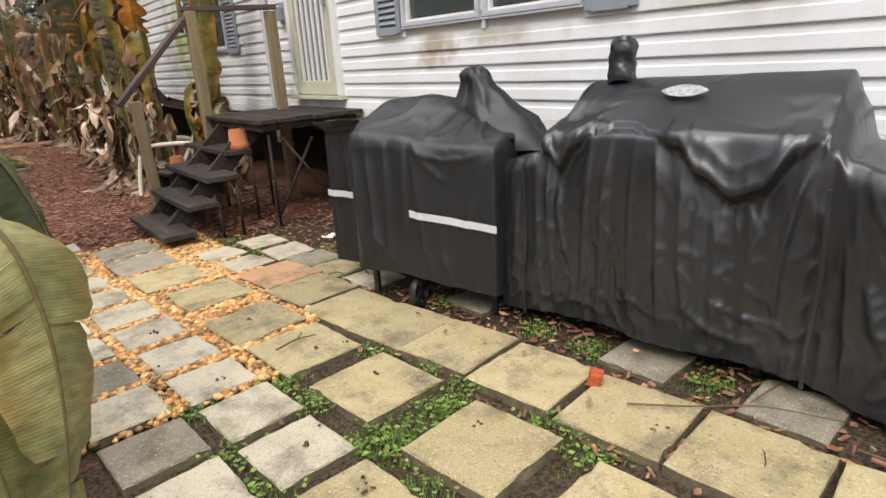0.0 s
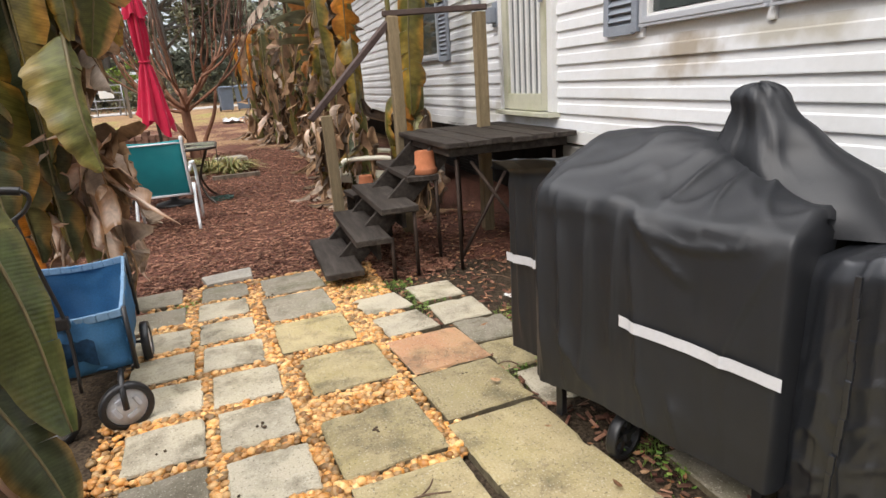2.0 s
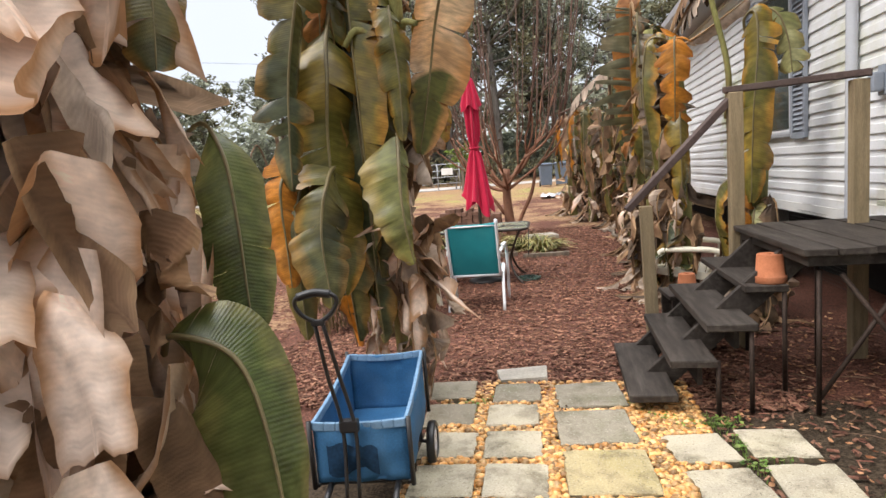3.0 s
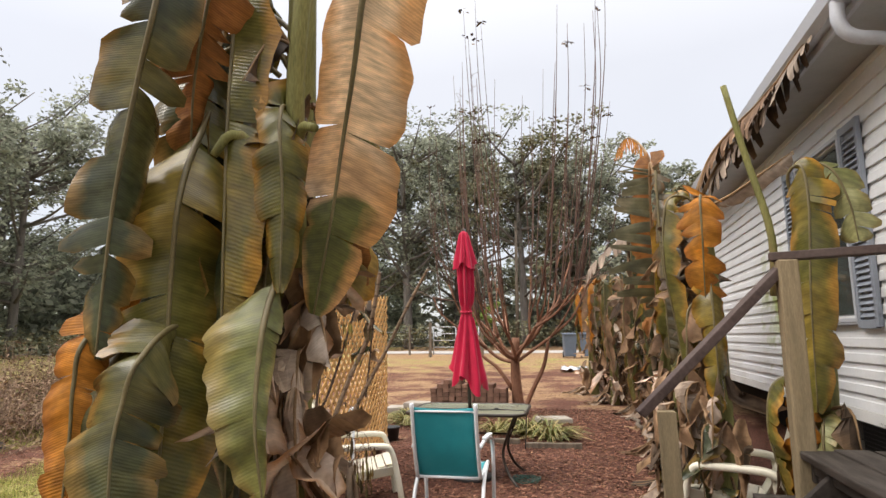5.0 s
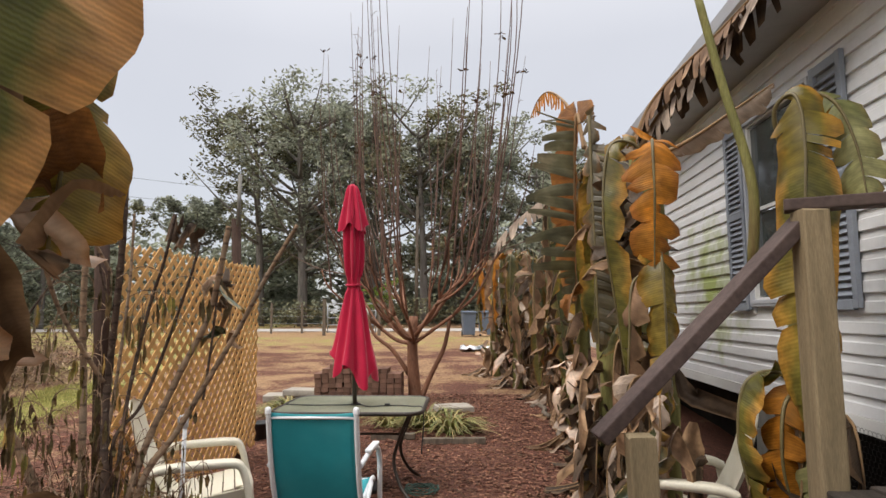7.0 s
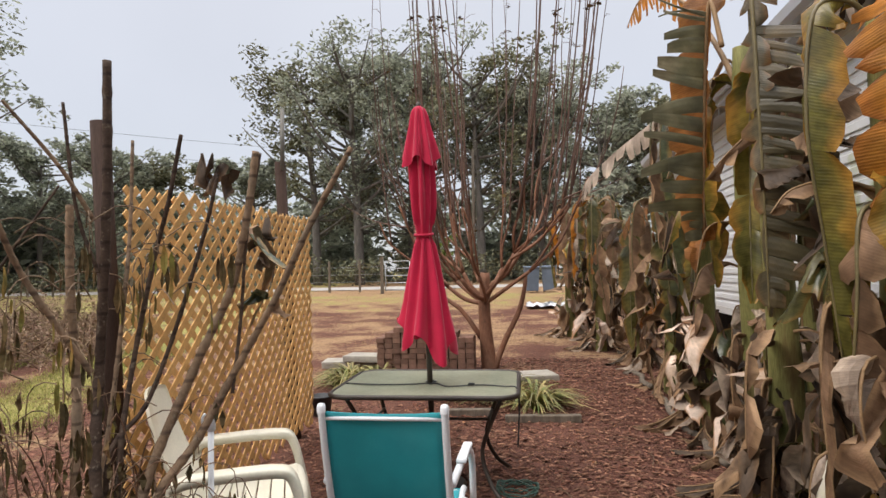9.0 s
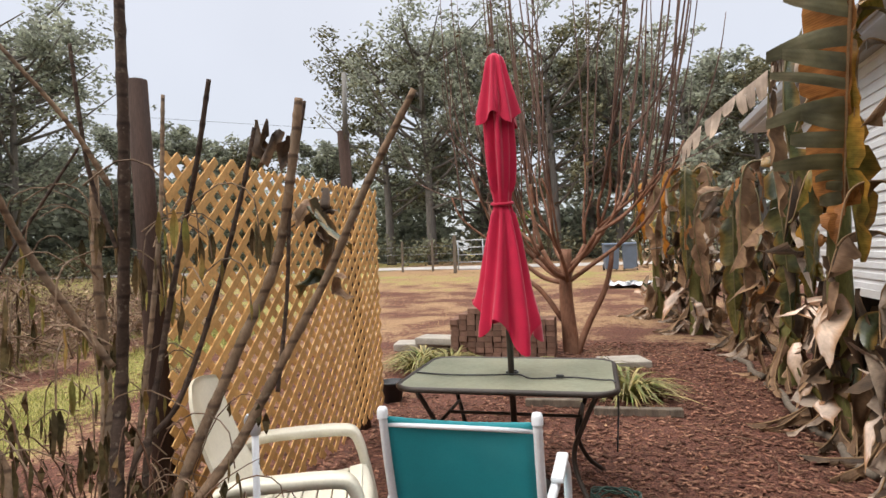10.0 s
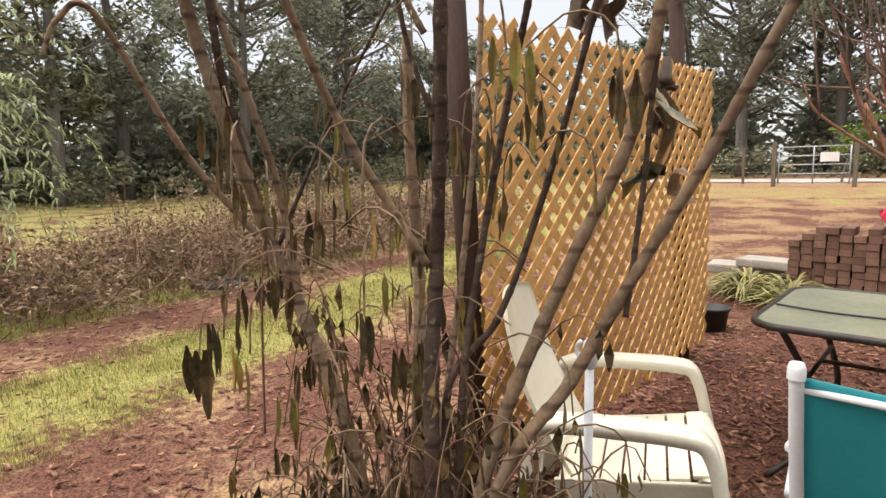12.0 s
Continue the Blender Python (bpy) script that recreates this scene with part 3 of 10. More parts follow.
def build_roof():
    ez = WALL_Z1
    bm = bmesh.new()
    box(bm, 0.40, HY1 - HY0 + 0.5, 0.02, pose(WX - 0.14, (HY0 + HY1) / 2, ez + 0.005), 0)
    under(part("soffit", bm, M_SOFFIT), house)
    bm = bmesh.new()
    box(bm, 0.025, HY1 - HY0 + 0.5, 0.17, pose(WX - 0.352, (HY0 + HY1) / 2, ez + 0.07), 0.003)
    under(part("fascia", bm, M_GUTTER), house)
    # gutter: an open trough
    prof = [(-0.365, 0.15), (-0.365, 0.04), (-0.43, 0.03), (-0.475, 0.07), (-0.49, 0.15), (-0.48, 0.155), (-0.468, 0.075), (-0.428, 0.04), (-0.372, 0.05), (-0.372, 0.15)]
    v = [(WX + px, y, ez + pz) for y in (HY0 - 0.2, HY1 + 0.2) for px, pz in prof]
    k = len(prof)
    f = [(i, (i + 1) % k, k + (i + 1) % k, k + i) for i in range(k)] + [tuple(range(k))[::-1], tuple(range(k, 2 * k))]
    under(raw("gutter", v, f, M_GUTTER), house)
    # downspout elbow and pipe by the door
    yd = 6.78
    pts = spline([(WX - 0.43, yd, ez + 0.06), (WX - 0.43, yd, ez - 0.08), (WX - 0.36, yd, ez - 0.17), (WX - 0.16, yd, ez - 0.22), (WX - 0.07, yd, ez - 0.32), (WX - 0.055, yd, ez - 0.55), (WX - 0.055, yd, 0.5)], 40)
    under(tube("downspout", pts, 0.04, M_GUTTER, sides=12), house)
    # roof slope with shingle rows
    bm = bmesh.new()
    rise = math.atan2(1.15, 4.4)
    box(bm, 4.7, HY1 - HY0 + 0.6, 0.05, pose(WX + 1.86, (HY0 + HY1) / 2, ez + 0.72, 0, -math.degrees(rise), 0))
    under(part("roof", bm, M_SHINGLE), house)
    bm = bmesh.new()
    for i in range(34):
        t = i * 0.137
        box(bm, 0.15, HY1 - HY0 + 0.6, 0.012, pose(WX - 0.41 + t * math.cos(rise), (HY0 + HY1) / 2, ez + 0.157 + t * math.sin(rise), 0, -math.degrees(rise) + 3, 0))
    under(part("shingle_rows", bm, M_SHINGLE), house)
    bm = bmesh.new()
    box(bm, 4.4, 0.1, WALL_Z1 - WALL_Z0, pose(WX + 2.35, HY1 - 0.05, (WALL_Z0 + WALL_Z1) / 2))
    box(bm, 4.4, 0.1, WALL_Z1 - WALL_Z0, pose(WX + 2.35, HY0 + 0.05, (WALL_Z0 + WALL_Z1) / 2))
    box(bm, 0.1, HY1 - HY0, WALL_Z1 - WALL_Z0, pose(WX + 4.5, (HY0 + HY1) / 2, (WALL_Z0 + WALL_Z1) / 2))
    under(part("outer_wall", bm, M_WHITE), house)
    bm = bmesh.new()
    box(bm, 0.10, 0.10, WALL_Z1 - WALL_Z0, pose(WX - 0.01, HY1 - 0.02, (WALL_Z0 + WALL_Z1) / 2), 0.005)
    under(part("corner_post", bm, M_WHITE), house)
    # floor frame, and near-black boxes that paint the crawl space's shade
    bm = bmesh.new()
    box(bm, 0.022, HY1 - HY0, 0.09, pose(WX - 0.006, (HY0 + HY1) / 2, WALL_Z0 - 0.047), 0.004)
    under(part("skirt_band", bm, M_WHITE), house)
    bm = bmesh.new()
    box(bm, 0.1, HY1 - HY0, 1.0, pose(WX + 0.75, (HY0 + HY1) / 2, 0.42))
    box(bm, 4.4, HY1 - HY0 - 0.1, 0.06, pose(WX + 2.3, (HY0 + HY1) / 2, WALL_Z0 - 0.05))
    under(part("crawlspace_shade", bm, M_VOID), house)


M_SOFFIT = mat("grey_soffit", (0.42, 0.43, 0.43), 0.6, var=0.06, bump=0.03)
build_roof()

# ---- patio ----
pavement = tagged(new("pavement"), "patio of square concrete pavers set in gravel", "pavement", kind="structure")


def paver_mesh(size, seed):
    """A slab with a worn rim: rings of the top face, its chamfer and its foot."""
    rnd = random.Random(seed * 7 + 3)
    per = 7
    half = size / 2
    rim = []
    for k in range(4):
        a = radians(90 * k)
        for i in range(per):
            t = -1 + 2 * i / per
            x, y = half, half * t
            rim.append((x * math.cos(a) - y * math.sin(a), x * math.sin(a) + y * math.cos(a)))
    chip = rnd.randrange(len(rim))
    v, f = [], []
    n = len(rim)
    top, mid, foot = [], [], []
    for i, (x, y) in enumerate(rim):
        j = rnd.uniform(0.004, 0.012) + (0.022 if i == chip else 0.0) + (0.006 if i % per == 0 else 0.0)
        k = 1 - j / half
        top.append((x * k, y * k, 0.025 + rnd.uniform(-0.001, 0.001)))
        k = 1 - rnd.uniform(0.0, 0.003) / half - (0.012 / half if i == chip else 0)
        mid.append((x * k, y * k, 0.025 - rnd.uniform(0.005, 0.010)))
        foot.append((x, y, -0.03))
    v = top + mid + foot
    f.append(tuple(range(n)))
    for i in range(n):
        i2 = (i + 1) % n
        f.append((i, i + n, i2 + n, i2))
        f.append((i + n, i + 2 * n, i2 + 2 * n, i2 + n))
    me = bpy.data.meshes.new("paver")
    me.from_pydata(v, [], f)
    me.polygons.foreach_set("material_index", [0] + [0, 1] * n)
    return me


PAVER_MESH = {}


def paver(x, y, size, rot, material, lift=0.0):
    rnd = random.Random(int(x * 1000) * 7 + int(y * 1000))
    key = (size, material.name, rnd.randrange(4))
    if key not in PAVER_MESH:
        PAVER_MESH[key] = paver_mesh(size, len(PAVER_MESH))
        PAVER_MESH[key].materials.append(material)
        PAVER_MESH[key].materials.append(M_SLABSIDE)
    ob = new("paver", PAVER_MESH[key])
    ob.parent = pavement
    ob.location = (x, y, -0.002 + lift + rnd.uniform(-0.005, 0.005))
    ob.rotation_euler = (radians(rnd.uniform(-1.2, 1.2)), radians(rnd.uniform(-1.2, 1.2)), radians(rot + rnd.uniform(-1.5, 1.5) + 90 * rnd.randrange(4)))
    return ob


P, W, G, R = M_PAVER, M_PAVER_PALE, M_PAVER_GREY, M_PAVER_RED
COL_A = [(1.98, 5.46, G), (2.03, 5.08, G), (2.09, 4.7, W), (2.13, 4.33, W), (2.19, 3.98, W), (2.22, 3.6, W), (2.25, 3.25, G), (2.28, 2.9, W), (2.31, 2.54, G), (2.33, 2.17, W), (2.35, 1.8, W)]
COL_B = [(2.4, 5.43, G), (2.4, 5.08, W), (2.43, 4.71, W), (2.47, 4.35, W), (2.53, 3.98, W), (2.57, 3.62, W), (2.61, 3.25, W), (2.64, 2.89, W), (2.67, 2.53, W), (2.69, 2.17, W), (2.71, 1.81, P)]
COL_C = [(2.84, 5.38, G), (2.85, 4.92, G), (2.89, 4.44, P), (2.99, 3.95, P), (3.02, 3.33, P), (3.07, 2.87, P), (3.13, 2.33, P), (3.17, 1.73, P), (3.21, 1.19, P)]
COL_D = [(3.44, 3.94, R), (3.46, 3.52, P), (3.49, 3.1, P), (3.54, 2.73, P), (3.6, 2.34, P), (3.64, 1.92, P), (3.68, 1.49, P), (3.72, 1.07, P), (3.76, 0.648, P)]
COL_F = [(3.69, 4.77, W), (3.73, 4.42, W), (3.78, 4.1, G), (3.81, 3.78, P), (3.85, 3.44, W), (4.07, 2.68, G), (4.11, 1.68, G), (4.14, 1.1, G)]
for x, y, m in COL_A + COL_B:
    paver(x, y, 0.302, 4, m)
for x, y, m in COL_C:
    paver(x, y, 0.402, 6, m, 0.006)
for x, y, m in COL_D:
    paver(x, y, 0.402, 7, m, 0.01)
for x, y, m in COL_F:
    paver(x, y, 0.30, 2, m, -0.004)
for x, y in ((3.33, 4.70), (3.38, 4.35)):
    paver(x, y, 0.30, 10, M_PAVER_PALE, 0.004)

# ---- banana plants, frosted ----
def leaf_material(name, a, b, c, rough=0.42, trans=0.18, mixing=0.5, tip=None, tip_at=1.0, streak=0.32, vein=0.10, relief=0.30, crinkle=0.15):
    """Banana blade: three tones in patches, fine cross ribs, browner towards the margin."""
    m = bpy.data.materials.new(name)
    m.use_nodes = True
    nt = m.node_tree
    N, L = nt.nodes, nt.links
    bs = N["Principled BSDF"]
    uv = N.new("ShaderNodeUVMap")
    sp = N.new("ShaderNodeSeparateXYZ")
    L.new(uv.outputs[0], sp.inputs[0])
    tc = N.new("ShaderNodeTexCoord")
    oi = N.new("ShaderNodeObjectInfo")
    off = N.new("ShaderNodeMath")
    off.operation = 'MULTIPLY'
    off.inputs[1].default_value = 50.0
    L.new(oi.outputs["Random"], off.inputs[0])
    ad = N.new("ShaderNodeVectorMath")
    L.new(tc.outputs["Object"], ad.inputs[0])
    L.new(off.outputs[0], ad.inputs[1])
    n1 = N.new("ShaderNodeTexNoise")
    n1.inputs["Scale"].default_value = 4.5
    n1.inputs["Detail"].default_value = 6
    L.new(ad.outputs[0], n1.inputs["Vector"])
    n2 = N.new("ShaderNodeTexNoise")
    n2.inputs["Scale"].default_value = 2.0
    n2.inputs["Detail"].default_value = 3
    L.new(ad.outputs[0], n2.inputs["Vector"])
    # streaks run across the blade, along the ribs
    mp = N.new("ShaderNodeMapping")
    mp.inputs["Scale"].default_value = (38, 2.2, 1)
    L.new(uv.outputs[0], mp.inputs[0])
    n3 = N.new("ShaderNodeTexNoise")
    n3.inputs["Scale"].default_value = 1.0
    n3.inputs["Detail"].default_value = 4
    L.new(mp.outputs[0], n3.inputs["Vector"])

    def rng(val, lo, hi, t0, t1):
        r = N.new("ShaderNodeMapRange")
        r.inputs["From Min"].default_value, r.inputs["From Max"].default_value = lo, hi
        r.inputs["To Min"].default_value, r.inputs["To Max"].default_value = t0, t1
        L.new(val, r.inputs["Value"])
        return r.outputs[0]

    def mix(f, x, y):
        k = N.new("ShaderNodeMix")
        k.data_type = 'RGBA'
        L.new(f, k.inputs[0])
        for s, i in ((x, 6), (y, 7)):
            if isinstance(s, tuple):
                k.inputs[i].default_value = (*s, 1)
            else:
                L.new(s, k.inputs[i])
        return k.outputs[2]

    def op(kind, x, y):
        k = N.new("ShaderNodeMath")
        k.operation = kind
        for s, i in ((x, 0), (y, 1)):
            if isinstance(s, float):
                k.inputs[i].default_value = s
            else:
                L.new(s, k.inputs[i])
        return k.outputs[0]
    col = mix(rng(n2.outputs["Fac"], 0.62 - 0.3 * mixing, 0.75 - 0.3 * mixing, 0, 1), a, b)
    if tip:
        far = op('ADD', sp.outputs[0], op('MULTIPLY', op('SUBTRACT', n2.outputs["Fac"], 0.5), 0.5))
        col = mix(rng(far, tip_at - 0.012, tip_at + 0.012, 0, 1), col, tip)
    edge = op('ADD', op('ABSOLUTE', sp.outputs[1], 0.0), op('MULTIPLY', op('SUBTRACT', n1.outputs["Fac"], 0.5), 1.6))
    col = mix(rng(edge, 0.55, 1.0, 0, 0.9), col, c)
    sv = N.new("ShaderNodeVectorMath")
    sv.operation = 'SCALE'
    L.new(col, sv.inputs[0])
    wv = N.new("ShaderNodeTexWave")
    wv.inputs["Scale"].default_value = 30
    wv.inputs["Distortion"].default_value = 2.2
    wv.inputs["Detail"].default_value = 3
    L.new(uv.outputs[0], wv.inputs["Vector"])
    L.new(op('MULTIPLY', op('MULTIPLY', rng(n3.outputs["Fac"], 0.3, 0.7, 1 - streak, 1 + streak), rng(n1.outputs["Fac"], 0.3, 0.7, 0.62, 1.38)), rng(wv.outputs["Fac"], 0.0, 1.0, 1 - vein, 1 + vein)), sv.inputs["Scale"])
    L.new(sv.outputs[0], bs.inputs["Base Color"])
    bs.inputs["Roughness"].default_value = rough
    bs.inputs["Specular IOR Level"].default_value = 0.5 if rough < 0.5 else 0.2
    bp = N.new("ShaderNodeBump")
    bp.inputs["Strength"].default_value = relief
    bp.inputs["Distance"].default_value = 0.005
    L.new(op('ADD', wv.outputs["Fac"], n3.outputs["Fac"]), bp.inputs["Height"])
    n4 = N.new("ShaderNodeTexNoise")
    n4.noise_type = 'RIDGED_MULTIFRACTAL'
    n4.inputs["Scale"].default_value = 14.0
    n4.inputs["Detail"].default_value = 3.0
    n4.inputs["Distortion"].default_value = 0.5
    L.new(ad.outputs[0], n4.inputs["Vector"])
    bq = N.new("ShaderNodeBump")
    bq.inputs["Strength"].default_value = crinkle
    bq.inputs["Distance"].default_value = 0.006
    L.new(n4.outputs["Fac"], bq.inputs["Height"])
    L.new(bp.outputs[0], bq.inputs["Normal"])
    L.new(bq.outputs[0], bs.inputs["Normal"])
    tr = N.new("ShaderNodeBsdfTranslucent")
    L.new(sv.outputs[0], tr.inputs[0])
    ms = N.new("ShaderNodeMixShader")
    ms.inputs[0].default_value = trans
    L.new(bs.outputs[0], ms.inputs[1])
    L.new(tr.outputs[0], ms.inputs[2])
    L.new(ms.outputs[0], N["Material Output"].inputs[0])
    return m


L_OLIVE = leaf_material("olive_banana_leaf", (0.105, 0.095, 0.020), (0.21, 0.15, 0.028), (0.34, 0.17, 0.028), 0.27, 0.14, vein=0.08, relief=0.15)
L_DARK = leaf_material("dark_frosted_banana_leaf", (0.050, 0.058, 0.026), (0.115, 0.10, 0.030), (0.20, 0.115, 0.03), 0.26, 0.10, vein=0.07, relief=0.14)
L_GREEN = leaf_material("green_banana_leaf", (0.21, 0.22, 0.08), (0.29, 0.28, 0.12), (0.26, 0.20, 0.07), 0.42, 0.22, vein=0.05, relief=0.12)
L_MOSS = leaf_material("yellow_green_banana_leaf", (0.13, 0.135, 0.035), (0.19, 0.18, 0.05), (0.22, 0.16, 0.045), 0.36, 0.2, vein=0.05, relief=0.12)
L_DEEP = leaf_material("deep_green_banana_leaf", (0.060, 0.078, 0.022), (0.085, 0.10, 0.030), (0.14, 0.13, 0.04), 0.24, 0.12, vein=0.04, relief=0.14)
L_ORANGE = leaf_material("orange_brown_banana_leaf", (0.50, 0.19, 0.022), (0.30, 0.13, 0.022), (0.30, 0.11, 0.025), 0.5, 0.22)
L_DUSK = leaf_material("dusky_brown_banana_leaf", (0.075, 0.062, 0.032), (0.12, 0.085, 0.038), (0.17, 0.085, 0.03), 0.4, 0.12, vein=0.07, relief=0.22)
L_SAGE = leaf_material("faded_sage_banana_leaf", (0.20, 0.19, 0.115), (0.14, 0.125, 0.06), (0.26, 0.22, 0.14), 0.4, 0.2, vein=0.05, relief=0.15)
L_RUST = leaf_material("rust_brown_banana_leaf", (0.27, 0.105, 0.028), (0.15, 0.066, 0.022), (0.30, 0.13, 0.035), 0.5, 0.2)
L_PALE = leaf_material("pale_brown_banana_leaf", (0.70, 0.50, 0.30), (0.58, 0.35, 0.17), (0.46, 0.23, 0.08), 0.4, 0.18, 0.4, (0.10, 0.105, 0.025), 2.08, relief=0.18)
L_TAN = leaf_material("dry_tan_banana_leaf", (0.78, 0.62, 0.50), (0.58, 0.42, 0.30), (0.36, 0.18, 0.075), 0.55, 0.18, streak=0.17, vein=0.02, relief=0.08, crinkle=0.9)
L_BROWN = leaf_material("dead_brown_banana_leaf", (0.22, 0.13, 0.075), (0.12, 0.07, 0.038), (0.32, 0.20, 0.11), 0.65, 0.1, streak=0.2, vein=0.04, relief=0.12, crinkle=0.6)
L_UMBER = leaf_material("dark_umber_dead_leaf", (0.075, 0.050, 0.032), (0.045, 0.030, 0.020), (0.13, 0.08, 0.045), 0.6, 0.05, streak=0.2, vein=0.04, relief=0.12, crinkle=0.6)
L_GREYED = leaf_material("grey_dead_banana_leaf", (0.38, 0.30, 0.235), (0.24, 0.18, 0.135), (0.44, 0.34, 0.25), 0.65, 0.1, streak=0.22, vein=0.04, relief=0.12, crinkle=0.6)
M_RIB = mat("banana_midrib", (0.14, 0.11, 0.045), 0.5, var=0.2, scale=6, bump=0.1)
M_RIB_DRY = mat("dry_banana_midrib", (0.27, 0.17, 0.09), 0.6, var=0.2, scale=6, bump=0.1)
M_STEM = mat("banana_stem", (0.20, 0.19, 0.065), 0.6, var=0.35, scale=3, fine=40, bump=0.3, stretch=(4, 4, 0.6), stain=(0.11, 0.06, 0.03), stain_scale=3, stain_amt=0.8)


def blade(pts, width, material, parent, seed, face, tear=0.35, fold=0.25, curl=0.3, ripple=0.012, crumple=0.0, n=34, m=5, rib=0.013, sides=(1, 1), dry=False, name="leaf", start=0.06, taper=0.22, droop=0.3):
    """One banana leaf along pts (from the stem outwards): midrib and torn halves. face: the way its upper side looks."""
    rnd = random.Random(seed)
    mids = spline(pts, n)
    face = Vector(face).normalized()
    length = sum((mids[i + 1] - mids[i]).length for i in range(n - 1))
    heap_v, heap_f, uvs, mi = [], [], [], []
    tan = [(mids[min(i + 1, n - 1)] - mids[max(i - 1, 0)]).normalized() for i in range(n)]
    step = length / (n - 1)
    for s, wide in ((-1, sides[0]), (1, sides[1])):
        if wide <= 0:
            continue
        cuts, i = [0], 0
        while i < n - 1:
            i += rnd.randint(1, 3) if rnd.random() < tear * 0.6 else rnd.randint(3, max(5, int(n * 0.42 * (1.1 - tear))))
            cuts.append(min(i, n - 1))
        for a, b in zip(cuts, cuts[1:]):
            lf = fold + rnd.uniform(-0.5, 0.7) * tear
            lc = curl + rnd.uniform(-0.6, 0.8) * tear
            slip = rnd.uniform(-0.3, 0.5) * tear
            short = 1 - rnd.random() * tear * 0.6
            rows = []
            edge = rnd.uniform(0.0, 9.0)
            for i in range(a, b + 1):
                u = i / (n - 1)
                if u < start:
                    w = 0.0
                else:
                    w = width * wide * min(1, (u - start) / 0.14) ** 0.6 * min(1, (1 - u + 0.01) / taper) ** 0.55 * short * (1 + 0.12 * noise.noise((u * 14, edge, s * 2.0)))
                pinch = (i - (a + b) / 2) / max(1, b - a)
                w *= 1 - 0.55 * tear * abs(2 * pinch) ** 7
                nrm = (face - tan[i] * face.dot(tan[i])).normalized()
                side = tan[i].cross(nrm).normalized() * s
                p = Vector(mids[i])
                row = []
                for j in range(m + 1):
                    v = j / m
                    q = Vector(p)
                    k = noise.noise((q.x * 9 + seed, q.y * 9, q.z * 9))
                    q += nrm * (ripple * k * (0.3 + v) * 2 + 0.022 * v * noise.noise((q.x * 3.1, q.y * 3.1 + seed, q.z * 3.1)))
                    if crumple:
                        q += Vector((noise.noise((q.x * 7, q.y * 7, q.z * 5 + seed)), noise.noise((q.x * 7 + 9, q.y * 7, q.z * 5 + seed)), 0.4 * noise.noise((q.x * 7, q.y * 7 + 9, q.z * 5)))) * crumple * (0.3 + v)
                    q += nrm * (0.05 * w * v * v * math.sin(u * length * 17 + edge) + 0.4 * ripple * v * math.sin(u * length * 60 + edge * 3))
                    q -= tan[i] * (pinch * v * v * 0.10 * (b - a) * step * tear)
                    q += tan[i] * ((slip * 0.5 + droop) * v * w)
                    row.append((q, (u * length, v * s)))
                    ang = lf + lc * v
                    p = p + (side * math.cos(ang) - nrm * math.sin(ang)) * (w / m)
                rows.append(row)
            base = len(heap_v)
            for row in rows:
                for q, t in row:
                    heap_v.append(q)
                    uvs.append(t)
            for r in range(len(rows) - 1):
                for j in range(m):
                    x = base + r * (m + 1) + j
                    heap_f.append((x, x + 1, x + m + 2, x + m + 1))
                    mi.append(0)
    rv, rf = tube_data([p + Vector(face) * 0.002 for p in mids], [rib * (1 - 0.75 * i / (n - 1)) for i in range(n)], 6)
    base = len(heap_v)
    heap_v += rv
    uvs += [(0, 0)] * len(rv)
    heap_f += [tuple(i + base for i in f) for f in rf]
    mi += [1] * len(rf)
    me = bpy.data.meshes.new(name)
    me.from_pydata([tuple(v) for v in heap_v], [], heap_f)
    me.materials.append(material)
    me.materials.append(M_RIB_DRY if dry else M_RIB)
    me.polygons.foreach_set("material_index", mi)
    me.polygons.foreach_set("use_smooth", [name != "dead_leaf"] * len(me.polygons))
    uvl = me.uv_layers.new(name="UVMap")
    for loop in me.loops:
        uvl.data[loop.index].uv = uvs[loop.vertex_index]
    ob = new(name, me)
    ob.parent = parent
    ob.matrix_parent_inverse = parent.matrix_world.inverted()
    return ob


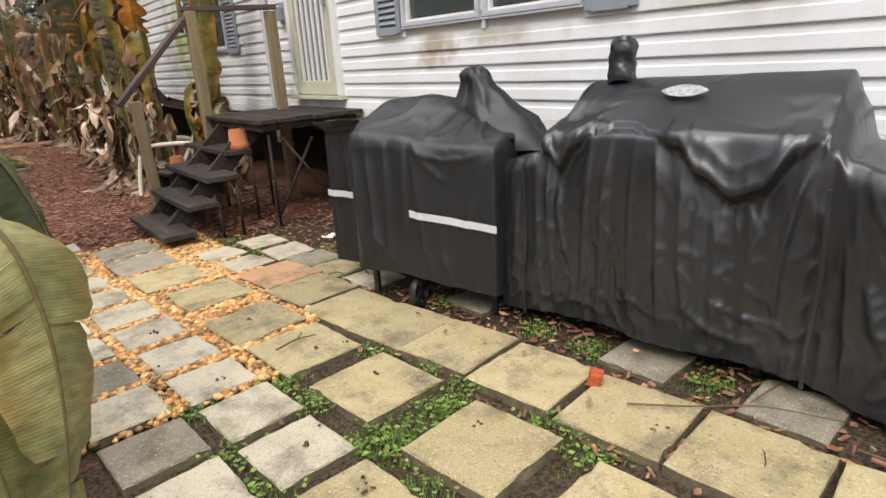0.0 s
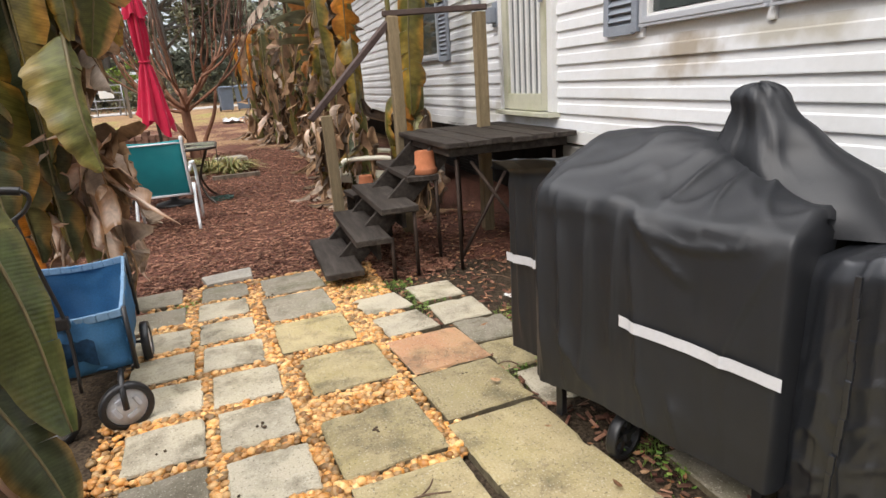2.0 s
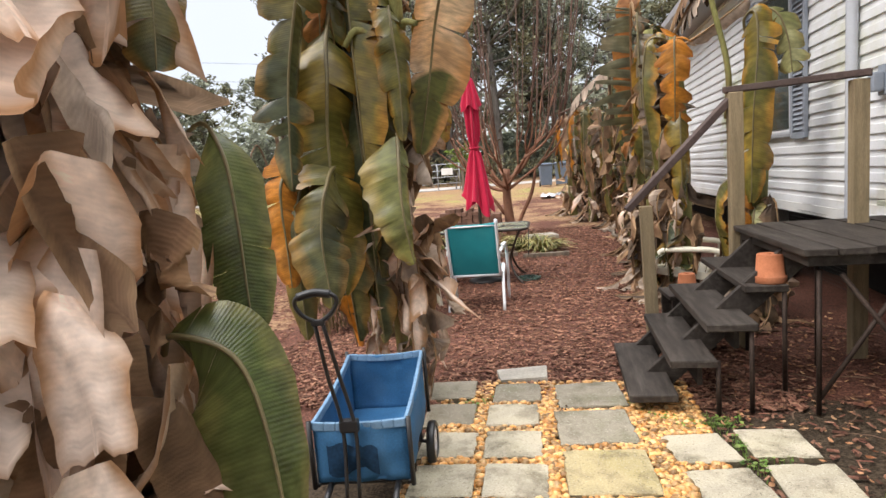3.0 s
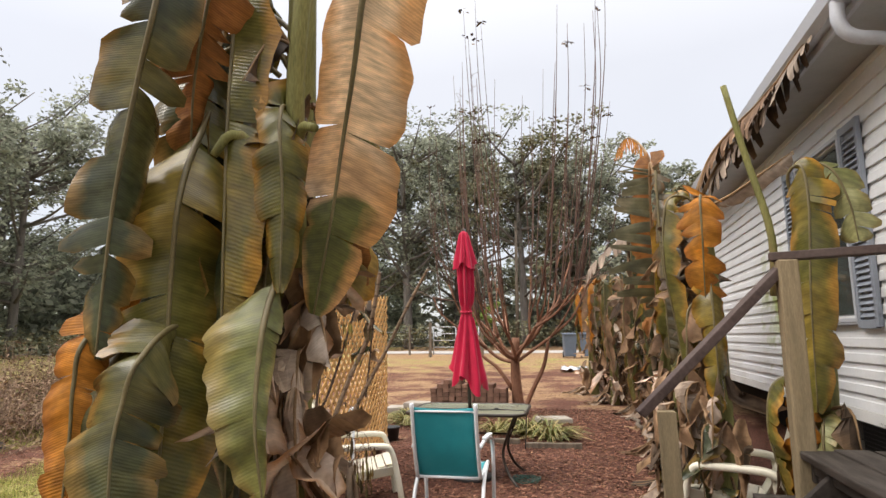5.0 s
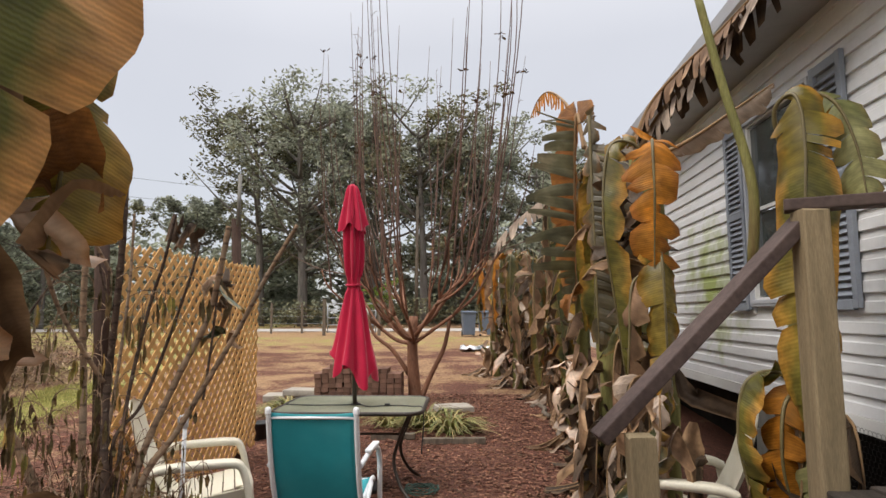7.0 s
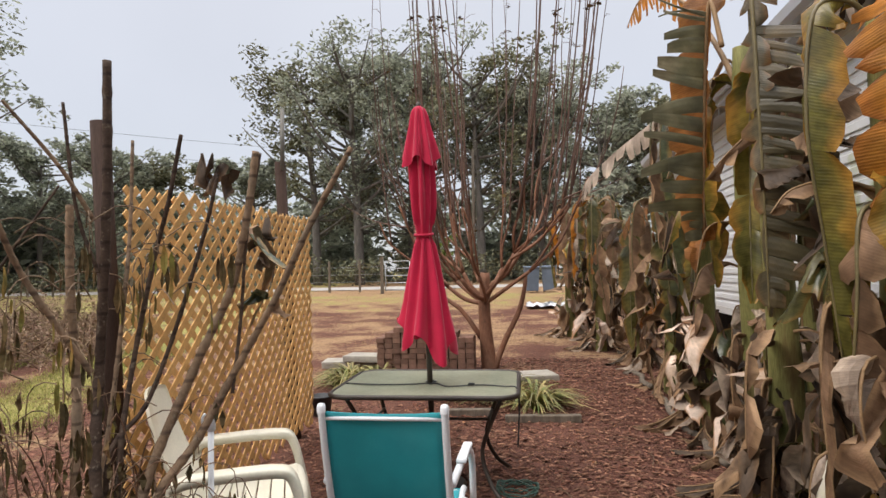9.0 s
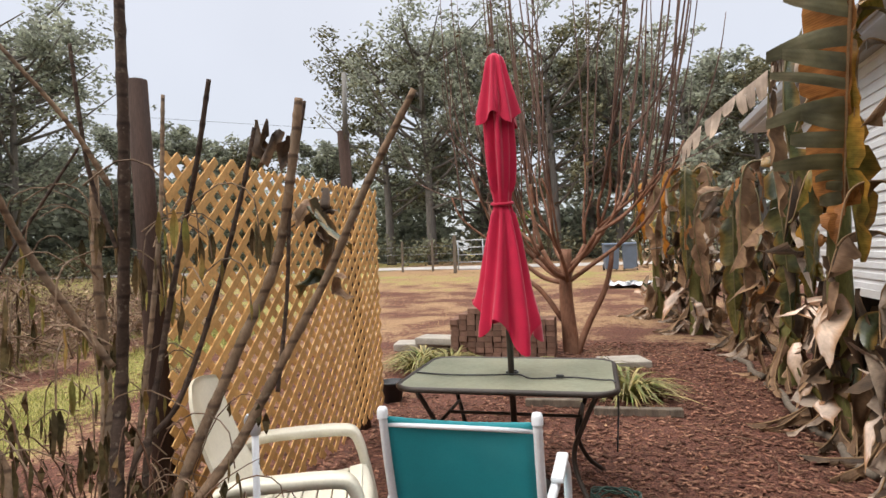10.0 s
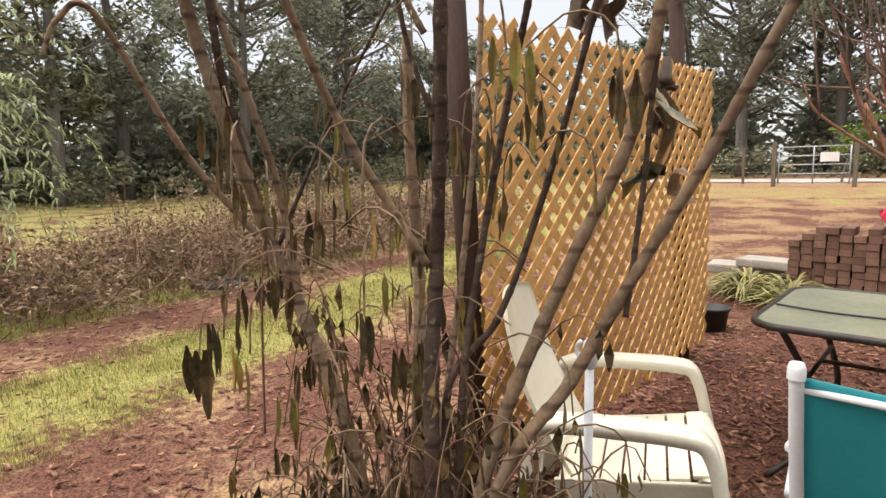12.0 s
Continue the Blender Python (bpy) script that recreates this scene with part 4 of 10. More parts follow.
def dry_sheet(parent, at, az, length, width, material, seed, flare=15.0, folds=3, head=0.4, nu=15, nv=10, name="dead_leaf"):
    """A papery piece of dead leaf that hangs from a point: bent along straight creases, with a ragged lower edge.
    az: the way it faces; flare: how far its lower edge stands out, in degrees."""
    rnd = random.Random(seed * 7 + 1)
    slant, bend = rnd.uniform(-0.6, 0.6), rnd.uniform(-0.6, 0.6)
    flat, pts, uvs = [], [], []
    for i in range(nu + 1):
        u = i / nu
        half = 0.5 * width * (head + (1 - head) * min(1, u / rnd.uniform(0.34, 0.36)) ** 0.8) * (1 - 0.10 * u)
        for j in range(nv + 1):
            v = -1 + 2 * j / nv
            rag = 0.03 * noise.noise((v * 2, seed * 1.7, 0.5)) + 0.009 * noise.noise((v * 9, seed * 2.3, 1.5))
            a = v * half * (1 + 0.06 * noise.noise((u * 6, seed * 3.1, v)))
            b = -u * length * (1 + slant * v * u * 0.5) + rag * u
            flat.append((a, b))
            pts.append(Vector((a, -bend * a * a / max(width, 0.05) * 0.9, b)))
            uvs.append((u * length, math.copysign(max(abs(v), u ** 5), v)))
    for _ in range(folds):
        ca, cb = rnd.uniform(-0.3, 0.3) * width, -rnd.uniform(0.15, 0.8) * length
        th = rnd.choice((rnd.uniform(-0.5, 0.5), rnd.uniform(0.9, 1.5), rnd.uniform(1.6, 2.2)))
        d = Vector((math.cos(th), 0, math.sin(th)))
        turn = rnd.uniform(0.4, 1.35) * rnd.choice((-1, 1))
        r = rnd.choice((0.005, 0.008, 0.012, 0.03))
        side = rnd.choice((-1, 1))
        c = Vector((ca, 0, cb))
        for k, (a, b) in enumerate(flat):
            s_ = ((a - ca) * d.z - (b - cb) * d.x) * side
            if s_ > 0:
                t = min(1.0, s_ / r)
                pts[k] = c + Matrix.Rotation(turn * t * t * (3 - 2 * t), 3, d) @ (pts[k] - c)
    out = []
    m = pose(at[0], at[1], at[2], 0, 0, az + 90) @ pose(0, 0, 0, -flare, rnd.uniform(-25, 25), 0)
    for p in pts:
        w = Vector((noise.noise(p * 16 + Vector((seed, 0, 0))), noise.noise(p * 16 + Vector((0, seed, 0))), 0)) * 0.005 + Vector((0, noise.noise(p * 45 + Vector((seed, 3, 0))), 0)) * 0.0022
        out.append(m @ (p + w))
    k = nv + 1
    f = [(i * k + j, i * k + j + 1, (i + 1) * k + j + 1, (i + 1) * k + j) for i in range(nu) for j in range(nv)]
    me = bpy.data.meshes.new(name)
    me.from_pydata([tuple(v) for v in out], [], f)
    me.materials.append(material)
    me.polygons.foreach_set("use_smooth", [True] * len(f))
    uvl = me.uv_layers.new(name="UVMap")
    for loop in me.loops:
        uvl.data[loop.index].uv = uvs[loop.vertex_index]
    ob = new(name, me)
    ob.parent = parent
    ob.matrix_parent_inverse = parent.matrix_world.inverted()
    return ob


def stem(parent, base, top, r0, r1, seed):
    """A banana stem: overlapping sheaths round a tapered core."""
    rnd = random.Random(seed)
    base, top = Vector(base), Vector(top)
    n, k = 22, 12
    v, f = [], []
    for i in range(n):
        t = i / (n - 1)
        c = base.lerp(top, t) + Vector((0.02 * math.sin(t * 5 + seed), 0.02 * math.cos(t * 4 + seed), 0))
        for j in range(k):
            a = 2 * math.pi * j / k
            r = (r0 + (r1 - r0) * t) * (1 + 0.10 * noise.noise((j * 0.8, t * 4, seed)) + 0.06 * (((t * 5 + j / k) % 1) - 0.5))
            v.append(c + Vector((math.cos(a) * r, math.sin(a) * r, 0)))
    for i in range(n - 1):
        for j in range(k):
            j2 = (j + 1) % k
            f.append((i * k + j, i * k + j2, (i + 1) * k + j2, (i + 1) * k + j))
    f.append(tuple((n - 1) * k + j for j in range(k)))
    ob = raw("stem", v, f, M_STEM, None, "", True)
    ob.parent = parent
    ob.matrix_parent_inverse = parent.matrix_world.inverted()
    return ob


def hang(parent, x, y, z, az, out, length, width, material, seed, up=0.14, twist=0.5, **kw):
    """A limp leaf that leaves the stem at (x, y, z) towards az degrees, bends over and hangs."""
    d = Vector((math.cos(radians(az)), math.sin(radians(az)), 0))
    p = Vector((x, y, z))
    rnd = random.Random(seed * 13 + 5)
    sway = Vector((rnd.uniform(-1, 1), rnd.uniform(-1, 1), 0)) * 0.06
    pts = [p, p + d * out * 0.45 + Vector((0, 0, up)), p + d * out * 0.95 + Vector((0, 0, up * 0.6)), p + d * out * 1.1 - Vector((0, 0, length * 0.25)),
           p + d * out + sway * 0.6 - Vector((0, 0, length * 0.6)), p + d * out * 0.85 + sway - Vector((0, 0, length))]
    tw = rnd.uniform(-1, 1) * twist
    kw.setdefault("start", 0.16)
    return blade(pts, width, material, parent, seed, d + Vector((-d.y * tw, d.x * tw, 0.35)), **kw)


def skirt(parent, x, y, z0, z1, count, seed, reach=0.22, arc=(0, 360), mats=None):
    """Dead leaves that hang round a stem."""
    rnd = random.Random(seed)
    for i in range(count):
        az = rnd.uniform(*arc)
        z = rnd.uniform(z0 + (z1 - z0) * 0.22, z1)
        ln = min(rnd.uniform(0.45, 0.95), z - 0.06)
        tone = rnd.choice(mats or (L_GREYED, L_BROWN, L_BROWN, L_UMBER, L_UMBER, L_UMBER, L_GREYED, L_DARK, L_TAN))
        if rnd.random() < 0.6:
            d = Vector((math.cos(radians(az)), math.sin(radians(az)), 0)) * rnd.uniform(0.3, 0.95) * reach
            dry_sheet(parent, (x + d.x, y + d.y, z), az + rnd.uniform(-50, 50), ln * 0.65, rnd.uniform(0.07, 0.17), tone, seed * 31 + i, flare=rnd.uniform(-4, 18), folds=4, head=0.3, nu=12, nv=7)
            continue
        hang(parent, x, y, z, az, rnd.uniform(0.3, 1.15) * reach, ln, rnd.uniform(0.07, 0.15), tone, seed * 31 + i,
             up=0.05, twist=1.4, taper=rnd.uniform(0.3, 0.9), tear=0.8, fold=0.6, curl=0.7, crumple=0.08, ripple=0.0, n=15, m=3, rib=0.01, dry=True, name="dead_leaf")


def banana(x, y, h, seed, leaves, lean=(0, 0), dead=8, reach=0.24, label="frost-killed banana plant with limp brown leaves", z0=None, dead_top=1.5, mats=None, flags=6, arc=(0, 360), foot=0):
    z0 = land(x, y) if z0 is None else z0
    ob = thing("banana_plant", x, y, z0, 0, label, "banana plant", "banana plants")
    stem(ob, (x, y, z0 - 0.03), (x + lean[0], y + lean[1], z0 + h), 0.10, 0.055, seed)
    rnd = random.Random(seed)
    for i, (az, out, dz, ln, w, m) in enumerate(leaves):
        t = (h - dz) / h
        hang(ob, x + lean[0] * t, y + lean[1] * t, z0 + h - dz, az, out, ln, w, m, seed * 17 + i, tear=rnd.uniform(0.3, 0.75), fold=rnd.uniform(0.1, 0.6), curl=rnd.uniform(0.1, 0.7), ripple=0.02)
    # broken leaf ends that stick out, and short bare stubs
    for i in range(flags):
        az = radians(rnd.uniform(*arc))
        d = Vector((math.cos(az), math.sin(az), 0))
        z = z0 + h * rnd.uniform(0.45, 1.0)
        t = (z - z0) / h
        p = Vector((x + lean[0] * t, y + lean[1] * t, z))
        L = rnd.uniform(0.28, 0.6)
        tw = Vector((-d.y, d.x, 0)) * rnd.uniform(-0.2, 0.2)
        blade([p, p + d * L * 0.4 + Vector((0, 0, rnd.uniform(0.0, 0.22))), p + d * L * 0.8 + tw * 0.5 + Vector((0, 0, rnd.uniform(-0.15, 0.18))), p + d * L + tw - Vector((0, 0, rnd.uniform(0.0, 0.35)))], rnd.uniform(0.07, 0.14),
              rnd.choice((L_BROWN, L_RUST, L_OLIVE, L_UMBER, L_GREYED)), ob, seed * 53 + i, (rnd.uniform(-0.5, 0.5), rnd.uniform(-0.5, 0.5), 1), tear=0.8, fold=rnd.uniform(0.5, 1.2), curl=0.9, crumple=0.05, n=16, m=4, rib=0.011, dry=True, start=0.3)
    skirt(ob, x, y, z0, z0 + dead_top, dead, seed * 7 + 1, reach, arc, mats)
    # leaves that have sunk to the ground round the foot
    for i in range(foot):
        az = radians(rnd.uniform(*arc))
        d = Vector((math.cos(az), math.sin(az), 0))
        sd = Vector((-d.y, d.x, 0)) * rnd.uniform(-0.3, 0.3)
        p = Vector((x, y, z0)) + d * rnd.uniform(0.02, 0.12)
        L = rnd.uniform(0.25, 0.6)
        blade([p + Vector((0, 0, rnd.uniform(0.15, 0.5))), p + d * L * 0.4 + Vector((0, 0, rnd.uniform(0.08, 0.2))), p + d * L * 0.75 + sd * 0.5 + Vector((0, 0, 0.05)), p + d * L + sd + Vector((0, 0, 0.03))], rnd.uniform(0.05, 0.11),
              rnd.choice((L_GREYED, L_BROWN, L_UMBER, L_BROWN)), ob, seed * 91 + i, (0, 0, 1), tear=0.8, fold=0.5, curl=0.7, crumple=0.05, ripple=0.0, n=12, m=3, rib=0.008, dry=True, name="dead_leaf", start=0.02)
    return ob

# clump by the patio, close to the path
near = banana(1.72, 5.50, 3.15, 3, [
    (250, 0.28, 0.2, 1.9, 0.17, L_OLIVE), (205, 0.36, 0.1, 2.0, 0.18, L_DARK), (225, 0.25, 0.6, 1.7, 0.17, L_DARK), (150, 0.35, 0.2, 1.6, 0.18, L_OLIVE), (170, 0.38, 0.4, 1.6, 0.18, L_OLIVE),
    (190, 0.30, 1.3, 1.2, 0.16, L_OLIVE), (240, 0.24, 1.7, 1.0, 0.16, L_DARK), (215, 0.34, 1.6, 1.1, 0.16, L_DARK), (180, 0.4, 1.9, 0.9, 0.14, L_ORANGE)],
    lean=(0.10, -0.35), dead=30, reach=0.34, label="tall banana plant with frosted olive and brown hanging leaves", dead_top=1.45, mats=(L_TAN, L_TAN, L_GREYED), flags=4, arc=(150, 325))


def near_leaf(pts, width, m, seed, **kw):
    kw.setdefault("face", (0.45, -0.9, 0.1))
    kw.setdefault("n", 64)
    return blade(pts, width, m, near, seed, **kw)


near_leaf([(1.80, 5.20, 3.1), (1.72, 4.85, 3.35), (1.66, 4.60, 2.95), (1.64, 4.56, 2.57), (1.53, 4.62, 2.31), (1.43, 4.67, 1.98), (1.39, 4.69, 1.69), (1.37, 4.70, 1.40)], 0.21, L_DARK, 11, tear=0.6, fold=0.42, curl=0.5, start=0.2, rib=0.015)
near_leaf([(1.76, 5.25, 2.50), (1.60, 5.03, 2.46), (1.56, 4.91, 2.21), (1.58, 4.80, 1.96), (1.54, 4.83, 1.66), (1.54, 4.83, 1.27), (1.57, 4.78, 0.82)], 0.27, L_OLIVE, 12, tear=0.45, fold=0.34, curl=0.5, start=0.10, rib=0.016)
near_leaf([(1.80, 5.20, 3.0), (1.82, 4.78, 3.15), (1.78, 4.71, 2.90), (1.66, 4.79, 2.68), (1.56, 4.87, 2.42), (1.50, 4.95, 2.10)], 0.17, L_RUST, 13, tear=0.75, fold=0.2, curl=0.4, start=0.2)
near_leaf([(1.76, 5.20, 2.36), (1.82, 5.05, 2.33), (1.85, 5.00, 2.22), (1.84, 5.01, 2.05), (1.80, 5.04, 1.85), (1.77, 5.06, 1.63), (1.77, 5.06, 1.46)], 0.16, L_OLIVE, 14, tear=0.12, fold=0.35, curl=0.5, start=0.14, sides=(1.0, 0.9), taper=0.6)
near_leaf([(1.90, 4.92, 1.66), (1.92, 4.82, 1.52), (1.93, 4.77, 1.34), (1.95, 4.74, 1.16), (1.98, 4.74, 0.98)], 0.22, L_MOSS, 15, tear=0.08, fold=0.3, curl=0.35, sides=(0.3, 1.0), start=0.02, taper=0.75)
near_leaf([(1.82, 5.20, 3.05), (2.10, 4.98, 3.25), (2.38, 4.66, 2.98), (2.28, 4.76, 2.57), (2.22, 4.84, 2.38), (2.14, 4.94, 2.17), (2.07, 5.00, 1.88), (1.98, 5.06, 1.55)], 0.29, L_PALE, 16, tear=0.3, fold=0.12, curl=0.25, sides=(0.85, 0.45), start=0.22, rib=0.016)
near_leaf([(1.82, 5.25, 3.0), (1.98, 5.32, 3.28), (2.07, 5.28, 3.0), (2.08, 5.25, 2.5), (2.07, 5.26, 2.1), (2.05, 5.27, 1.82), (2.02, 5.28, 1.60)], 0.20, L_OLIVE, 18, tear=0.6, fold=0.4, curl=0.6, sides=(0.75, 0.9), start=0.25, taper=0.07)
for k, (at, az, ln, wd, tone) in enumerate((((2.01, 5.31, 1.90), -55, 0.22, 0.14, L_RUST), ((2.02, 5.33, 1.76), -70, 0.16, 0.20, L_BROWN), ((2.00, 5.24, 1.66), -50, 0.24, 0.16, L_TAN))):
    dry_sheet(near, at, az, ln, wd, tone, 1250 + k, flare=6, folds=3, head=0.6)
near_leaf([(1.60, 5.25, 1.62), (1.35, 4.95, 1.66), (1.31, 4.72, 1.47), (1.30, 4.69, 1.32), (1.31, 4.68, 1.15), (1.33, 4.65, 0.90)], 0.12, L_ORANGE, 17, tear=0.3, fold=0.2, curl=0.5, start=0.2)
near_leaf([(1.66, 5.20, 1.48), (1.55, 4.90, 1.52), (1.56, 4.68, 1.40), (1.54, 4.64, 1.26), (1.54, 4.61, 1.10), (1.57, 4.59, 0.80)], 0.19, L_DARK, 19, tear=0.35, fold=0.3, curl=0.6, start=0.15)
# low leaf: its dark tone puts the shade it hangs in into the colour
near_leaf([(1.70, 5.20, 1.40), (1.42, 4.90, 1.50), (1.36, 4.74, 1.30), (1.36, 4.70, 1.05), (1.36, 4.70, 0.6)], 0.15, L_DARK, 23, tear=0.35, fold=0.3, curl=0.6, start=0.15)
near_leaf([(1.76, 5.15, 2.55), (1.66, 5.0, 2.62), (1.55, 4.92, 2.45), (1.52, 4.95, 2.1), (1.55, 5.0, 1.7)], 0.2, L_DARK, 24, tear=0.4, fold=0.3, curl=0.5, start=0.15)
near_leaf([(1.76, 5.20, 2.2), (1.68, 5.05, 2.2), (1.66, 4.98, 1.9), (1.68, 4.98, 1.4), (1.68, 5.0, 0.9)], 0.16, L_DARK, 25, tear=0.4, fold=0.5, curl=0.6, start=0.15)
near_leaf([(1.90, 5.02, 2.16), (1.91, 4.93, 2.31), (1.93, 4.86, 2.22), (1.95, 4.86, 1.95), (1.94, 4.88, 1.62)], 0.115, L_OLIVE, 26, tear=0.25, fold=0.35, curl=0.5, start=0.1, taper=0.3, rib=0.011)
# green leaf stalks that rise out of the crown, with dead sheaths round their foot
tube("leaf_stalk", spline([(1.86, 5.15, 1.75), (1.93, 4.98, 2.15), (1.96, 4.92, 2.5), (2.02, 4.90, 3.1)], 18), [0.040 - 0.0006 * i for i in range(18)], M_STEM, None, 10)
under(bpy.data.objects["leaf_stalk"], near)
for k, line in enumerate(([(1.88, 5.0, 2.0), (1.82, 4.92, 2.15), (1.74, 4.86, 2.2), (1.68, 4.84, 2.12)], [(1.92, 4.98, 2.1), (1.98, 4.93, 2.22), (2.06, 4.88, 2.2)])):
    st = tube("leaf_stalk", spline(line, 10), [0.026 - 0.0012 * i for i in range(10)], M_STEM, None, 8)
    under(st, near)
rnd = random.Random(77)
for k in range(9):
    dry_sheet(near, (1.90 + rnd.uniform(-0.06, 0.06), 5.02 + rnd.uniform(-0.05, 0.05), 2.36 + rnd.uniform(-0.1, 0.10)), -70 + rnd.uniform(-60, 60), rnd.uniform(0.14, 0.30), rnd.uniform(0.06, 0.12), rnd.choice((L_UMBER, L_BROWN, L_UMBER)), 1200 + k, flare=rnd.uniform(-10, 25), folds=4, head=0.5)
# sheets behind the leaves; dark tones on the upper ones paint the clump's inner shade
for k in range(26):
    dry_sheet(near, (1.80 + rnd.uniform(-0.20, 0.16), 5.20 + rnd.uniform(-0.06, 0.08), 0.75 + 1.45 * (k / 26)), -75 + rnd.uniform(-30, 30), rnd.uniform(0.25, 0.45), rnd.uniform(0.10, 0.17), rnd.choice((L_UMBER, L_UMBER, L_BROWN) if k > 16 else (L_TAN, L_TAN, L_GREYED, L_BROWN)), 1300 + k, flare=rnd.uniform(-8, 4), folds=3)
# pale sheaths and folded dry leaves round the foot
skirt(near, 1.84, 5.28, 0.05, 1.50, 16, 303, 0.13, (235, 320), (L_TAN, L_TAN, L_GREYED))

# stand of dead leaves beside the wagon
dead = thing("banana_plant", 1.62, 2.80, 0, 0, "banana plant buried in dry tan dead leaves", "banana plant", "banana plants")
stem(dead, (1.62, 2.80, -0.03), (1.62, 2.7, 2.3), 0.12, 0.07, 21)


def shroud(x, y, z0, z1, count, seed, reach, arc, wide, tones, inner=0.55):
    """Broad dry leaves hanging over one another like shingles."""
    rnd = random.Random(seed)
    for i in range(count):
        az = rnd.uniform(*arc)
        z = z0 + (z1 - z0) * ((i + rnd.random()) / count)
        d = Vector((math.cos(radians(az)), math.sin(radians(az)), 0)) * reach * rnd.uniform(inner, 1.0) * (1.0 if z < 1.65 else 0.72)
        ln = min(rnd.uniform(0.20, 0.46), z - 0.04)
        sheet = dry_sheet(dead, (x + d.x, y + d.y, z), az + rnd.uniform(-40, 40), ln, rnd.uniform(0.45, 1.25) * wide, rnd.choice(tones), seed * 37 + i, flare=rnd.choice((rnd.uniform(-6, 14), rnd.uniform(5, 30))), folds=rnd.randint(2, 4), head=rnd.uniform(0.25, 0.8))
        # none stands far out of the stand
        if max(math.hypot(v.co.x - x, v.co.y - y) for v in sheet.data.vertices) > reach + 0.13:
            bpy.data.objects.remove(sheet)


# inner layer in darker tones, painting shade into the gaps between the leaves
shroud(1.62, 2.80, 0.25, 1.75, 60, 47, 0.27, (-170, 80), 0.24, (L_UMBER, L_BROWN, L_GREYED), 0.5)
shroud(1.62, 2.80, 0.30, 2.60, 260, 41, 0.37, (-130, 50), 0.175, (L_TAN, L_TAN, L_TAN, L_TAN, L_GREYED, L_BROWN))
shroud(1.45, 2.45, 0.25, 2.30, 130, 43, 0.33, (-150, 20), 0.175, (L_TAN, L_TAN, L_TAN, L_GREYED, L_BROWN))
# the broadest leaves of the stand: anchor, facing, length, width, flare
for k, (at, az, ln, wd, fl) in enumerate((((1.93, 2.77, 1.50), -52, 0.27, 0.25, 26), ((1.95, 2.66, 1.76), -48, 0.24, 0.24, 24), ((1.90, 2.62, 2.02), -50, 0.30, 0.26, 18), ((1.98, 2.60, 1.30), -58, 0.28, 0.14, 14),
                                          ((1.99, 2.66, 1.27), -50, 0.24, 0.12, 20), ((1.88, 2.55, 1.52), -60, 0.30, 0.22, 22), ((2.00, 2.56, 1.02), -58, 0.30, 0.16, 12))):
    dry_sheet(dead, at, az, ln, wd, L_TAN, 940 + k, flare=fl, folds=2, head=0.45, nu=20, nv=14)
# limp green leaves that hang out of it
blade([(1.72, 3.08, 0.78), (1.88, 2.92, 1.08), (1.99, 2.83, 1.15), (2.10, 2.85, 1.09), (2.17, 2.82, 0.90), (2.22, 2.76, 0.60)], 0.17, L_DEEP, dead, 51, (0.55, -0.8, 0.15), tear=0.03, fold=0.55, curl=0.3, start=0.34, ripple=0.006, rib=0.010, sides=(0.7, 1.15), n=46, taper=0.34, droop=0.1)
blade([(1.75, 3.05, 1.35), (1.90, 3.10, 1.58), (1.98, 3.08, 1.52), (2.01, 3.06, 1.36), (2.02, 3.05, 1.20), (2.03, 3.04, 1.08)], 0.085, L_DEEP, dead, 54, (0.55, -0.8, 0.15), tear=0.06, fold=0.25, curl=0.3, start=0.3, ripple=0.006, rib=0.007, n=34, taper=0.3)
blade([(1.70, 2.95, 1.75), (1.84, 2.96, 1.93), (1.95, 2.94, 1.90), (1.96, 2.93, 1.80), (1.95, 2.93, 1.68)], 0.075, L_DARK, dead, 57, (0.55, -0.8, 0.15), tear=0.2, fold=0.35, curl=0.4, start=0.3, rib=0.007, taper=0.12)
blade([(1.80, 3.00, 1.55), (1.84, 3.05, 1.56), (1.87, 3.05, 1.45), (1.88, 3.04, 1.32)], 0.085, L_GREYED, dead, 58, (0.55, -0.8, 0.15), tear=0.9, fold=0.2, curl=0.3, start=0.1, rib=0.006, n=24, dry=True)
blade([(1.55, 2.85, 0.70), (1.85, 2.82, 0.88), (2.00, 2.81, 0.83), (2.08, 2.78, 0.70), (2.15, 2.75, 0.54), (2.20, 2.72, 0.38)], 0.09, L_DARK, dead, 52, (0.6, -0.8, 0.2), tear=0.3, fold=0.3, curl=0.5, start=0.3, rib=0.008, n=40)
blade([(1.62, 2.5, 0.85), (1.78, 2.1, 1.08), (1.95, 1.80, 1.14), (2.04, 1.71, 1.06), (2.07, 1.69, 0.90), (2.06, 1.69, 0.70), (2.02, 1.70, 0.45)], 0.12, L_GREEN, dead, 53, (0.35, -0.9, 0.2), tear=0.4, fold=0.1, curl=0.25, start=0.45, ripple=0.012, rib=0.009, n=40)
blade([(1.60, 2.5, 0.75), (1.72, 2.1, 0.92), (1.86, 1.80, 0.92), (1.92, 1.72, 0.78), (1.94, 1.70, 0.55), (1.93, 1.72, 0.25)], 0.11, L_GREEN, dead, 56, (0.4, -0.9, 0.2), tear=0.25, fold=0.25, curl=0.4, start=0.45, ripple=0.012, rib=0.009)

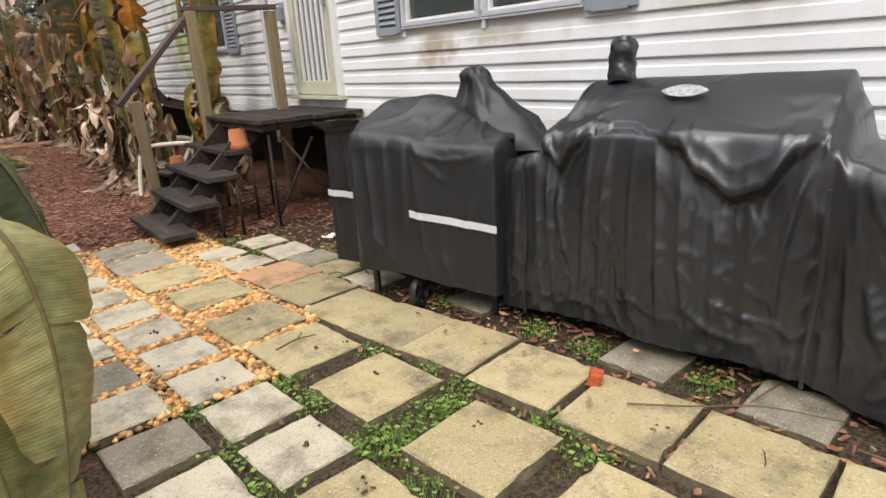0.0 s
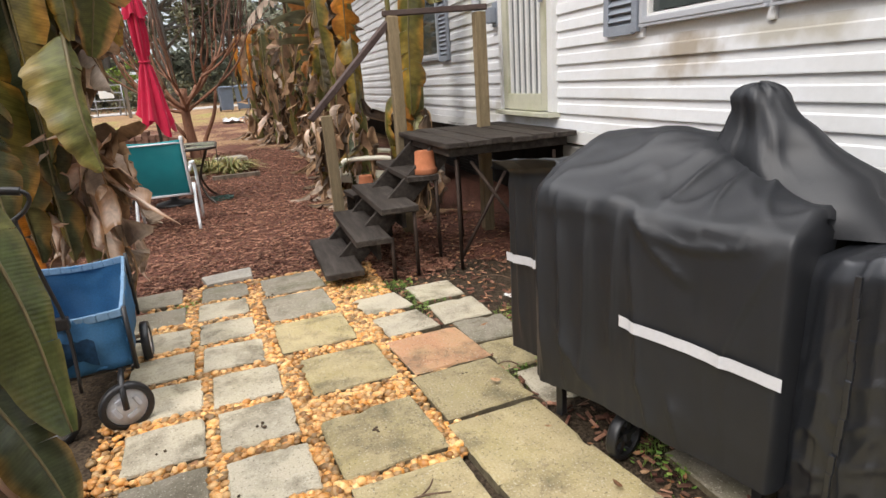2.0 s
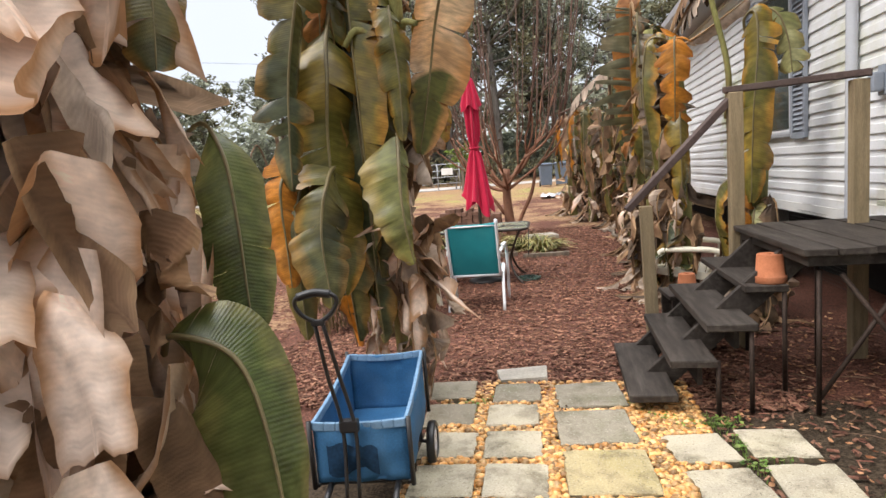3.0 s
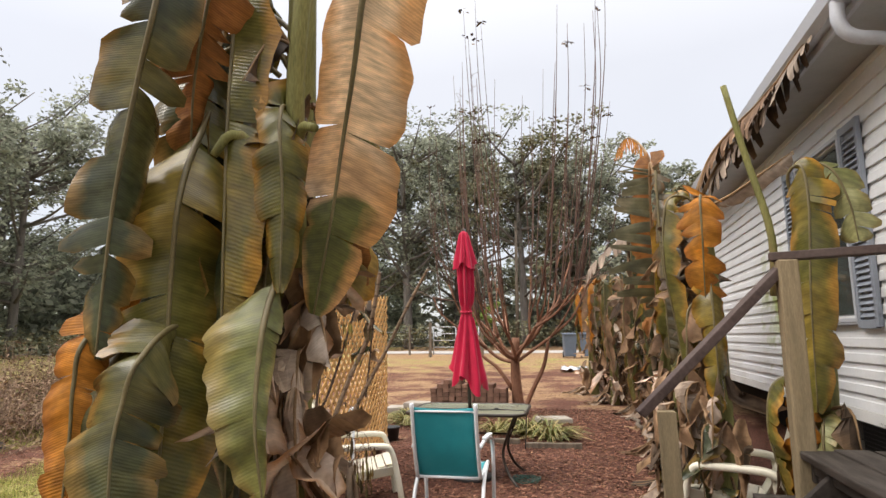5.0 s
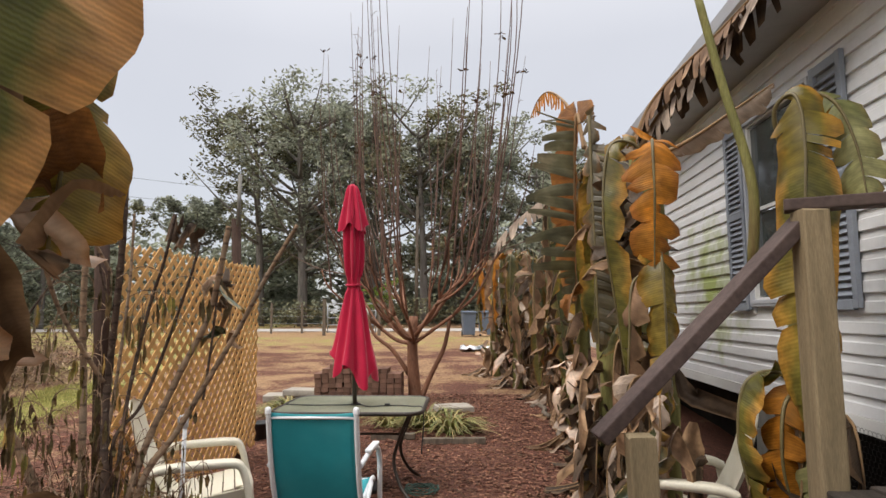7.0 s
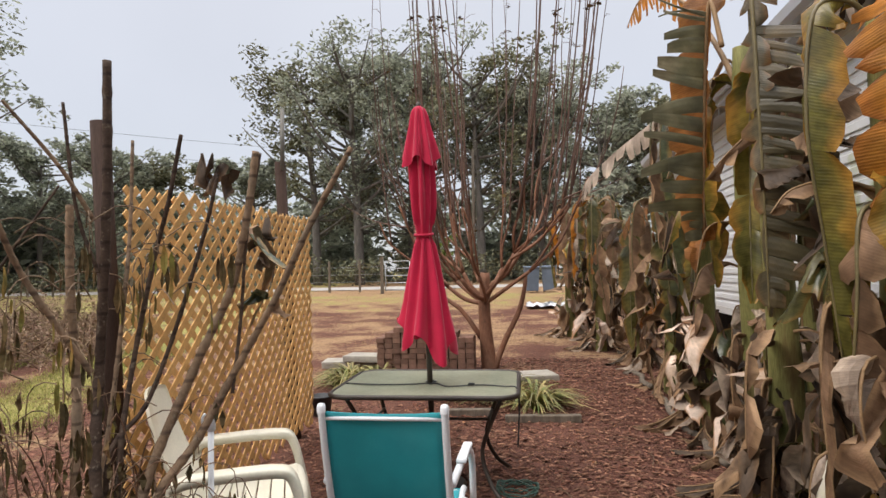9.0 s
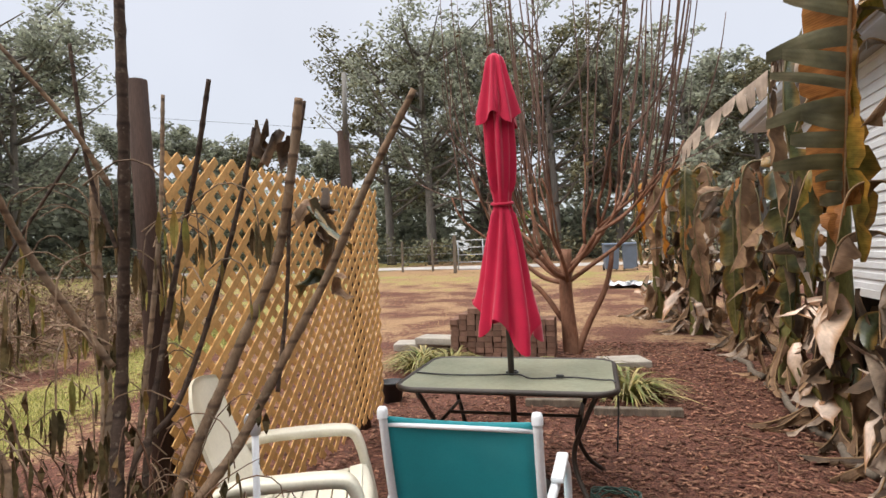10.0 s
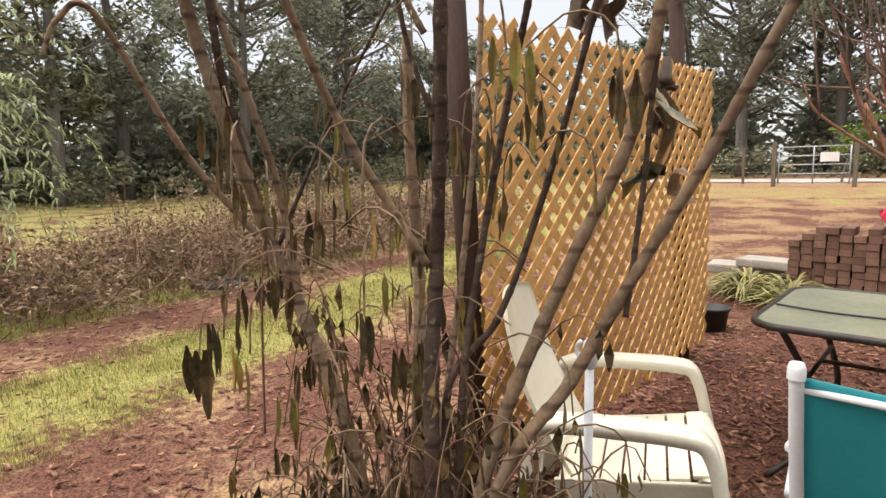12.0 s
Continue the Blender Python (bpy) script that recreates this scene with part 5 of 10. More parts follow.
def comb_leaf(parent, pts, side, reach, seed, material):
    """A leaf torn to the midrib: fingers that stand out from one side of it."""
    rnd = random.Random(seed)
    mids = spline(pts, 60)
    side = Vector(side).normalized()
    hv, hf, uvs = [], [], []
    i = 6
    while i < 57:
        wide = rnd.randint(2, 3)
        a, b = mids[i], mids[min(59, i + wide)]
        ln = reach * rnd.uniform(0.65, 1.1) * min(1.0, (60 - i) / 14)
        lift, sag, back = rnd.uniform(-0.05, 0.2), rnd.uniform(0.02, 0.28), Vector((rnd.uniform(-0.2, 0.2), rnd.uniform(-0.35, 0.1), 0))
        curl = rnd.uniform(0.2, 0.9)
        base = len(hv)
        for k in range(8):
            u = k / 7
            off = (side + back * u) * (ln * u) + Vector((0, 0, ln * (lift * u - sag * u * u)))
            for t, dip in ((0.0, 0.0), (0.5, 0.012 * (1 + curl)), (1.0, 0.004)):
                shrink = 0.5 + (t - 0.5) * (1.0 - 0.45 * u ** 3)
                p = a.lerp(b, shrink) + off - Vector((0, dip * math.sin(math.pi * min(1, u + 0.15)), 0)) + Vector((0, 0.006 * noise.noise((u * 4, seed, i)), 0))
                hv.append(p)
                uvs.append((i * 0.02 + t * 0.03, u * 0.8))
        for k in range(7):
            for j in range(2):
                q = base + k * 3 + j
                hf.append((q, q + 1, q + 4, q + 3))
        i += wide + (1 if rnd.random() < 0.25 else 0)
    me = bpy.data.meshes.new("leaf")
    me.from_pydata([tuple(v) for v in hv], [], hf)
    me.materials.append(material)
    me.polygons.foreach_set("use_smooth", [True] * len(hf))
    uvl = me.uv_layers.new(name="UVMap")
    for loop in me.loops:
        uvl.data[loop.index].uv = uvs[loop.vertex_index]
    return under(new("leaf", me), parent)


# row along the house
ROW = [
    (4.36, 7.25, 2.30, 61, [(215, 0.22, 1.35, 0.62, 0.15, L_ORANGE), (180, 0.3, 1.25, 0.65, 0.16, L_OLIVE), (245, 0.2, 1.5, 0.5, 0.12, L_GREEN)], 1.0, 0, (150, 300)),
    (3.88, 7.95, 2.45, 62, [(255, 0.26, 0.08, 0.85, 0.21, L_ORANGE), (262, 0.22, 0.75, 0.8, 0.15, L_OLIVE), (190, 0.3, 0.05, 1.5, 0.14, L_OLIVE), (215, 0.24, 0.9, 0.9, 0.14, L_BROWN)], 1.3, 1, (150, 290)),
    (3.72, 8.72, 2.55, 63, [(90, 0.3, 0.1, 1.2, 0.15, L_OLIVE)], 1.15, 0, (180, 330)),
    (3.86, 9.55, 2.95, 64, [(60, 0.3, 0.1, 1.2, 0.16, L_DARK), (330, 0.3, 0.3, 1.4, 0.16, L_UMBER)], 1.15, 0, (180, 330)),
    (4.05, 9.05, 2.75, 65, [(225, 0.25, 0.3, 1.3, 0.16, L_BROWN), (180, 0.2, 0.5, 1.1, 0.14, L_UMBER)], 1.2, 2, (150, 290)),
    (3.85, 10.6, 2.80, 66, [(200, 0.35, 0.1, 1.5, 0.18, L_DARK), (150, 0.4, 0.1, 1.1, 0.15, L_BROWN)], 1.15, 4, (100, 330)),
    (4.05, 10.0, 2.90, 67, [(180, 0.35, 0.2, 1.4, 0.18, L_OLIVE)], 1.15, 4, (100, 300)),
    (3.85, 12.0, 2.05, 68, [(200, 0.4, 0.1, 1.2, 0.16, L_BROWN), (250, 0.3, 0.1, 1.4, 0.17, L_DARK), (300, 0.3, 0.1, 1.2, 0.16, L_OLIVE)], 1.6, 9, (0, 360)),
    (3.75, 13.4, 1.85, 69, [(190, 0.5, 0.1, 1.2, 0.16, L_BROWN), (240, 0.3, 0.1, 1.5, 0.17, L_DARK), (290, 0.3, 0.1, 1.4, 0.16, L_BROWN)], 1.6, 9, (0, 360)),
    (3.35, 14.8, 2.30, 70, [(200, 0.4, 0.1, 1.1, 0.17, L_ORANGE), (250, 0.3, 0.1, 1.4, 0.18, L_DARK), (310, 0.3, 0.1, 1.2, 0.17, L_BROWN), (150, 0.3, 0.1, 1.2, 0.15, L_DARK)], 1.6, 9, (0, 360)),
    (3.00, 16.7, 2.30, 72, [(220, 0.4, 0.1, 0.9, 0.16, L_ORANGE), (260, 0.3, 0.1, 1.3, 0.17, L_BROWN), (180, 0.35, 0.2, 1.2, 0.16, L_DARK), (300, 0.3, 0.1, 1.2, 0.16, L_GREYED)], 1.6, 9, (0, 360)),
    (3.55, 16.0, 2.50, 71, [(200, 0.4, 0.1, 1.3, 0.17, L_BROWN), (250, 0.3, 0.1, 1.5, 0.18, L_DARK), (310, 0.3, 0.1, 1.4, 0.17, L_DARK)], 1.6, 9, (0, 360)),
]
for x, y, h, seed, leaves, dead_top, flags, arc in ROW:
    plant = banana(x, y, h, seed, leaves, dead=30, reach=0.28, dead_top=dead_top, flags=flags, arc=arc, foot=12)
    if seed == 61:
        # a bare stalk cut off at an angle, and one broad leaf hanging in front of the window
        tube("cut_stalk", spline([(4.12, 7.2, 1.7), (4.12, 7.15, 2.1), (4.02, 7.2, 2.65), (3.93, 7.22, 3.14)], 14), [0.025 - 0.0004 * i for i in range(14)], M_STEM, None, 8)
        ob = bpy.data.objects["cut_stalk"]
        under(ob, plant)
        blade([(4.33, 7.24, 2.2), (4.25, 7.16, 2.45), (4.30, 7.06, 2.50), (4.31, 7.02, 2.25), (4.27, 7.02, 1.7), (4.25, 7.04, 1.0)], 0.19, L_OLIVE, plant, 93, (-0.5, -0.85, 0.1), tear=0.35, fold=0.35, curl=0.5, start=0.3, taper=0.1, n=50)
        blade([(4.33, 7.24, 2.35), (4.36, 7.12, 2.52), (4.46, 7.04, 2.46), (4.52, 7.0, 2.25), (4.54, 6.98, 2.0)], 0.15, L_GREEN, plant, 94, (-0.5, -0.8, 0.4), tear=0.6, fold=0.4, curl=0.5, start=0.35, taper=0.1)
    if seed == 62:
        # a stiff leaf stub that points at the house
        blade([(3.86, 7.9, 2.42), (4.05, 7.75, 2.50), (4.25, 7.55, 2.62), (4.38, 7.42, 2.70)], 0.10, L_GREYED, plant, 95, (-0.4, -0.6, 0.7), tear=0.3, fold=0.9, curl=0.7, start=0.1, dry=True)
    if seed == 63:
        # a broad dark leaf, torn to the midrib, and a crumpled dark bundle beside it
        blade([(3.66, 8.75, 2.5), (3.63, 8.68, 2.92), (3.62, 8.63, 2.88), (3.62, 8.60, 2.4), (3.63, 8.60, 1.9), (3.64, 8.62, 1.2)], 0.13, L_DUSK, plant, 96, (-0.55, -0.8, 0.1), tear=0.9, fold=0.25, curl=0.5, start=0.15, n=60, rib=0.018, taper=0.1)
        comb_leaf(plant, [(3.63, 8.66, 2.9), (3.62, 8.60, 2.4), (3.63, 8.60, 1.9), (3.64, 8.62, 1.25)], (0.9, -0.25, -0.3), 0.36, 44, L_DUSK)
        rb = random.Random(63)
        for k in range(14):
            dry_sheet(plant, (3.80 + rb.uniform(-0.08, 0.08), 8.30 + rb.uniform(-0.08, 0.08), 2.65 - 0.10 * k), -115 + rb.uniform(-45, 45), rb.uniform(0.25, 0.45), rb.uniform(0.10, 0.17), rb.choice((L_UMBER, L_UMBER, L_BROWN, L_DARK)), 1500 + k, flare=rb.uniform(-10, 10), folds=5, head=0.6)
    if seed == 64:
        # rust-brown leaf whose outer side is torn into fingers
        comb_leaf(plant, [(3.68, 9.62, 3.28), (3.66, 9.66, 3.15), (3.66, 9.80, 2.6), (3.68, 9.95, 2.1), (3.70, 10.10, 1.62)], (-0.95, -0.35, 0.02), 0.42, 5, L_SAGE)
        blade([(3.72, 9.5, 2.95), (3.69, 9.60, 3.30), (3.67, 9.65, 3.15), (3.67, 9.79, 2.6), (3.69, 9.94, 2.1), (3.71, 10.09, 1.60)], 0.27, L_RUST, plant, 97, (-0.55, -0.8, 0.1), tear=0.4, fold=0.12, curl=0.25, start=0.12, dry=True, sides=(0.12, 1.0), rib=0.018, n=60, taper=0.10)
        comb_leaf(plant, [(3.80, 9.9, 3.1), (3.76, 10.4, 3.6), (3.68, 10.85, 3.95), (3.58, 11.15, 4.12), (3.48, 11.35, 4.08), (3.40, 11.45, 3.9)], (0.05, -0.25, -1), 0.24, 13, L_ORANGE)
        tube("frond_rib", spline([(3.84, 9.6, 2.7), (3.80, 9.9, 3.1), (3.76, 10.4, 3.6), (3.68, 10.85, 3.95), (3.58, 11.15, 4.12), (3.48, 11.35, 4.08), (3.40, 11.45, 3.9)], 24), [0.022 - 0.0008 * i for i in range(24)], M_RIB_DRY, None, 8)
        under(bpy.data.objects["frond_rib"], plant)
    if seed == 66:
        # a grey broken leaf that arches out over the path
        comb_leaf(plant, [(3.8, 10.6, 2.6), (3.6, 10.7, 2.85), (3.48, 10.8, 2.76), (3.2, 11.4, 2.6), (2.98, 11.95, 2.42), (2.92, 12.05, 2.2)], (-0.1, -0.2, -1), 0.2, 51, L_GREYED)
    if seed == 69:
        comb_leaf(plant, [(3.85, 13.3, 1.7), (3.93, 13.2, 2.1), (3.85, 13.1, 2.24), (3.62, 13.1, 2.15), (3.45, 13.1, 1.8)], (-0.05, -0.3, -1), 0.2, 52, L_RUST)
    if seed == 65:
        for k, (line, reach, tone) in enumerate(([[(4.05, 9.0, 2.75), (4.22, 8.85, 3.05), (4.36, 8.5, 3.22), (4.42, 8.0, 3.32), (4.46, 7.5, 3.40), (4.48, 7.15, 3.42)], 0.26, L_GREYED], [[(4.0, 9.0, 2.75), (4.15, 8.9, 3.12), (4.28, 8.5, 3.26), (4.36, 8.1, 3.30), (4.40, 7.7, 3.32)], 0.22, L_BROWN])):
            comb_leaf(plant, line, (-0.35, -0.35, -1), reach, 21 + k, tone)
            comb_leaf(plant, line, (0.2, 0.2, -1), reach * 0.8, 31 + k, L_UMBER)
            rib = tube("frond_rib", spline(line, 24), [0.022 - 0.0007 * i for i in range(24)], M_RIB_DRY, None, 8)
            under(rib, plant)

# ---- covered grills ----
def cover_mesh(stations, folds, seed, levels=46, cols=90, close=True):
    """A draped cover. stations: rows (s, profile) with s along the length and profile a list of (depth, height)
    from the front hem up over the top and down to the back hem. folds(s, q, z) gives the outward push of the cloth."""
    def along(profile, n):
        p = [Vector((a, b, 0)) for a, b in profile]
        d = [0.0]
        for a, b in zip(p, p[1:]):
            d.append(d[-1] + (b - a).length)
        out = []
        for i in range(n):
            t = d[-1] * i / (n - 1)
            k = max(j for j in range(len(d)) if d[j] <= t + 1e-9)
            k = min(k, len(p) - 2)
            out.append(p[k].lerp(p[k + 1], (t - d[k]) / max(1e-9, d[k + 1] - d[k])))
        return out
    rows = [(s, along(pr, levels)) for s, pr in stations]
    s0, s1 = rows[0][0], rows[-1][0]
    grid = []
    for c in range(cols):
        s = s0 + (s1 - s0) * c / (cols - 1)
        k = max(j for j in range(len(rows)) if rows[j][0] <= s + 1e-9)
        k = min(k, len(rows) - 2)
        t = (s - rows[k][0]) / (rows[k + 1][0] - rows[k][0])
        t = t * t * (3 - 2 * t)
        grid.append([a.lerp(b, t) for a, b in zip(rows[k][1], rows[k + 1][1])])
    # soften the hard corners of the profiles
    for _ in range(2):
        for col in grid:
            new_col = [col[0]] + [(col[i - 1] + 2 * col[i] + col[i + 1]) / 4 for i in range(1, levels - 1)] + [col[-1]]
            col[:] = new_col
    v, f = [], []
    for c in range(cols):
        s = s0 + (s1 - s0) * c / (cols - 1)
        for i in range(levels):
            p = grid[c][i]
            a, b = grid[c][max(i - 1, 0)], grid[c][min(i + 1, levels - 1)]
            d = (b - a)
            nrm = Vector((-d.y, d.x, 0)).normalized() if d.length > 1e-6 else Vector((-1, 0, 0))
            push = folds(s, i / (levels - 1), p.y, p.x)
            q = p + nrm * push
            v.append((q.x, -s, q.y))
    for c in range(cols - 1):
        for i in range(levels - 1):
            x = c * levels + i
            f.append((x, x + levels, x + levels + 1, x + 1))
    return v, f


def wave(s, k, ph):
    return math.sin(s * k + ph)


def swag(s, z, a, b, top, sag):
    """Distance of (s, z) below a hanging curve from a to b."""
    u = (s - a) / (b - a)
    if u < -0.1 or u > 1.1:
        return None
    return top - sag * 4 * u * (1 - u) - z


def crease(s, z, c):
    """Height at (s, z) of a sharp fold of cloth from one point to another, bowed downwards."""
    s0, z0, s1, z1, bow, amp, w = c
    ds, dz = s1 - s0, z1 - z0
    n2 = ds * ds + dz * dz
    t = ((s - s0) * ds + (z - z0) * dz) / n2
    if t <= 0 or t >= 1:
        return 0.0
    n = math.sqrt(n2)
    d = ((s - s0) * dz - (z - z0) * ds) / n
    if ds < 0:
        d = -d
    d -= bow * 4 * t * (1 - t)
    if abs(d) > 6 * w:
        return 0.0
    env = min(1.0, 4 * t * (1 - t) * 1.4)
    k = w * 0.45 if d > 0 else w * 1.3
    return amp * env * math.exp(-abs(d) / k)


def ridge(v):
    return (1 - abs(v)) ** 2


def wrinkled(m, scale, depth):
    """Adds creases of cloth to a cover's relief."""
    N, L = m.node_tree.nodes, m.node_tree.links
    b = N["Principled BSDF"]
    old = b.inputs["Normal"].links[0].from_socket
    tc = N.new("ShaderNodeTexCoord")
    mp = N.new("ShaderNodeMapping")
    mp.inputs["Scale"].default_value = (1, 1, 0.55)
    L.new(tc.outputs["Object"], mp.inputs[0])
    n = N.new("ShaderNodeTexNoise")
    n.noise_type = 'RIDGED_MULTIFRACTAL'
    n.inputs["Scale"].default_value = scale
    n.inputs["Detail"].default_value = 2.5
    n.inputs["Distortion"].default_value = 0.6
    L.new(mp.outputs[0], n.inputs["Vector"])
    bp = N.new("ShaderNodeBump")
    bp.inputs["Strength"].default_value = 0.8
    bp.inputs["Distance"].default_value = depth
    L.new(n.outputs["Fac"], bp.inputs["Height"])
    L.new(old, bp.inputs["Normal"])
    L.new(bp.outputs[0], b.inputs["Normal"])


wrinkled(M_COVER, 5.0, 0.006)
wrinkled(M_COVER2, 9.0, 0.010)
M_BADGE = mat("faded_grey_badge", (0.34, 0.34, 0.35), 0.5, var=0.3, scale=60, fine=120, bump=0.1)


# large barrel grill with a chimney; folds as (s0, z0, s1, z1, bow, height, width)
BIG_FOLDS = [
    (0.24, 0.8, 0.3, 0.12, 0, 0.017, 0.024), (0.3, 0.74, 0.4, 0.3, 0.03, 0.017, 0.024), (0.46, 0.94, 0.42, 0.12, 0.01, 0.0204, 0.032), (0.56, 0.98, 0.52, 0.1, 0, 0.0255, 0.036), (0.66, 0.98, 0.68, 0.1, 0, 0.017, 0.032),
    (0.74, 0.98, 0.82, 0.12, -0.02, 0.0289, 0.036), (0.86, 0.86, 0.96, 0.14, 0.02, 0.0187, 0.032), (1, 0.7, 1.04, 0.1, 0, 0.0153, 0.028), (1.12, 0.72, 1.14, 0.1, 0, 0.017, 0.032), (1.3, 0.94, 1.22, 0.3, -0.02, 0.0255, 0.036),
    (0.6, 0.34, 0.86, 0.22, 0.03, 0.012, 0.0135), (0.9, 0.3, 1.2, 0.18, 0.03, 0.016, 0.015), (1, 0.34, 1.26, 0.28, 0.02, 0.012, 0.0135), (0.32, 0.24, 0.56, 0.14, 0.01, 0.012, 0.0135), (0.05, 0.8, 0.07, 0.08, 0, 0.0085, 0.024), (0.11, 0.78, 0.1, 0.2, 0, 0.0085, 0.02),
    (1.42, 0.86, 1.62, 0.2, 0.05, 0.0255, 0.044), (1.44, 0.88, 1.86, 0.5, 0.1, 0.0255, 0.044), (1.6, 0.8, 1.78, 0.1, 0.02, 0.0238, 0.044), (1.4, 0.7, 1.48, 0.08, 0, 0.0238, 0.036)]
# lower edge of the slack cloth that hangs in two swags from the hood: (s, height)
SWAG = [(0.18, 0.93), (0.25, 0.85), (0.32, 0.77), (0.39, 0.87), (0.47, 0.955), (0.55, 0.99), (0.74, 0.985), (0.84, 0.90), (0.94, 0.80), (1.05, 0.735), (1.15, 0.78), (1.25, 0.90), (1.32, 0.99)]


def swag_edge(s):
    """Height of the swags' lower edge at s, or None beyond the hood."""
    if not SWAG[0][0] < s < SWAG[-1][0]:
        return None
    k = max(i for i in range(len(SWAG) - 1) if SWAG[i][0] <= s)
    (a, za), (b, zb) = SWAG[k], SWAG[k + 1]
    t = (s - a) / (b - a)
    return za + (zb - za) * t * t * (3 - 2 * t)


def folds_big(s, q, z, x):
    n = noise.noise((s * 2.2, z * 1.5, 3.1))
    amp = 0.0
    if q < 0.5:
        low = max(0.0, min(1.0, (1.0 - z) / 0.7))
        amp += low * (0.006 * wave(s + 0.10 * n, 19, 0.6 + z * 2.2) + 0.022 * n)
        zz = z + 0.030 * noise.noise((s * 6, z * 5, 0.5))
        ss = s + 0.03 * n
        edge = swag_edge(s)
        if edge is not None and z < 1.02:
            d = zz - edge
            top = max(0.02, 0.995 - edge)
            if d > 0:
                rise = min(1.0, d / 0.045)
                amp += 0.060 * min(1.0, top / 0.16) * rise * rise * (3 - 2 * rise) * max(0.0, 1 - d / top) ** 0.6
                # slack ripples along the swag
                for at, hgt in ((0.06, 0.010), (0.12, 0.007)):
                    if at < top:
                        amp += hgt * math.exp(-abs(d - at - 0.02 * noise.noise((s * 5, at * 30, 1))) / 0.024)
            else:
                amp -= 0.014 * max(0.0, 1 + d / 0.12)
        for c in BIG_FOLDS:
            amp += crease(ss, zz, c)
        v = max(-1.0, min(1.0, noise.noise((s * 13, z * 9 - s * 4, 2.0)) * 2.5))
        amp += 0.009 * low * ridge(v)
        amp += 0.006 * low * ridge(max(-1.0, min(1.0, noise.noise((s * 17 + z, z * 1.6, 9.0)) * 2.5)))
    else:
        amp += 0.006 * n
    amp += 0.003 * noise.noise((s * 9, z * 7, 1.0 + x * 5))
    return amp


def build_big_grill():
    g = thing("covered_grill", 4.02, 2.45, 0, 7.6, "large barrel grill under a draped black vinyl cover with wheels", "grill")
    def pr(front, shelf, ridge, back, hem, mid=None):
        fx = front
        return [(fx, hem), (fx + 0.005, 0.45), (fx + 0.02, shelf - 0.03), (fx + 0.06, shelf), (0.22, (shelf + ridge) / 2 + 0.02), (0.30, ridge - 0.03), (0.38, ridge), (0.46, ridge - 0.02), (0.62, (shelf + ridge) / 2), (back, shelf - 0.05), (back + 0.01, 0.5), (back + 0.02, hem)]
    low = lambda hem, z, fx, bk: [(fx, hem), (fx, 0.4), (fx + 0.01, z - 0.05), (fx + 0.04, z), (0.25, z + 0.01), (0.38, z + 0.015), (0.5, z + 0.01), (bk - 0.05, z), (bk, z - 0.05), (bk + 0.01, 0.4), (bk + 0.01, hem)]
    stations = [
        (-0.005, low(0.08, 0.80, 0.22, 0.5)), (0.0, low(0.07, 0.81, 0.0, 0.66)), (0.10, low(0.08, 0.83, -0.02, 0.68)), (0.19, low(0.09, 0.86, -0.01, 0.68)),
        (0.245, pr(0.0, 0.93, 1.08, 0.66, 0.09)), (0.285, pr(0.02, 0.96, 1.155, 0.66, 0.09)), (0.55, pr(0.0, 0.985, 1.17, 0.66, 0.10)), (0.80, pr(-0.03, 0.99, 1.17, 0.66, 0.09)),
        (1.10, pr(0.0, 1.0, 1.175, 0.66, 0.10)), (1.31, pr(0.02, 0.99, 1.18, 0.66, 0.08)), (1.345, pr(0.03, 0.95, 1.10, 0.66, 0.08)), (1.40, low(0.07, 0.90, 0.02, 0.66)), (1.55, low(0.05, 0.86, -0.03, 0.66)),
        (1.80, low(0.04, 0.72, -0.02, 0.62)), (2.0, low(0.04, 0.60, 0.02, 0.58)), (2.01, low(0.04, 0.58, 0.22, 0.45))]
    v, f = cover_mesh(stations, folds_big, 5, levels=210, cols=270)
    raw("cover", v, f, M_COVER2, g, "draped black vinyl cover", True)
    # chimney sleeve: a crumpled cloth cylinder
    vv, ff = [], []
    n, k = 26, 30
    for i in range(n):
        t = i / (n - 1)
        for j in range(k):
            a = 2 * math.pi * j / k
            r = 0.054 * (1 + 0.26 * noise.noise((math.cos(a) * 1.6, math.sin(a) * 1.6, t * 3.5)) + 0.08 * noise.noise((math.cos(a) * 4, math.sin(a) * 4, t * 9))) * (1.0 if t < 0.93 else 0.9) * (1.12 - 0.12 * t)
            vv.append((math.cos(a) * r, math.sin(a) * r, t * 0.19 + 0.008 * math.sin(a * 2 + 1)))
    for i in range(n - 1):
        for j in range(k):
            j2 = (j + 1) % k
            ff.append((i * k + j, i * k + j2, (i + 1) * k + j2, (i + 1) * k + j))
    ff.append(tuple((n - 1) * k + j for j in range(k)))
    ch = raw("chimney_sleeve", vv, ff, M_COVER2, g, "", True)
    ch.location = (0.36, -0.425, 1.15)
    # pale almond-shaped badge on the top
    vv, ff = [], []
    for i in range(25):
        t = -1 + 2 * i / 24
        w = 0.034 * (1 - t * t) ** 0.8
        for sgn in (-1, 1):
            vv.append((0.20 + sgn * w * 0.9, -0.775 + t * 0.095, 1.119 + sgn * w * 0.62))
    ff = [(2 * i, 2 * i + 1, 2 * i + 3, 2 * i + 2) for i in range(24)]
    raw("badge", vv, ff, M_BADGE, g, "pale grey oval badge")
    # piping round the two ends of the hood
    for s in (0.288, 1.312):
        line = [(0.085, -s, 0.962), (0.16, -s, 1.02), (0.22, -s, 1.075), (0.29, -s, 1.118), (0.38, -s, 1.144), (0.46, -s, 1.128), (0.60, -s, 1.06)]
        tube("piping", spline(line, 30), 0.007, M_COVER2, g, 8)
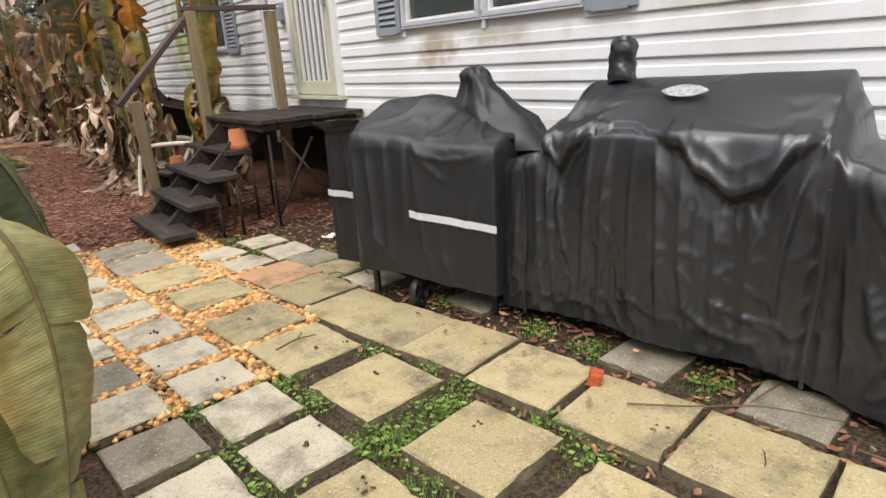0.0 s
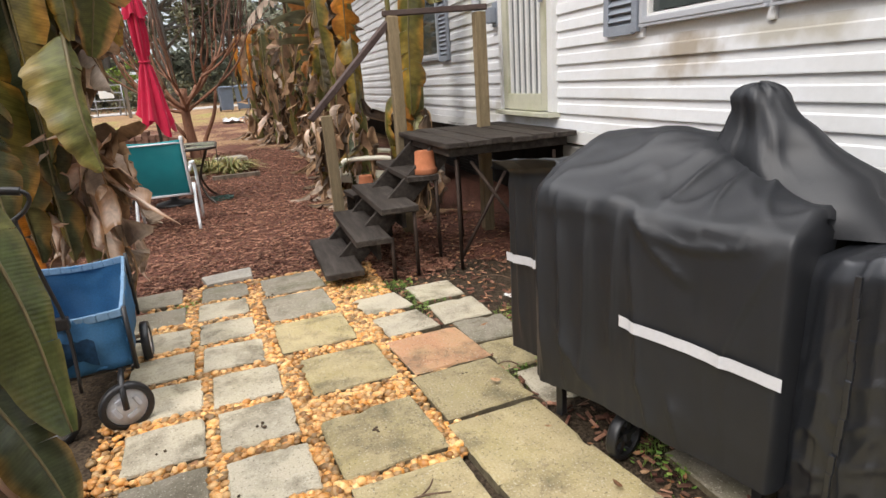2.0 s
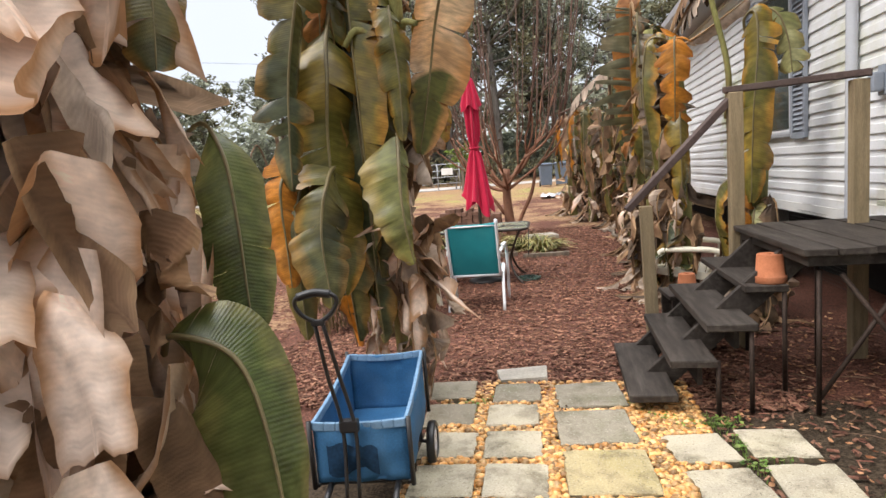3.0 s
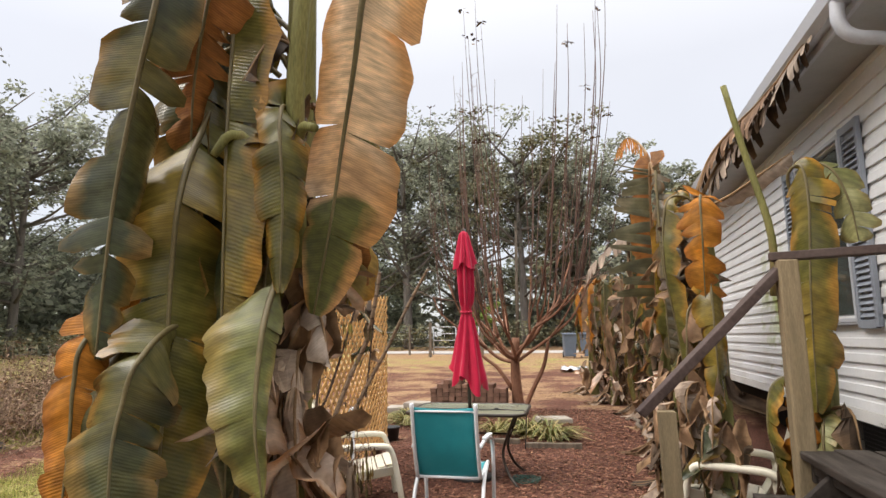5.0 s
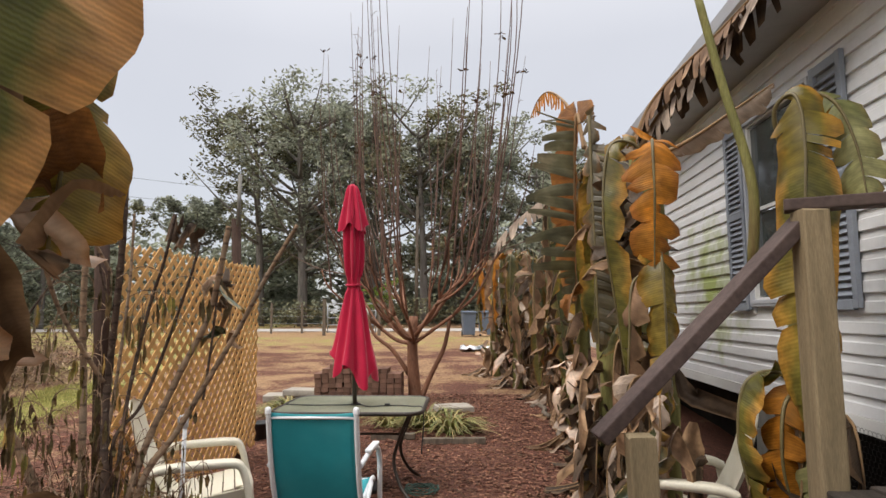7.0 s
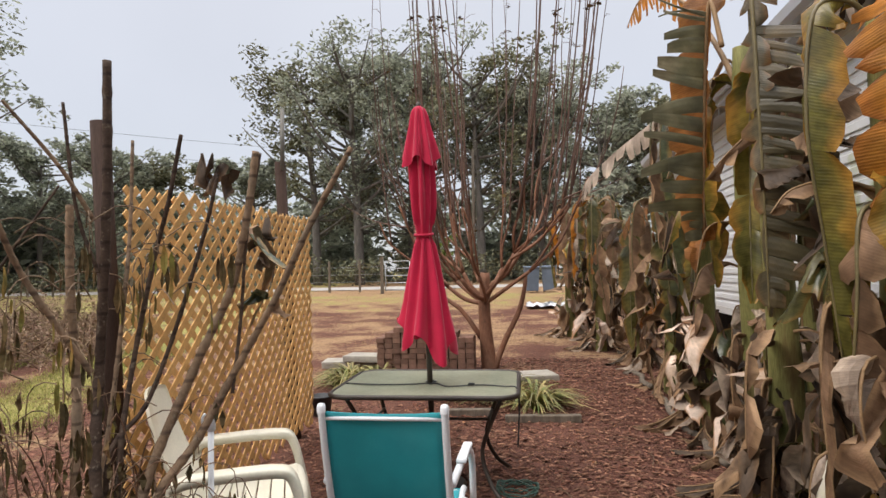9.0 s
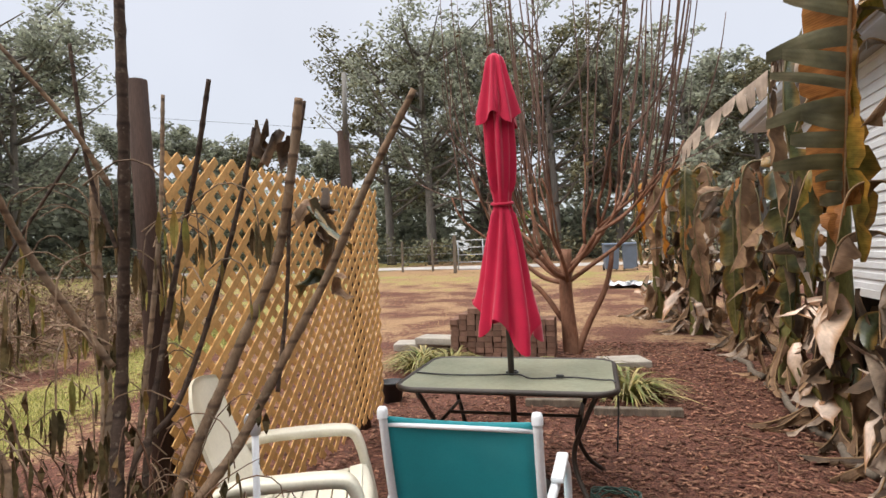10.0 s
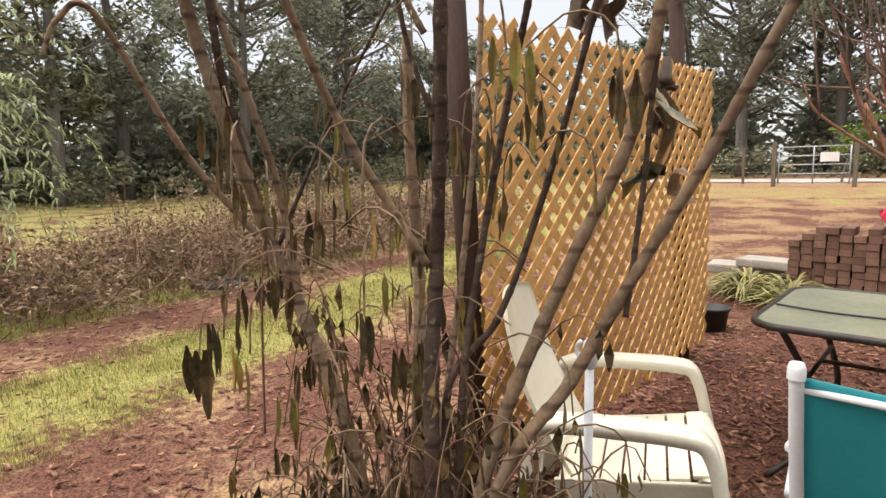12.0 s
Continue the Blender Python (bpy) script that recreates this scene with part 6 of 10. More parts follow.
    # seam tape and hem cord
    for s, fx in ((0.16, -0.045), (1.36, -0.02)):
        bm = bmesh.new()
        for i in range(14):
            z = 0.10 + i * 0.053
            box(bm, 0.010, 0.016, 0.056, pose(fx + 0.006 - folds_big(s, 0.2, z, fx), -s + 0.006 * math.sin(z * 9), z, 0, 0, 0), 0.003)
        part("seam", bm, M_COVER2, g)
    for s in (0.30, 1.18):
        wheel(g, 0.14, -s, 0.085, 0.085)
    for s in (0.28, 1.2):
        for x in (0.12, 0.55):
            bm = bmesh.new()
            bar(bm, (x, -s, 0.03), (x, -s, 0.5), 0.035, bevel=0.004)
            part("leg", bm, M_BLACK, g)
    return g


def wheel(parent, x, y, z, r, name="wheel"):
    w = new(name)
    w.parent = parent
    w.location = (x, y, z)
    me = lathe([(r * 0.8, -0.018), (r * 0.96, -0.02), (r, -0.012), (r, 0.012), (r * 0.96, 0.02), (r * 0.8, 0.018), (r * 0.78, 0), (r * 0.8, -0.018)], 24)
    t = raw("tyre", [(a, c, b) for a, b, c in me[0]], me[1], M_BLACK, w, "", True)
    bm = bmesh.new()
    for i in range(6):
        a = i * math.pi / 3
        bar(bm, (0, 0, 0), (math.cos(a) * r * 0.8, 0, math.sin(a) * r * 0.8), 0.016, 0.022)
    box(bm, r * 0.4, 0.04, r * 0.4, None, 0.006)
    part("rim", bm, M_BLACK, w)
    return w


SMALL_FOLDS = [
    (0.03, 0.93, 0.06, 0.20, 0.0, 0.020, 0.02), (0.12, 0.94, 0.16, 0.20, 0.0, 0.026, 0.025), (0.24, 0.93, 0.22, 0.20, 0.01, 0.022, 0.03), (0.36, 0.90, 0.34, 0.40, 0.0, 0.018, 0.02), (0.40, 0.86, 0.46, 0.30, 0.0, 0.014, 0.03),
    (0.38, 0.88, 0.80, 0.86, 0.05, 0.016, 0.012), (0.40, 0.90, 0.62, 0.70, 0.02, 0.014, 0.02), (0.84, 0.86, 0.70, 0.45, -0.02, 0.012, 0.02), (0.10, 0.50, 0.30, 0.22, 0.02, 0.014, 0.02), (-0.30, 0.92, -0.28, 0.15, 0.0, 0.016, 0.02),
    (-0.20, 0.92, -0.16, 0.15, 0.0, 0.016, 0.025), (-0.08, 0.92, -0.10, 0.15, 0.0, 0.018, 0.025), (0.44, 0.40, 0.50, 0.17, 0.0, 0.016, 0.02), (0.55, 0.34, 0.60, 0.16, 0.0, 0.012, 0.02)]


def folds_small(s, q, z, x):
    n = noise.noise((s * 2.6, z * 1.7, 7.7))
    amp = 0.003 * noise.noise((s * 8, z * 8, x * 6))
    low = max(0.0, min(1.0, (0.93 - z) / 0.6))
    if q < 0.45:
        amp += low * (0.004 * wave(s + 0.03 * n, 15, 0.9) + 0.008 * n)
        for c in SMALL_FOLDS:
            amp += crease(s + 0.012 * n, z, c)
        amp += 0.003 * low * ridge(max(-1.0, min(1.0, noise.noise((s * 9, z * 4, 4.0)) * 2.5)))
        amp += 0.003 * low * ridge(max(-1.0, min(1.0, noise.noise((s * 14 + z, z * 1.4, 3.0)) * 2.5)))
    if 0.25 < q < 0.66 and z > 0.86:
        # gathers that run out from the peak
        a = math.atan2(x - 0.42, s - 0.575)
        r = math.hypot(x - 0.42, s - 0.575)
        k = min(1.0, r * 4) * max(0.0, 1 - r / 0.62) * min(1.0, max(0.0, x / 0.12))
        amp += 0.022 * k * ridge(math.sin(a * 4.5 + 2.5 * noise.noise((s * 3, x * 3, 6.0)))) ** 2 + 0.006 * k * ridge(math.sin(a * 9 + 1.0))
        amp += 0.005 * ridge(max(-1.0, min(1.0, noise.noise((s * 7, x * 7, 2.0)) * 2.6)))
    return amp


def build_small_grill():
    g = thing("covered_grill", 3.60, 3.20, 0, 22, "smaller grill under a black fabric cover with silver stripe", "grill")
    def pr(fx, shelf, ridge, bk, hem, rx=0.42):
        return [(fx, hem), (fx, 0.4), (fx + 0.005, shelf - 0.05), (fx + 0.02, shelf), (0.16, shelf + 0.06), (rx - 0.1, ridge - 0.02), (rx, ridge), (rx + 0.1, ridge - 0.02), (bk - 0.04, shelf), (bk, shelf - 0.06), (bk, 0.4), (bk, hem)]
    stations = [(-0.35, pr(0.36, 0.90, 0.93, 0.62, 0.14, 0.5)), (-0.345, pr(0.26, 0.93, 0.955, 0.66, 0.13, 0.46)), (-0.10, pr(0.24, 0.95, 0.98, 0.68, 0.13, 0.46)), (-0.02, pr(0.22, 0.95, 1.02, 0.68, 0.13)),
                (0.0, pr(0.03, 0.93, 1.06, 0.68, 0.20)), (0.05, pr(0.0, 0.945, 1.09, 0.68, 0.20)), (0.30, pr(0.0, 0.93, 1.11, 0.68, 0.205)), (0.45, pr(0.0, 0.90, 1.09, 0.68, 0.19)), (0.60, pr(0.0, 0.89, 1.03, 0.68, 0.165)),
                (0.85, pr(0.0, 0.885, 0.93, 0.68, 0.15)), (0.87, pr(0.03, 0.87, 0.91, 0.66, 0.15)), (0.875, pr(0.25, 0.85, 0.88, 0.5, 0.12))]
    v, f = cover_mesh(stations, folds_small, 6, levels=150, cols=170)
    raw("cover", v, f, M_COVER, g, "draped black fabric cover", True)
    # tented peak over the lifted handle
    prof = [(0.20, 0.50, 0.84), (0.185, 0.46, 0.89), (0.165, 0.405, 0.935), (0.145, 0.345, 0.985), (0.125, 0.285, 1.03), (0.108, 0.23, 1.07), (0.094, 0.18, 1.11), (0.084, 0.14, 1.14), (0.080, 0.115, 1.165), (0.082, 0.098, 1.185), (0.080, 0.086, 1.205), (0.066, 0.070, 1.225), (0.044, 0.046, 1.238), (0.020, 0.022, 1.244), (0.001, 0.001, 1.245)]
    vv, ff = [], []
    k = 90
    for r0, r1, z in prof:
        low = max(0.0, min(1.0, (1.20 - z) * 5))
        for j in range(k):
            a = 2 * math.pi * j / k
            wide = max(0.0, -math.sin(a)) ** 1.5
            r = r0 + (r1 - r0) * wide
            pleat = (0.22 * ridge(math.sin(a * 2.5 + 0.6 + z * 3)) ** 2 + 0.10 * ridge(math.sin(a * 6 + 2 + z * 6)) ** 2) * (1 - 0.7 * wide)
            lump = 0.26 * noise.noise((math.cos(a) * 1.8, math.sin(a) * 1.8, z * 12))
            rr = r * (0.90 + pleat * (0.45 + 0.55 * low) + lump)
            vv.append((0.42 + math.cos(a) * rr * 0.8, -0.575 + math.sin(a) * rr, z + 0.016 * noise.noise((math.cos(a) * 2, math.sin(a) * 2, 4.0)) * (1 - low)))
    m = len(prof)
    for i in range(m - 1):
        for j in range(k):
            j2 = (j + 1) % k
            ff.append((i * k + j, i * k + j2, (i + 1) * k + j2, (i + 1) * k + j))
    raw("peak", vv, ff, M_COVER, g, "", True)
    # reflective stripe along the front and the side box
    def stripe(a, b, fx, z0, z1):
        vv, ff = [], []
        n = 40
        for i in range(n):
            s = a + (b - a) * i / (n - 1)
            z = z0 + (z1 - z0) * (i / (n - 1))
            for dz in (-0.019, 0.019):
                vv.append((fx - folds_small(s, 0.2, z, fx) - 0.005, -s, z + dz))
        ff = [(2 * i, 2 * i + 2, 2 * i + 3, 2 * i + 1) for i in range(n - 1)]
        raw("stripe", vv, ff, M_STRIPE, g, "silver reflective stripe")
    stripe(0.38, 0.87, -0.004, 0.545, 0.50)
    stripe(-0.34, -0.03, 0.24, 0.565, 0.555)
    wheel(g, 0.06, -0.366, 0.085, 0.085)
    wheel(g, 0.55, -0.366, 0.085, 0.085)
    for s in (0.06, 0.8):
        for x in (0.1, 0.55):
            bm = bmesh.new()
            bar(bm, (x, -s, 0.02), (x, -s, 0.5), 0.03, bevel=0.004)
            part("leg", bm, M_BLACK, g)
    return g


build_big_grill()
build_small_grill()

# ---- porch and steps ----
def plank(name, sx, sy, sz, m, parent, material, seed=0, bevel=0.006):
    bm = bmesh.new()
    box(bm, sx, sy, sz, None, bevel)
    rnd = random.Random(seed)
    for v in bm.verts:
        v.co += Vector((rnd.uniform(-1, 1), rnd.uniform(-1, 1), rnd.uniform(-1, 1))) * 0.002
    bmesh.ops.transform(bm, matrix=m, verts=bm.verts)
    return part(name, bm, material, parent)


def build_porch():
    p = thing("porch", 4.3, 5.75, 0, 0, "dark weathered wooden porch with railing and plank steps", "porch")
    off = Matrix.Translation((-4.3, -5.75, 0))
    # deck boards
    for i in range(6):
        plank("deck_board", 0.155, 1.28 + 0.05 * (i % 2), 0.036, off @ pose(4.00 + i * 0.162, 5.70, 0.885 + 0.003 * (i % 3)), p, M_DARKWOOD, i)
    plank("deck_joist", 0.88, 0.04, 0.06, off @ pose(4.42, 5.14, 0.836), p, M_DARKWOOD, 11)
    plank("deck_joist", 0.92, 0.04, 0.10, off @ pose(4.42, 6.28, 0.815), p, M_DARKWOOD, 12)
    plank("deck_joist", 0.04, 1.14, 0.06, off @ pose(3.98, 5.69, 0.836), p, M_DARKWOOD, 13)
    # posts
    plank("post", 0.09, 0.09, 1.86, off @ pose(3.955, 6.36, 0.90), p, M_POST, 21)
    plank("post", 0.09, 0.09, 1.84, off @ pose(4.61, 6.08, 0.89), p, M_POST, 22)
    plank("post", 0.085, 0.085, 1.10, off @ pose(3.335, 6.25, 0.535, 0, -1.5, 0), p, M_POST, 23)
    # rails
    def rail(a, b, w, h, seed):
        bm = bmesh.new()
        bar(bm, off @ Vector(a), off @ Vector(b), w, h, 0.006)
        part("handrail", bm, M_RAIL, p)
    rail((3.20, 6.305, 1.06), (3.99, 6.40, 1.845), 0.10, 0.045, 1)
    rail((3.90, 6.42, 1.855), (4.67, 6.05, 1.845), 0.095, 0.042, 2)
    # treads on dark stringers
    for x0, x1, y0, y1, z in ((3.05, 3.31, 5.09, 6.10, 0.125), (3.27, 3.51, 5.08, 6.14, 0.325), (3.47, 3.73, 5.13, 6.28, 0.505), (3.74, 3.97, 5.40, 6.50, 0.655)):
        plank("tread", x1 - x0, y1 - y0, 0.042, off @ pose((x0 + x1) / 2, (y0 + y1) / 2, z - 0.02), p, M_DARKWOOD, int(z * 1000), 0.008)
    for y in (5.50, 6.05):
        bm = bmesh.new()
        bar(bm, off @ Vector((3.20, y, 0.02)), off @ Vector((4.02, y, 0.80)), 0.045, 0.16, 0.005)
        part("stringer", bm, M_DARKWOOD, p)
    plank("riser", 0.03, 0.9, 0.16, off @ pose(3.66, 5.75, 0.40), p, M_DARKWOOD, 41)
    plank("riser", 0.03, 0.9, 0.15, off @ pose(3.44, 5.65, 0.22), p, M_DARKWOOD, 42)
    # thin steel stands under the treads and the deck, with braces
    for a, b in (((3.52, 5.12, 0), (3.52, 5.12, 0.31)), ((3.70, 5.16, 0), (3.70, 5.16, 0.49)), ((3.95, 5.42, 0), (3.95, 5.42, 0.64)), ((4.02, 5.14, 0), (4.02, 5.14, 0.78)), ((4.75, 5.12, 0), (4.75, 5.12, 0.78)), ((4.02, 5.14, 0.08), (4.40, 5.12, 0.72)),
                 ((4.62, 5.08, 0.02), (4.12, 5.13, 0.76)), ((4.3, 5.9, 0), (4.3, 5.9, 0.8)), ((3.97, 6.2, 0), (3.97, 6.2, 0.8))):
        tube("steel_leg", [off @ Vector(a), off @ Vector(b)], 0.013, M_RUST, p, 8)
    return p


build_porch()


def block_pier(x, y, rz=0):
    b = thing("block_pier", x, y, 0, rz, "stained grey concrete block pier under the house", "pier")
    for i in range(4):
        bm = bmesh.new()
        box(bm, 0.20, 0.40, 0.192, None, 0.008)
        ob = part("block", bm, M_BLOCK, b)
        ob.location = (0.004 * (i % 2), 0.01 * (i % 2), 0.096 + i * 0.2)
    return b


block_pier(4.98, 5.02)
block_pier(5.0, 2.2)
block_pier(5.0, 8.9)


def flower_pot(x, y, z, r, h, flipped, label):
    p = thing("flower_pot", x, y, z, 15, label, "flower pot", "terracotta pots")
    rows = [(r * 0.76, 0), (r * 0.79, 0.004), (r * 0.88, h * 0.74), (r * 0.98, h * 0.75), (r, h * 0.77), (r * 1.02, h * 0.98), (r * 0.98, h), (r * 0.86, h * 0.99), (r * 0.84, h * 0.75), (r * 0.72, 0.02), (0.001, 0.018)]
    if flipped:
        rows = [(a, h - b) for a, b in rows]
    v, f = lathe(rows, 28)
    raw("pot", v, f, M_TERRA, p, "", True)
    if flipped:
        v, f = lathe([(r * 0.76, h - 0.001), (0.018, h - 0.001), (0.018, h - 0.02)], 28)
        raw("base", v, f, M_TERRA, p)
    return p


flower_pot(3.90, 5.50, 0.656, 0.088, 0.165, True, "upturned terracotta flower pot on the top step")
flower_pot(3.62, 6.42, 0.42, 0.075, 0.13, True, "small upturned terracotta pot on a dark crate")
crate = thing("crate", 3.62, 6.42, 0, 5, "dark wooden crate beside the steps", "crate")
bm = bmesh.new()
box(bm, 0.34, 0.34, 0.03, pose(0, 0, 0.405), 0.005)
part("top", bm, M_DARKWOOD, crate)
for i in range(4):
    bm = bmesh.new()
    box(bm, 0.30 if i % 2 else 0.025, 0.025 if i % 2 else 0.30, 0.39, pose((0, 0.15, 0, -0.15)[i], (0.15, 0, -0.15, 0)[i], 0.195) if i % 2 == 0 else pose((0, 0, 0, 0)[i], (0, 0.15, 0, -0.15)[i], 0.195), 0.004)
    part("side", bm, M_DARKWOOD, crate)

# wall lamp beside the door
lamp = thing("wall_lamp", WX - 0.01, 6.40, 1.72, 0, "small dark wall lamp beside the door", "lamp")
bm = bmesh.new()
box(bm, 0.025, 0.11, 0.20, pose(-0.012, 0, 0.1), 0.006)
part("back_plate", bm, M_SHUTTER, lamp)
bm = bmesh.new()
box(bm, 0.07, 0.085, 0.13, pose(-0.06, 0, 0.09), 0.012)
part("housing", bm, M_SHUTTER, lamp)

# chicken wire over the crawl space
def chicken_wire(y0, y1, z0, z1, cell=0.042):
    h = Heap()
    r = 0.0012
    dy, dz = cell * 0.87, cell * 0.75
    rows = int((z1 - z0) / dz)
    cols = int((y1 - y0) / dy)
    def seg(a, b):
        v, f = tube_data([a, b], r, 3, False)
        h.add(v, f)
    for j in range(rows):
        for i in range(cols):
            cy = y0 + (i + (0.5 if j % 2 else 0)) * dy
            cz = z0 + j * dz
            x = WX - 0.012 + 0.012 * noise.noise((cy * 2, cz * 3, 0))
            top, mid = (x, cy, cz + cell * 0.5), cell * 0.25
            seg((x, cy - dy / 2, cz - mid), (x, cy - dy / 2, cz + mid))
            seg((x, cy - dy / 2, cz + mid), top)
            seg(top, (x, cy + dy / 2, cz + mid))
    ob = h.put("chicken_wire", M_WIRE)
    return tagged(ob, "black chicken wire stretched under the house wall", "wire mesh", kind="stuff")


chicken_wire(1.0, 3.6, 0.35, 0.86)
chicken_wire(6.6, 8.4, 0.25, 0.86)

# ---- garden furniture ----
M_WTUBE = mat("white_painted_tube", (0.72, 0.74, 0.76), 0.35, var=0.06, scale=6, bump=0.03, stain=(0.4, 0.38, 0.33), stain_amt=0.25)
M_TEAL = mat("teal_sling_mesh", (0.012, 0.29, 0.33), 0.55, var=0.10, scale=5, fine=260, bump=0.12, stain=(0.06, 0.38, 0.42), stain_scale=4, stain_amt=0.4, trans=0.12)
M_RESIN = mat("yellowed_white_resin", (0.72, 0.68, 0.55), 0.4, var=0.07, scale=4, bump=0.04, stain=(0.42, 0.36, 0.22), stain_scale=4, stain_amt=0.45)
M_RED = mat("crimson_umbrella_cloth", (0.46, 0.010, 0.045), 0.7, var=0.12, scale=5, fine=180, bump=0.08, sheen=0.2)
M_TGLASS = mat("dull_green_table_glass", (0.27, 0.28, 0.20), 0.22, var=0.12, scale=3, fine=40, bump=0.02, stain=(0.30, 0.29, 0.2), stain_scale=3, stain_amt=0.5)
M_TFRAME = mat("dark_bronze_tube", (0.045, 0.035, 0.028), 0.45, metal=0.3, var=0.2, bump=0.1)
M_CORD = mat("black_cord", (0.012, 0.012, 0.012), 0.5, var=0.1, bump=0)


def sling_chair(x, y, rz):
    c = thing("sling_chair", x, y, 0, rz, "white tubular garden chair with a teal mesh sling", "chair")
    w = 0.255
    for s in (-1, 1):
        tube("back_post", spline([(s * w, -0.12, 0.36), (s * w, -0.20, 0.55), (s * w, -0.26, 0.75), (s * w, -0.30, 0.925)], 14), 0.0155, M_WTUBE, c, 10)
        cap = lathe([(0.001, 0.02), (0.014, 0.016), (0.0185, 0.004), (0.0185, -0.02)], 12)
        ob = raw("end_cap", cap[0], cap[1], M_WTUBE, c, "", True)
        ob.location = (s * w, -0.302, 0.93)
        tube("rear_leg", spline([(s * (w + 0.02), 0.12, 0.42), (s * (w + 0.02), -0.08, 0.30), (s * (w + 0.03), -0.26, 0.008)], 10), 0.0155, M_WTUBE, c, 10)
        tube("arm_tube", spline([(s * (w + 0.012), -0.21, 0.60), (s * (w + 0.03), -0.05, 0.635), (s * (w + 0.04), 0.16, 0.63), (s * (w + 0.045), 0.27, 0.56), (s * (w + 0.045), 0.31, 0.40), (s * (w + 0.04), 0.34, 0.008)], 26), 0.0165, M_WTUBE, c, 10)
        bm = bmesh.new()
        box(bm, 0.045, 0.30, 0.022, pose(s * (w + 0.036), 0.06, 0.652, -2, 0, 0), 0.009)
        part("armrest", bm, M_WTUBE, c)
        tube("seat_rail", spline([(s * w, -0.12, 0.36), (s * w, 0.08, 0.38), (s * w, 0.28, 0.405), (s * w, 0.33, 0.38)], 12), 0.0145, M_WTUBE, c, 10)
    tube("top_bar", [(-w, -0.288, 0.885), (w, -0.288, 0.885)], 0.0085, M_WTUBE, c, 8)
    tube("low_bar", [(-w, -0.115, 0.355), (w, -0.115, 0.355)], 0.012, M_WTUBE, c, 8)
    tube("front_bar", [(-w, 0.28, 0.39), (w, 0.28, 0.39)], 0.012, M_WTUBE, c, 8)

    def sling(name, line, sag):
        vv, ff = [], []
        n, m = 20, 14
        pts = spline(line, n)
        for i, p in enumerate(pts):
            for j in range(m):
                u = -1 + 2 * j / (m - 1)
                dip = sag * (1 - u * u)
                for side in (0,):
                    vv.append((u * (w - 0.012), p.y + dip * 0.6, p.z - dip * 0.5))
        for i in range(n - 1):
            for j in range(m - 1):
                a = i * m + j
                ff.append((a, a + 1, a + m + 1, a + m))
        ob = raw(name, vv, ff, M_TEAL, c, "teal mesh sling", True)
        so = ob.modifiers.new("thick", 'SOLIDIFY')
        so.thickness = 0.004
    sling("backrest", [(0, -0.12, 0.37), (0, -0.20, 0.55), (0, -0.26, 0.75), (0, -0.30, 0.915)], 0.025)
    sling("seat", [(0, -0.11, 0.37), (0, 0.08, 0.375), (0, 0.29, 0.405)], 0.03)
    return c


sling_chair(1.82, 7.93, 1.5)


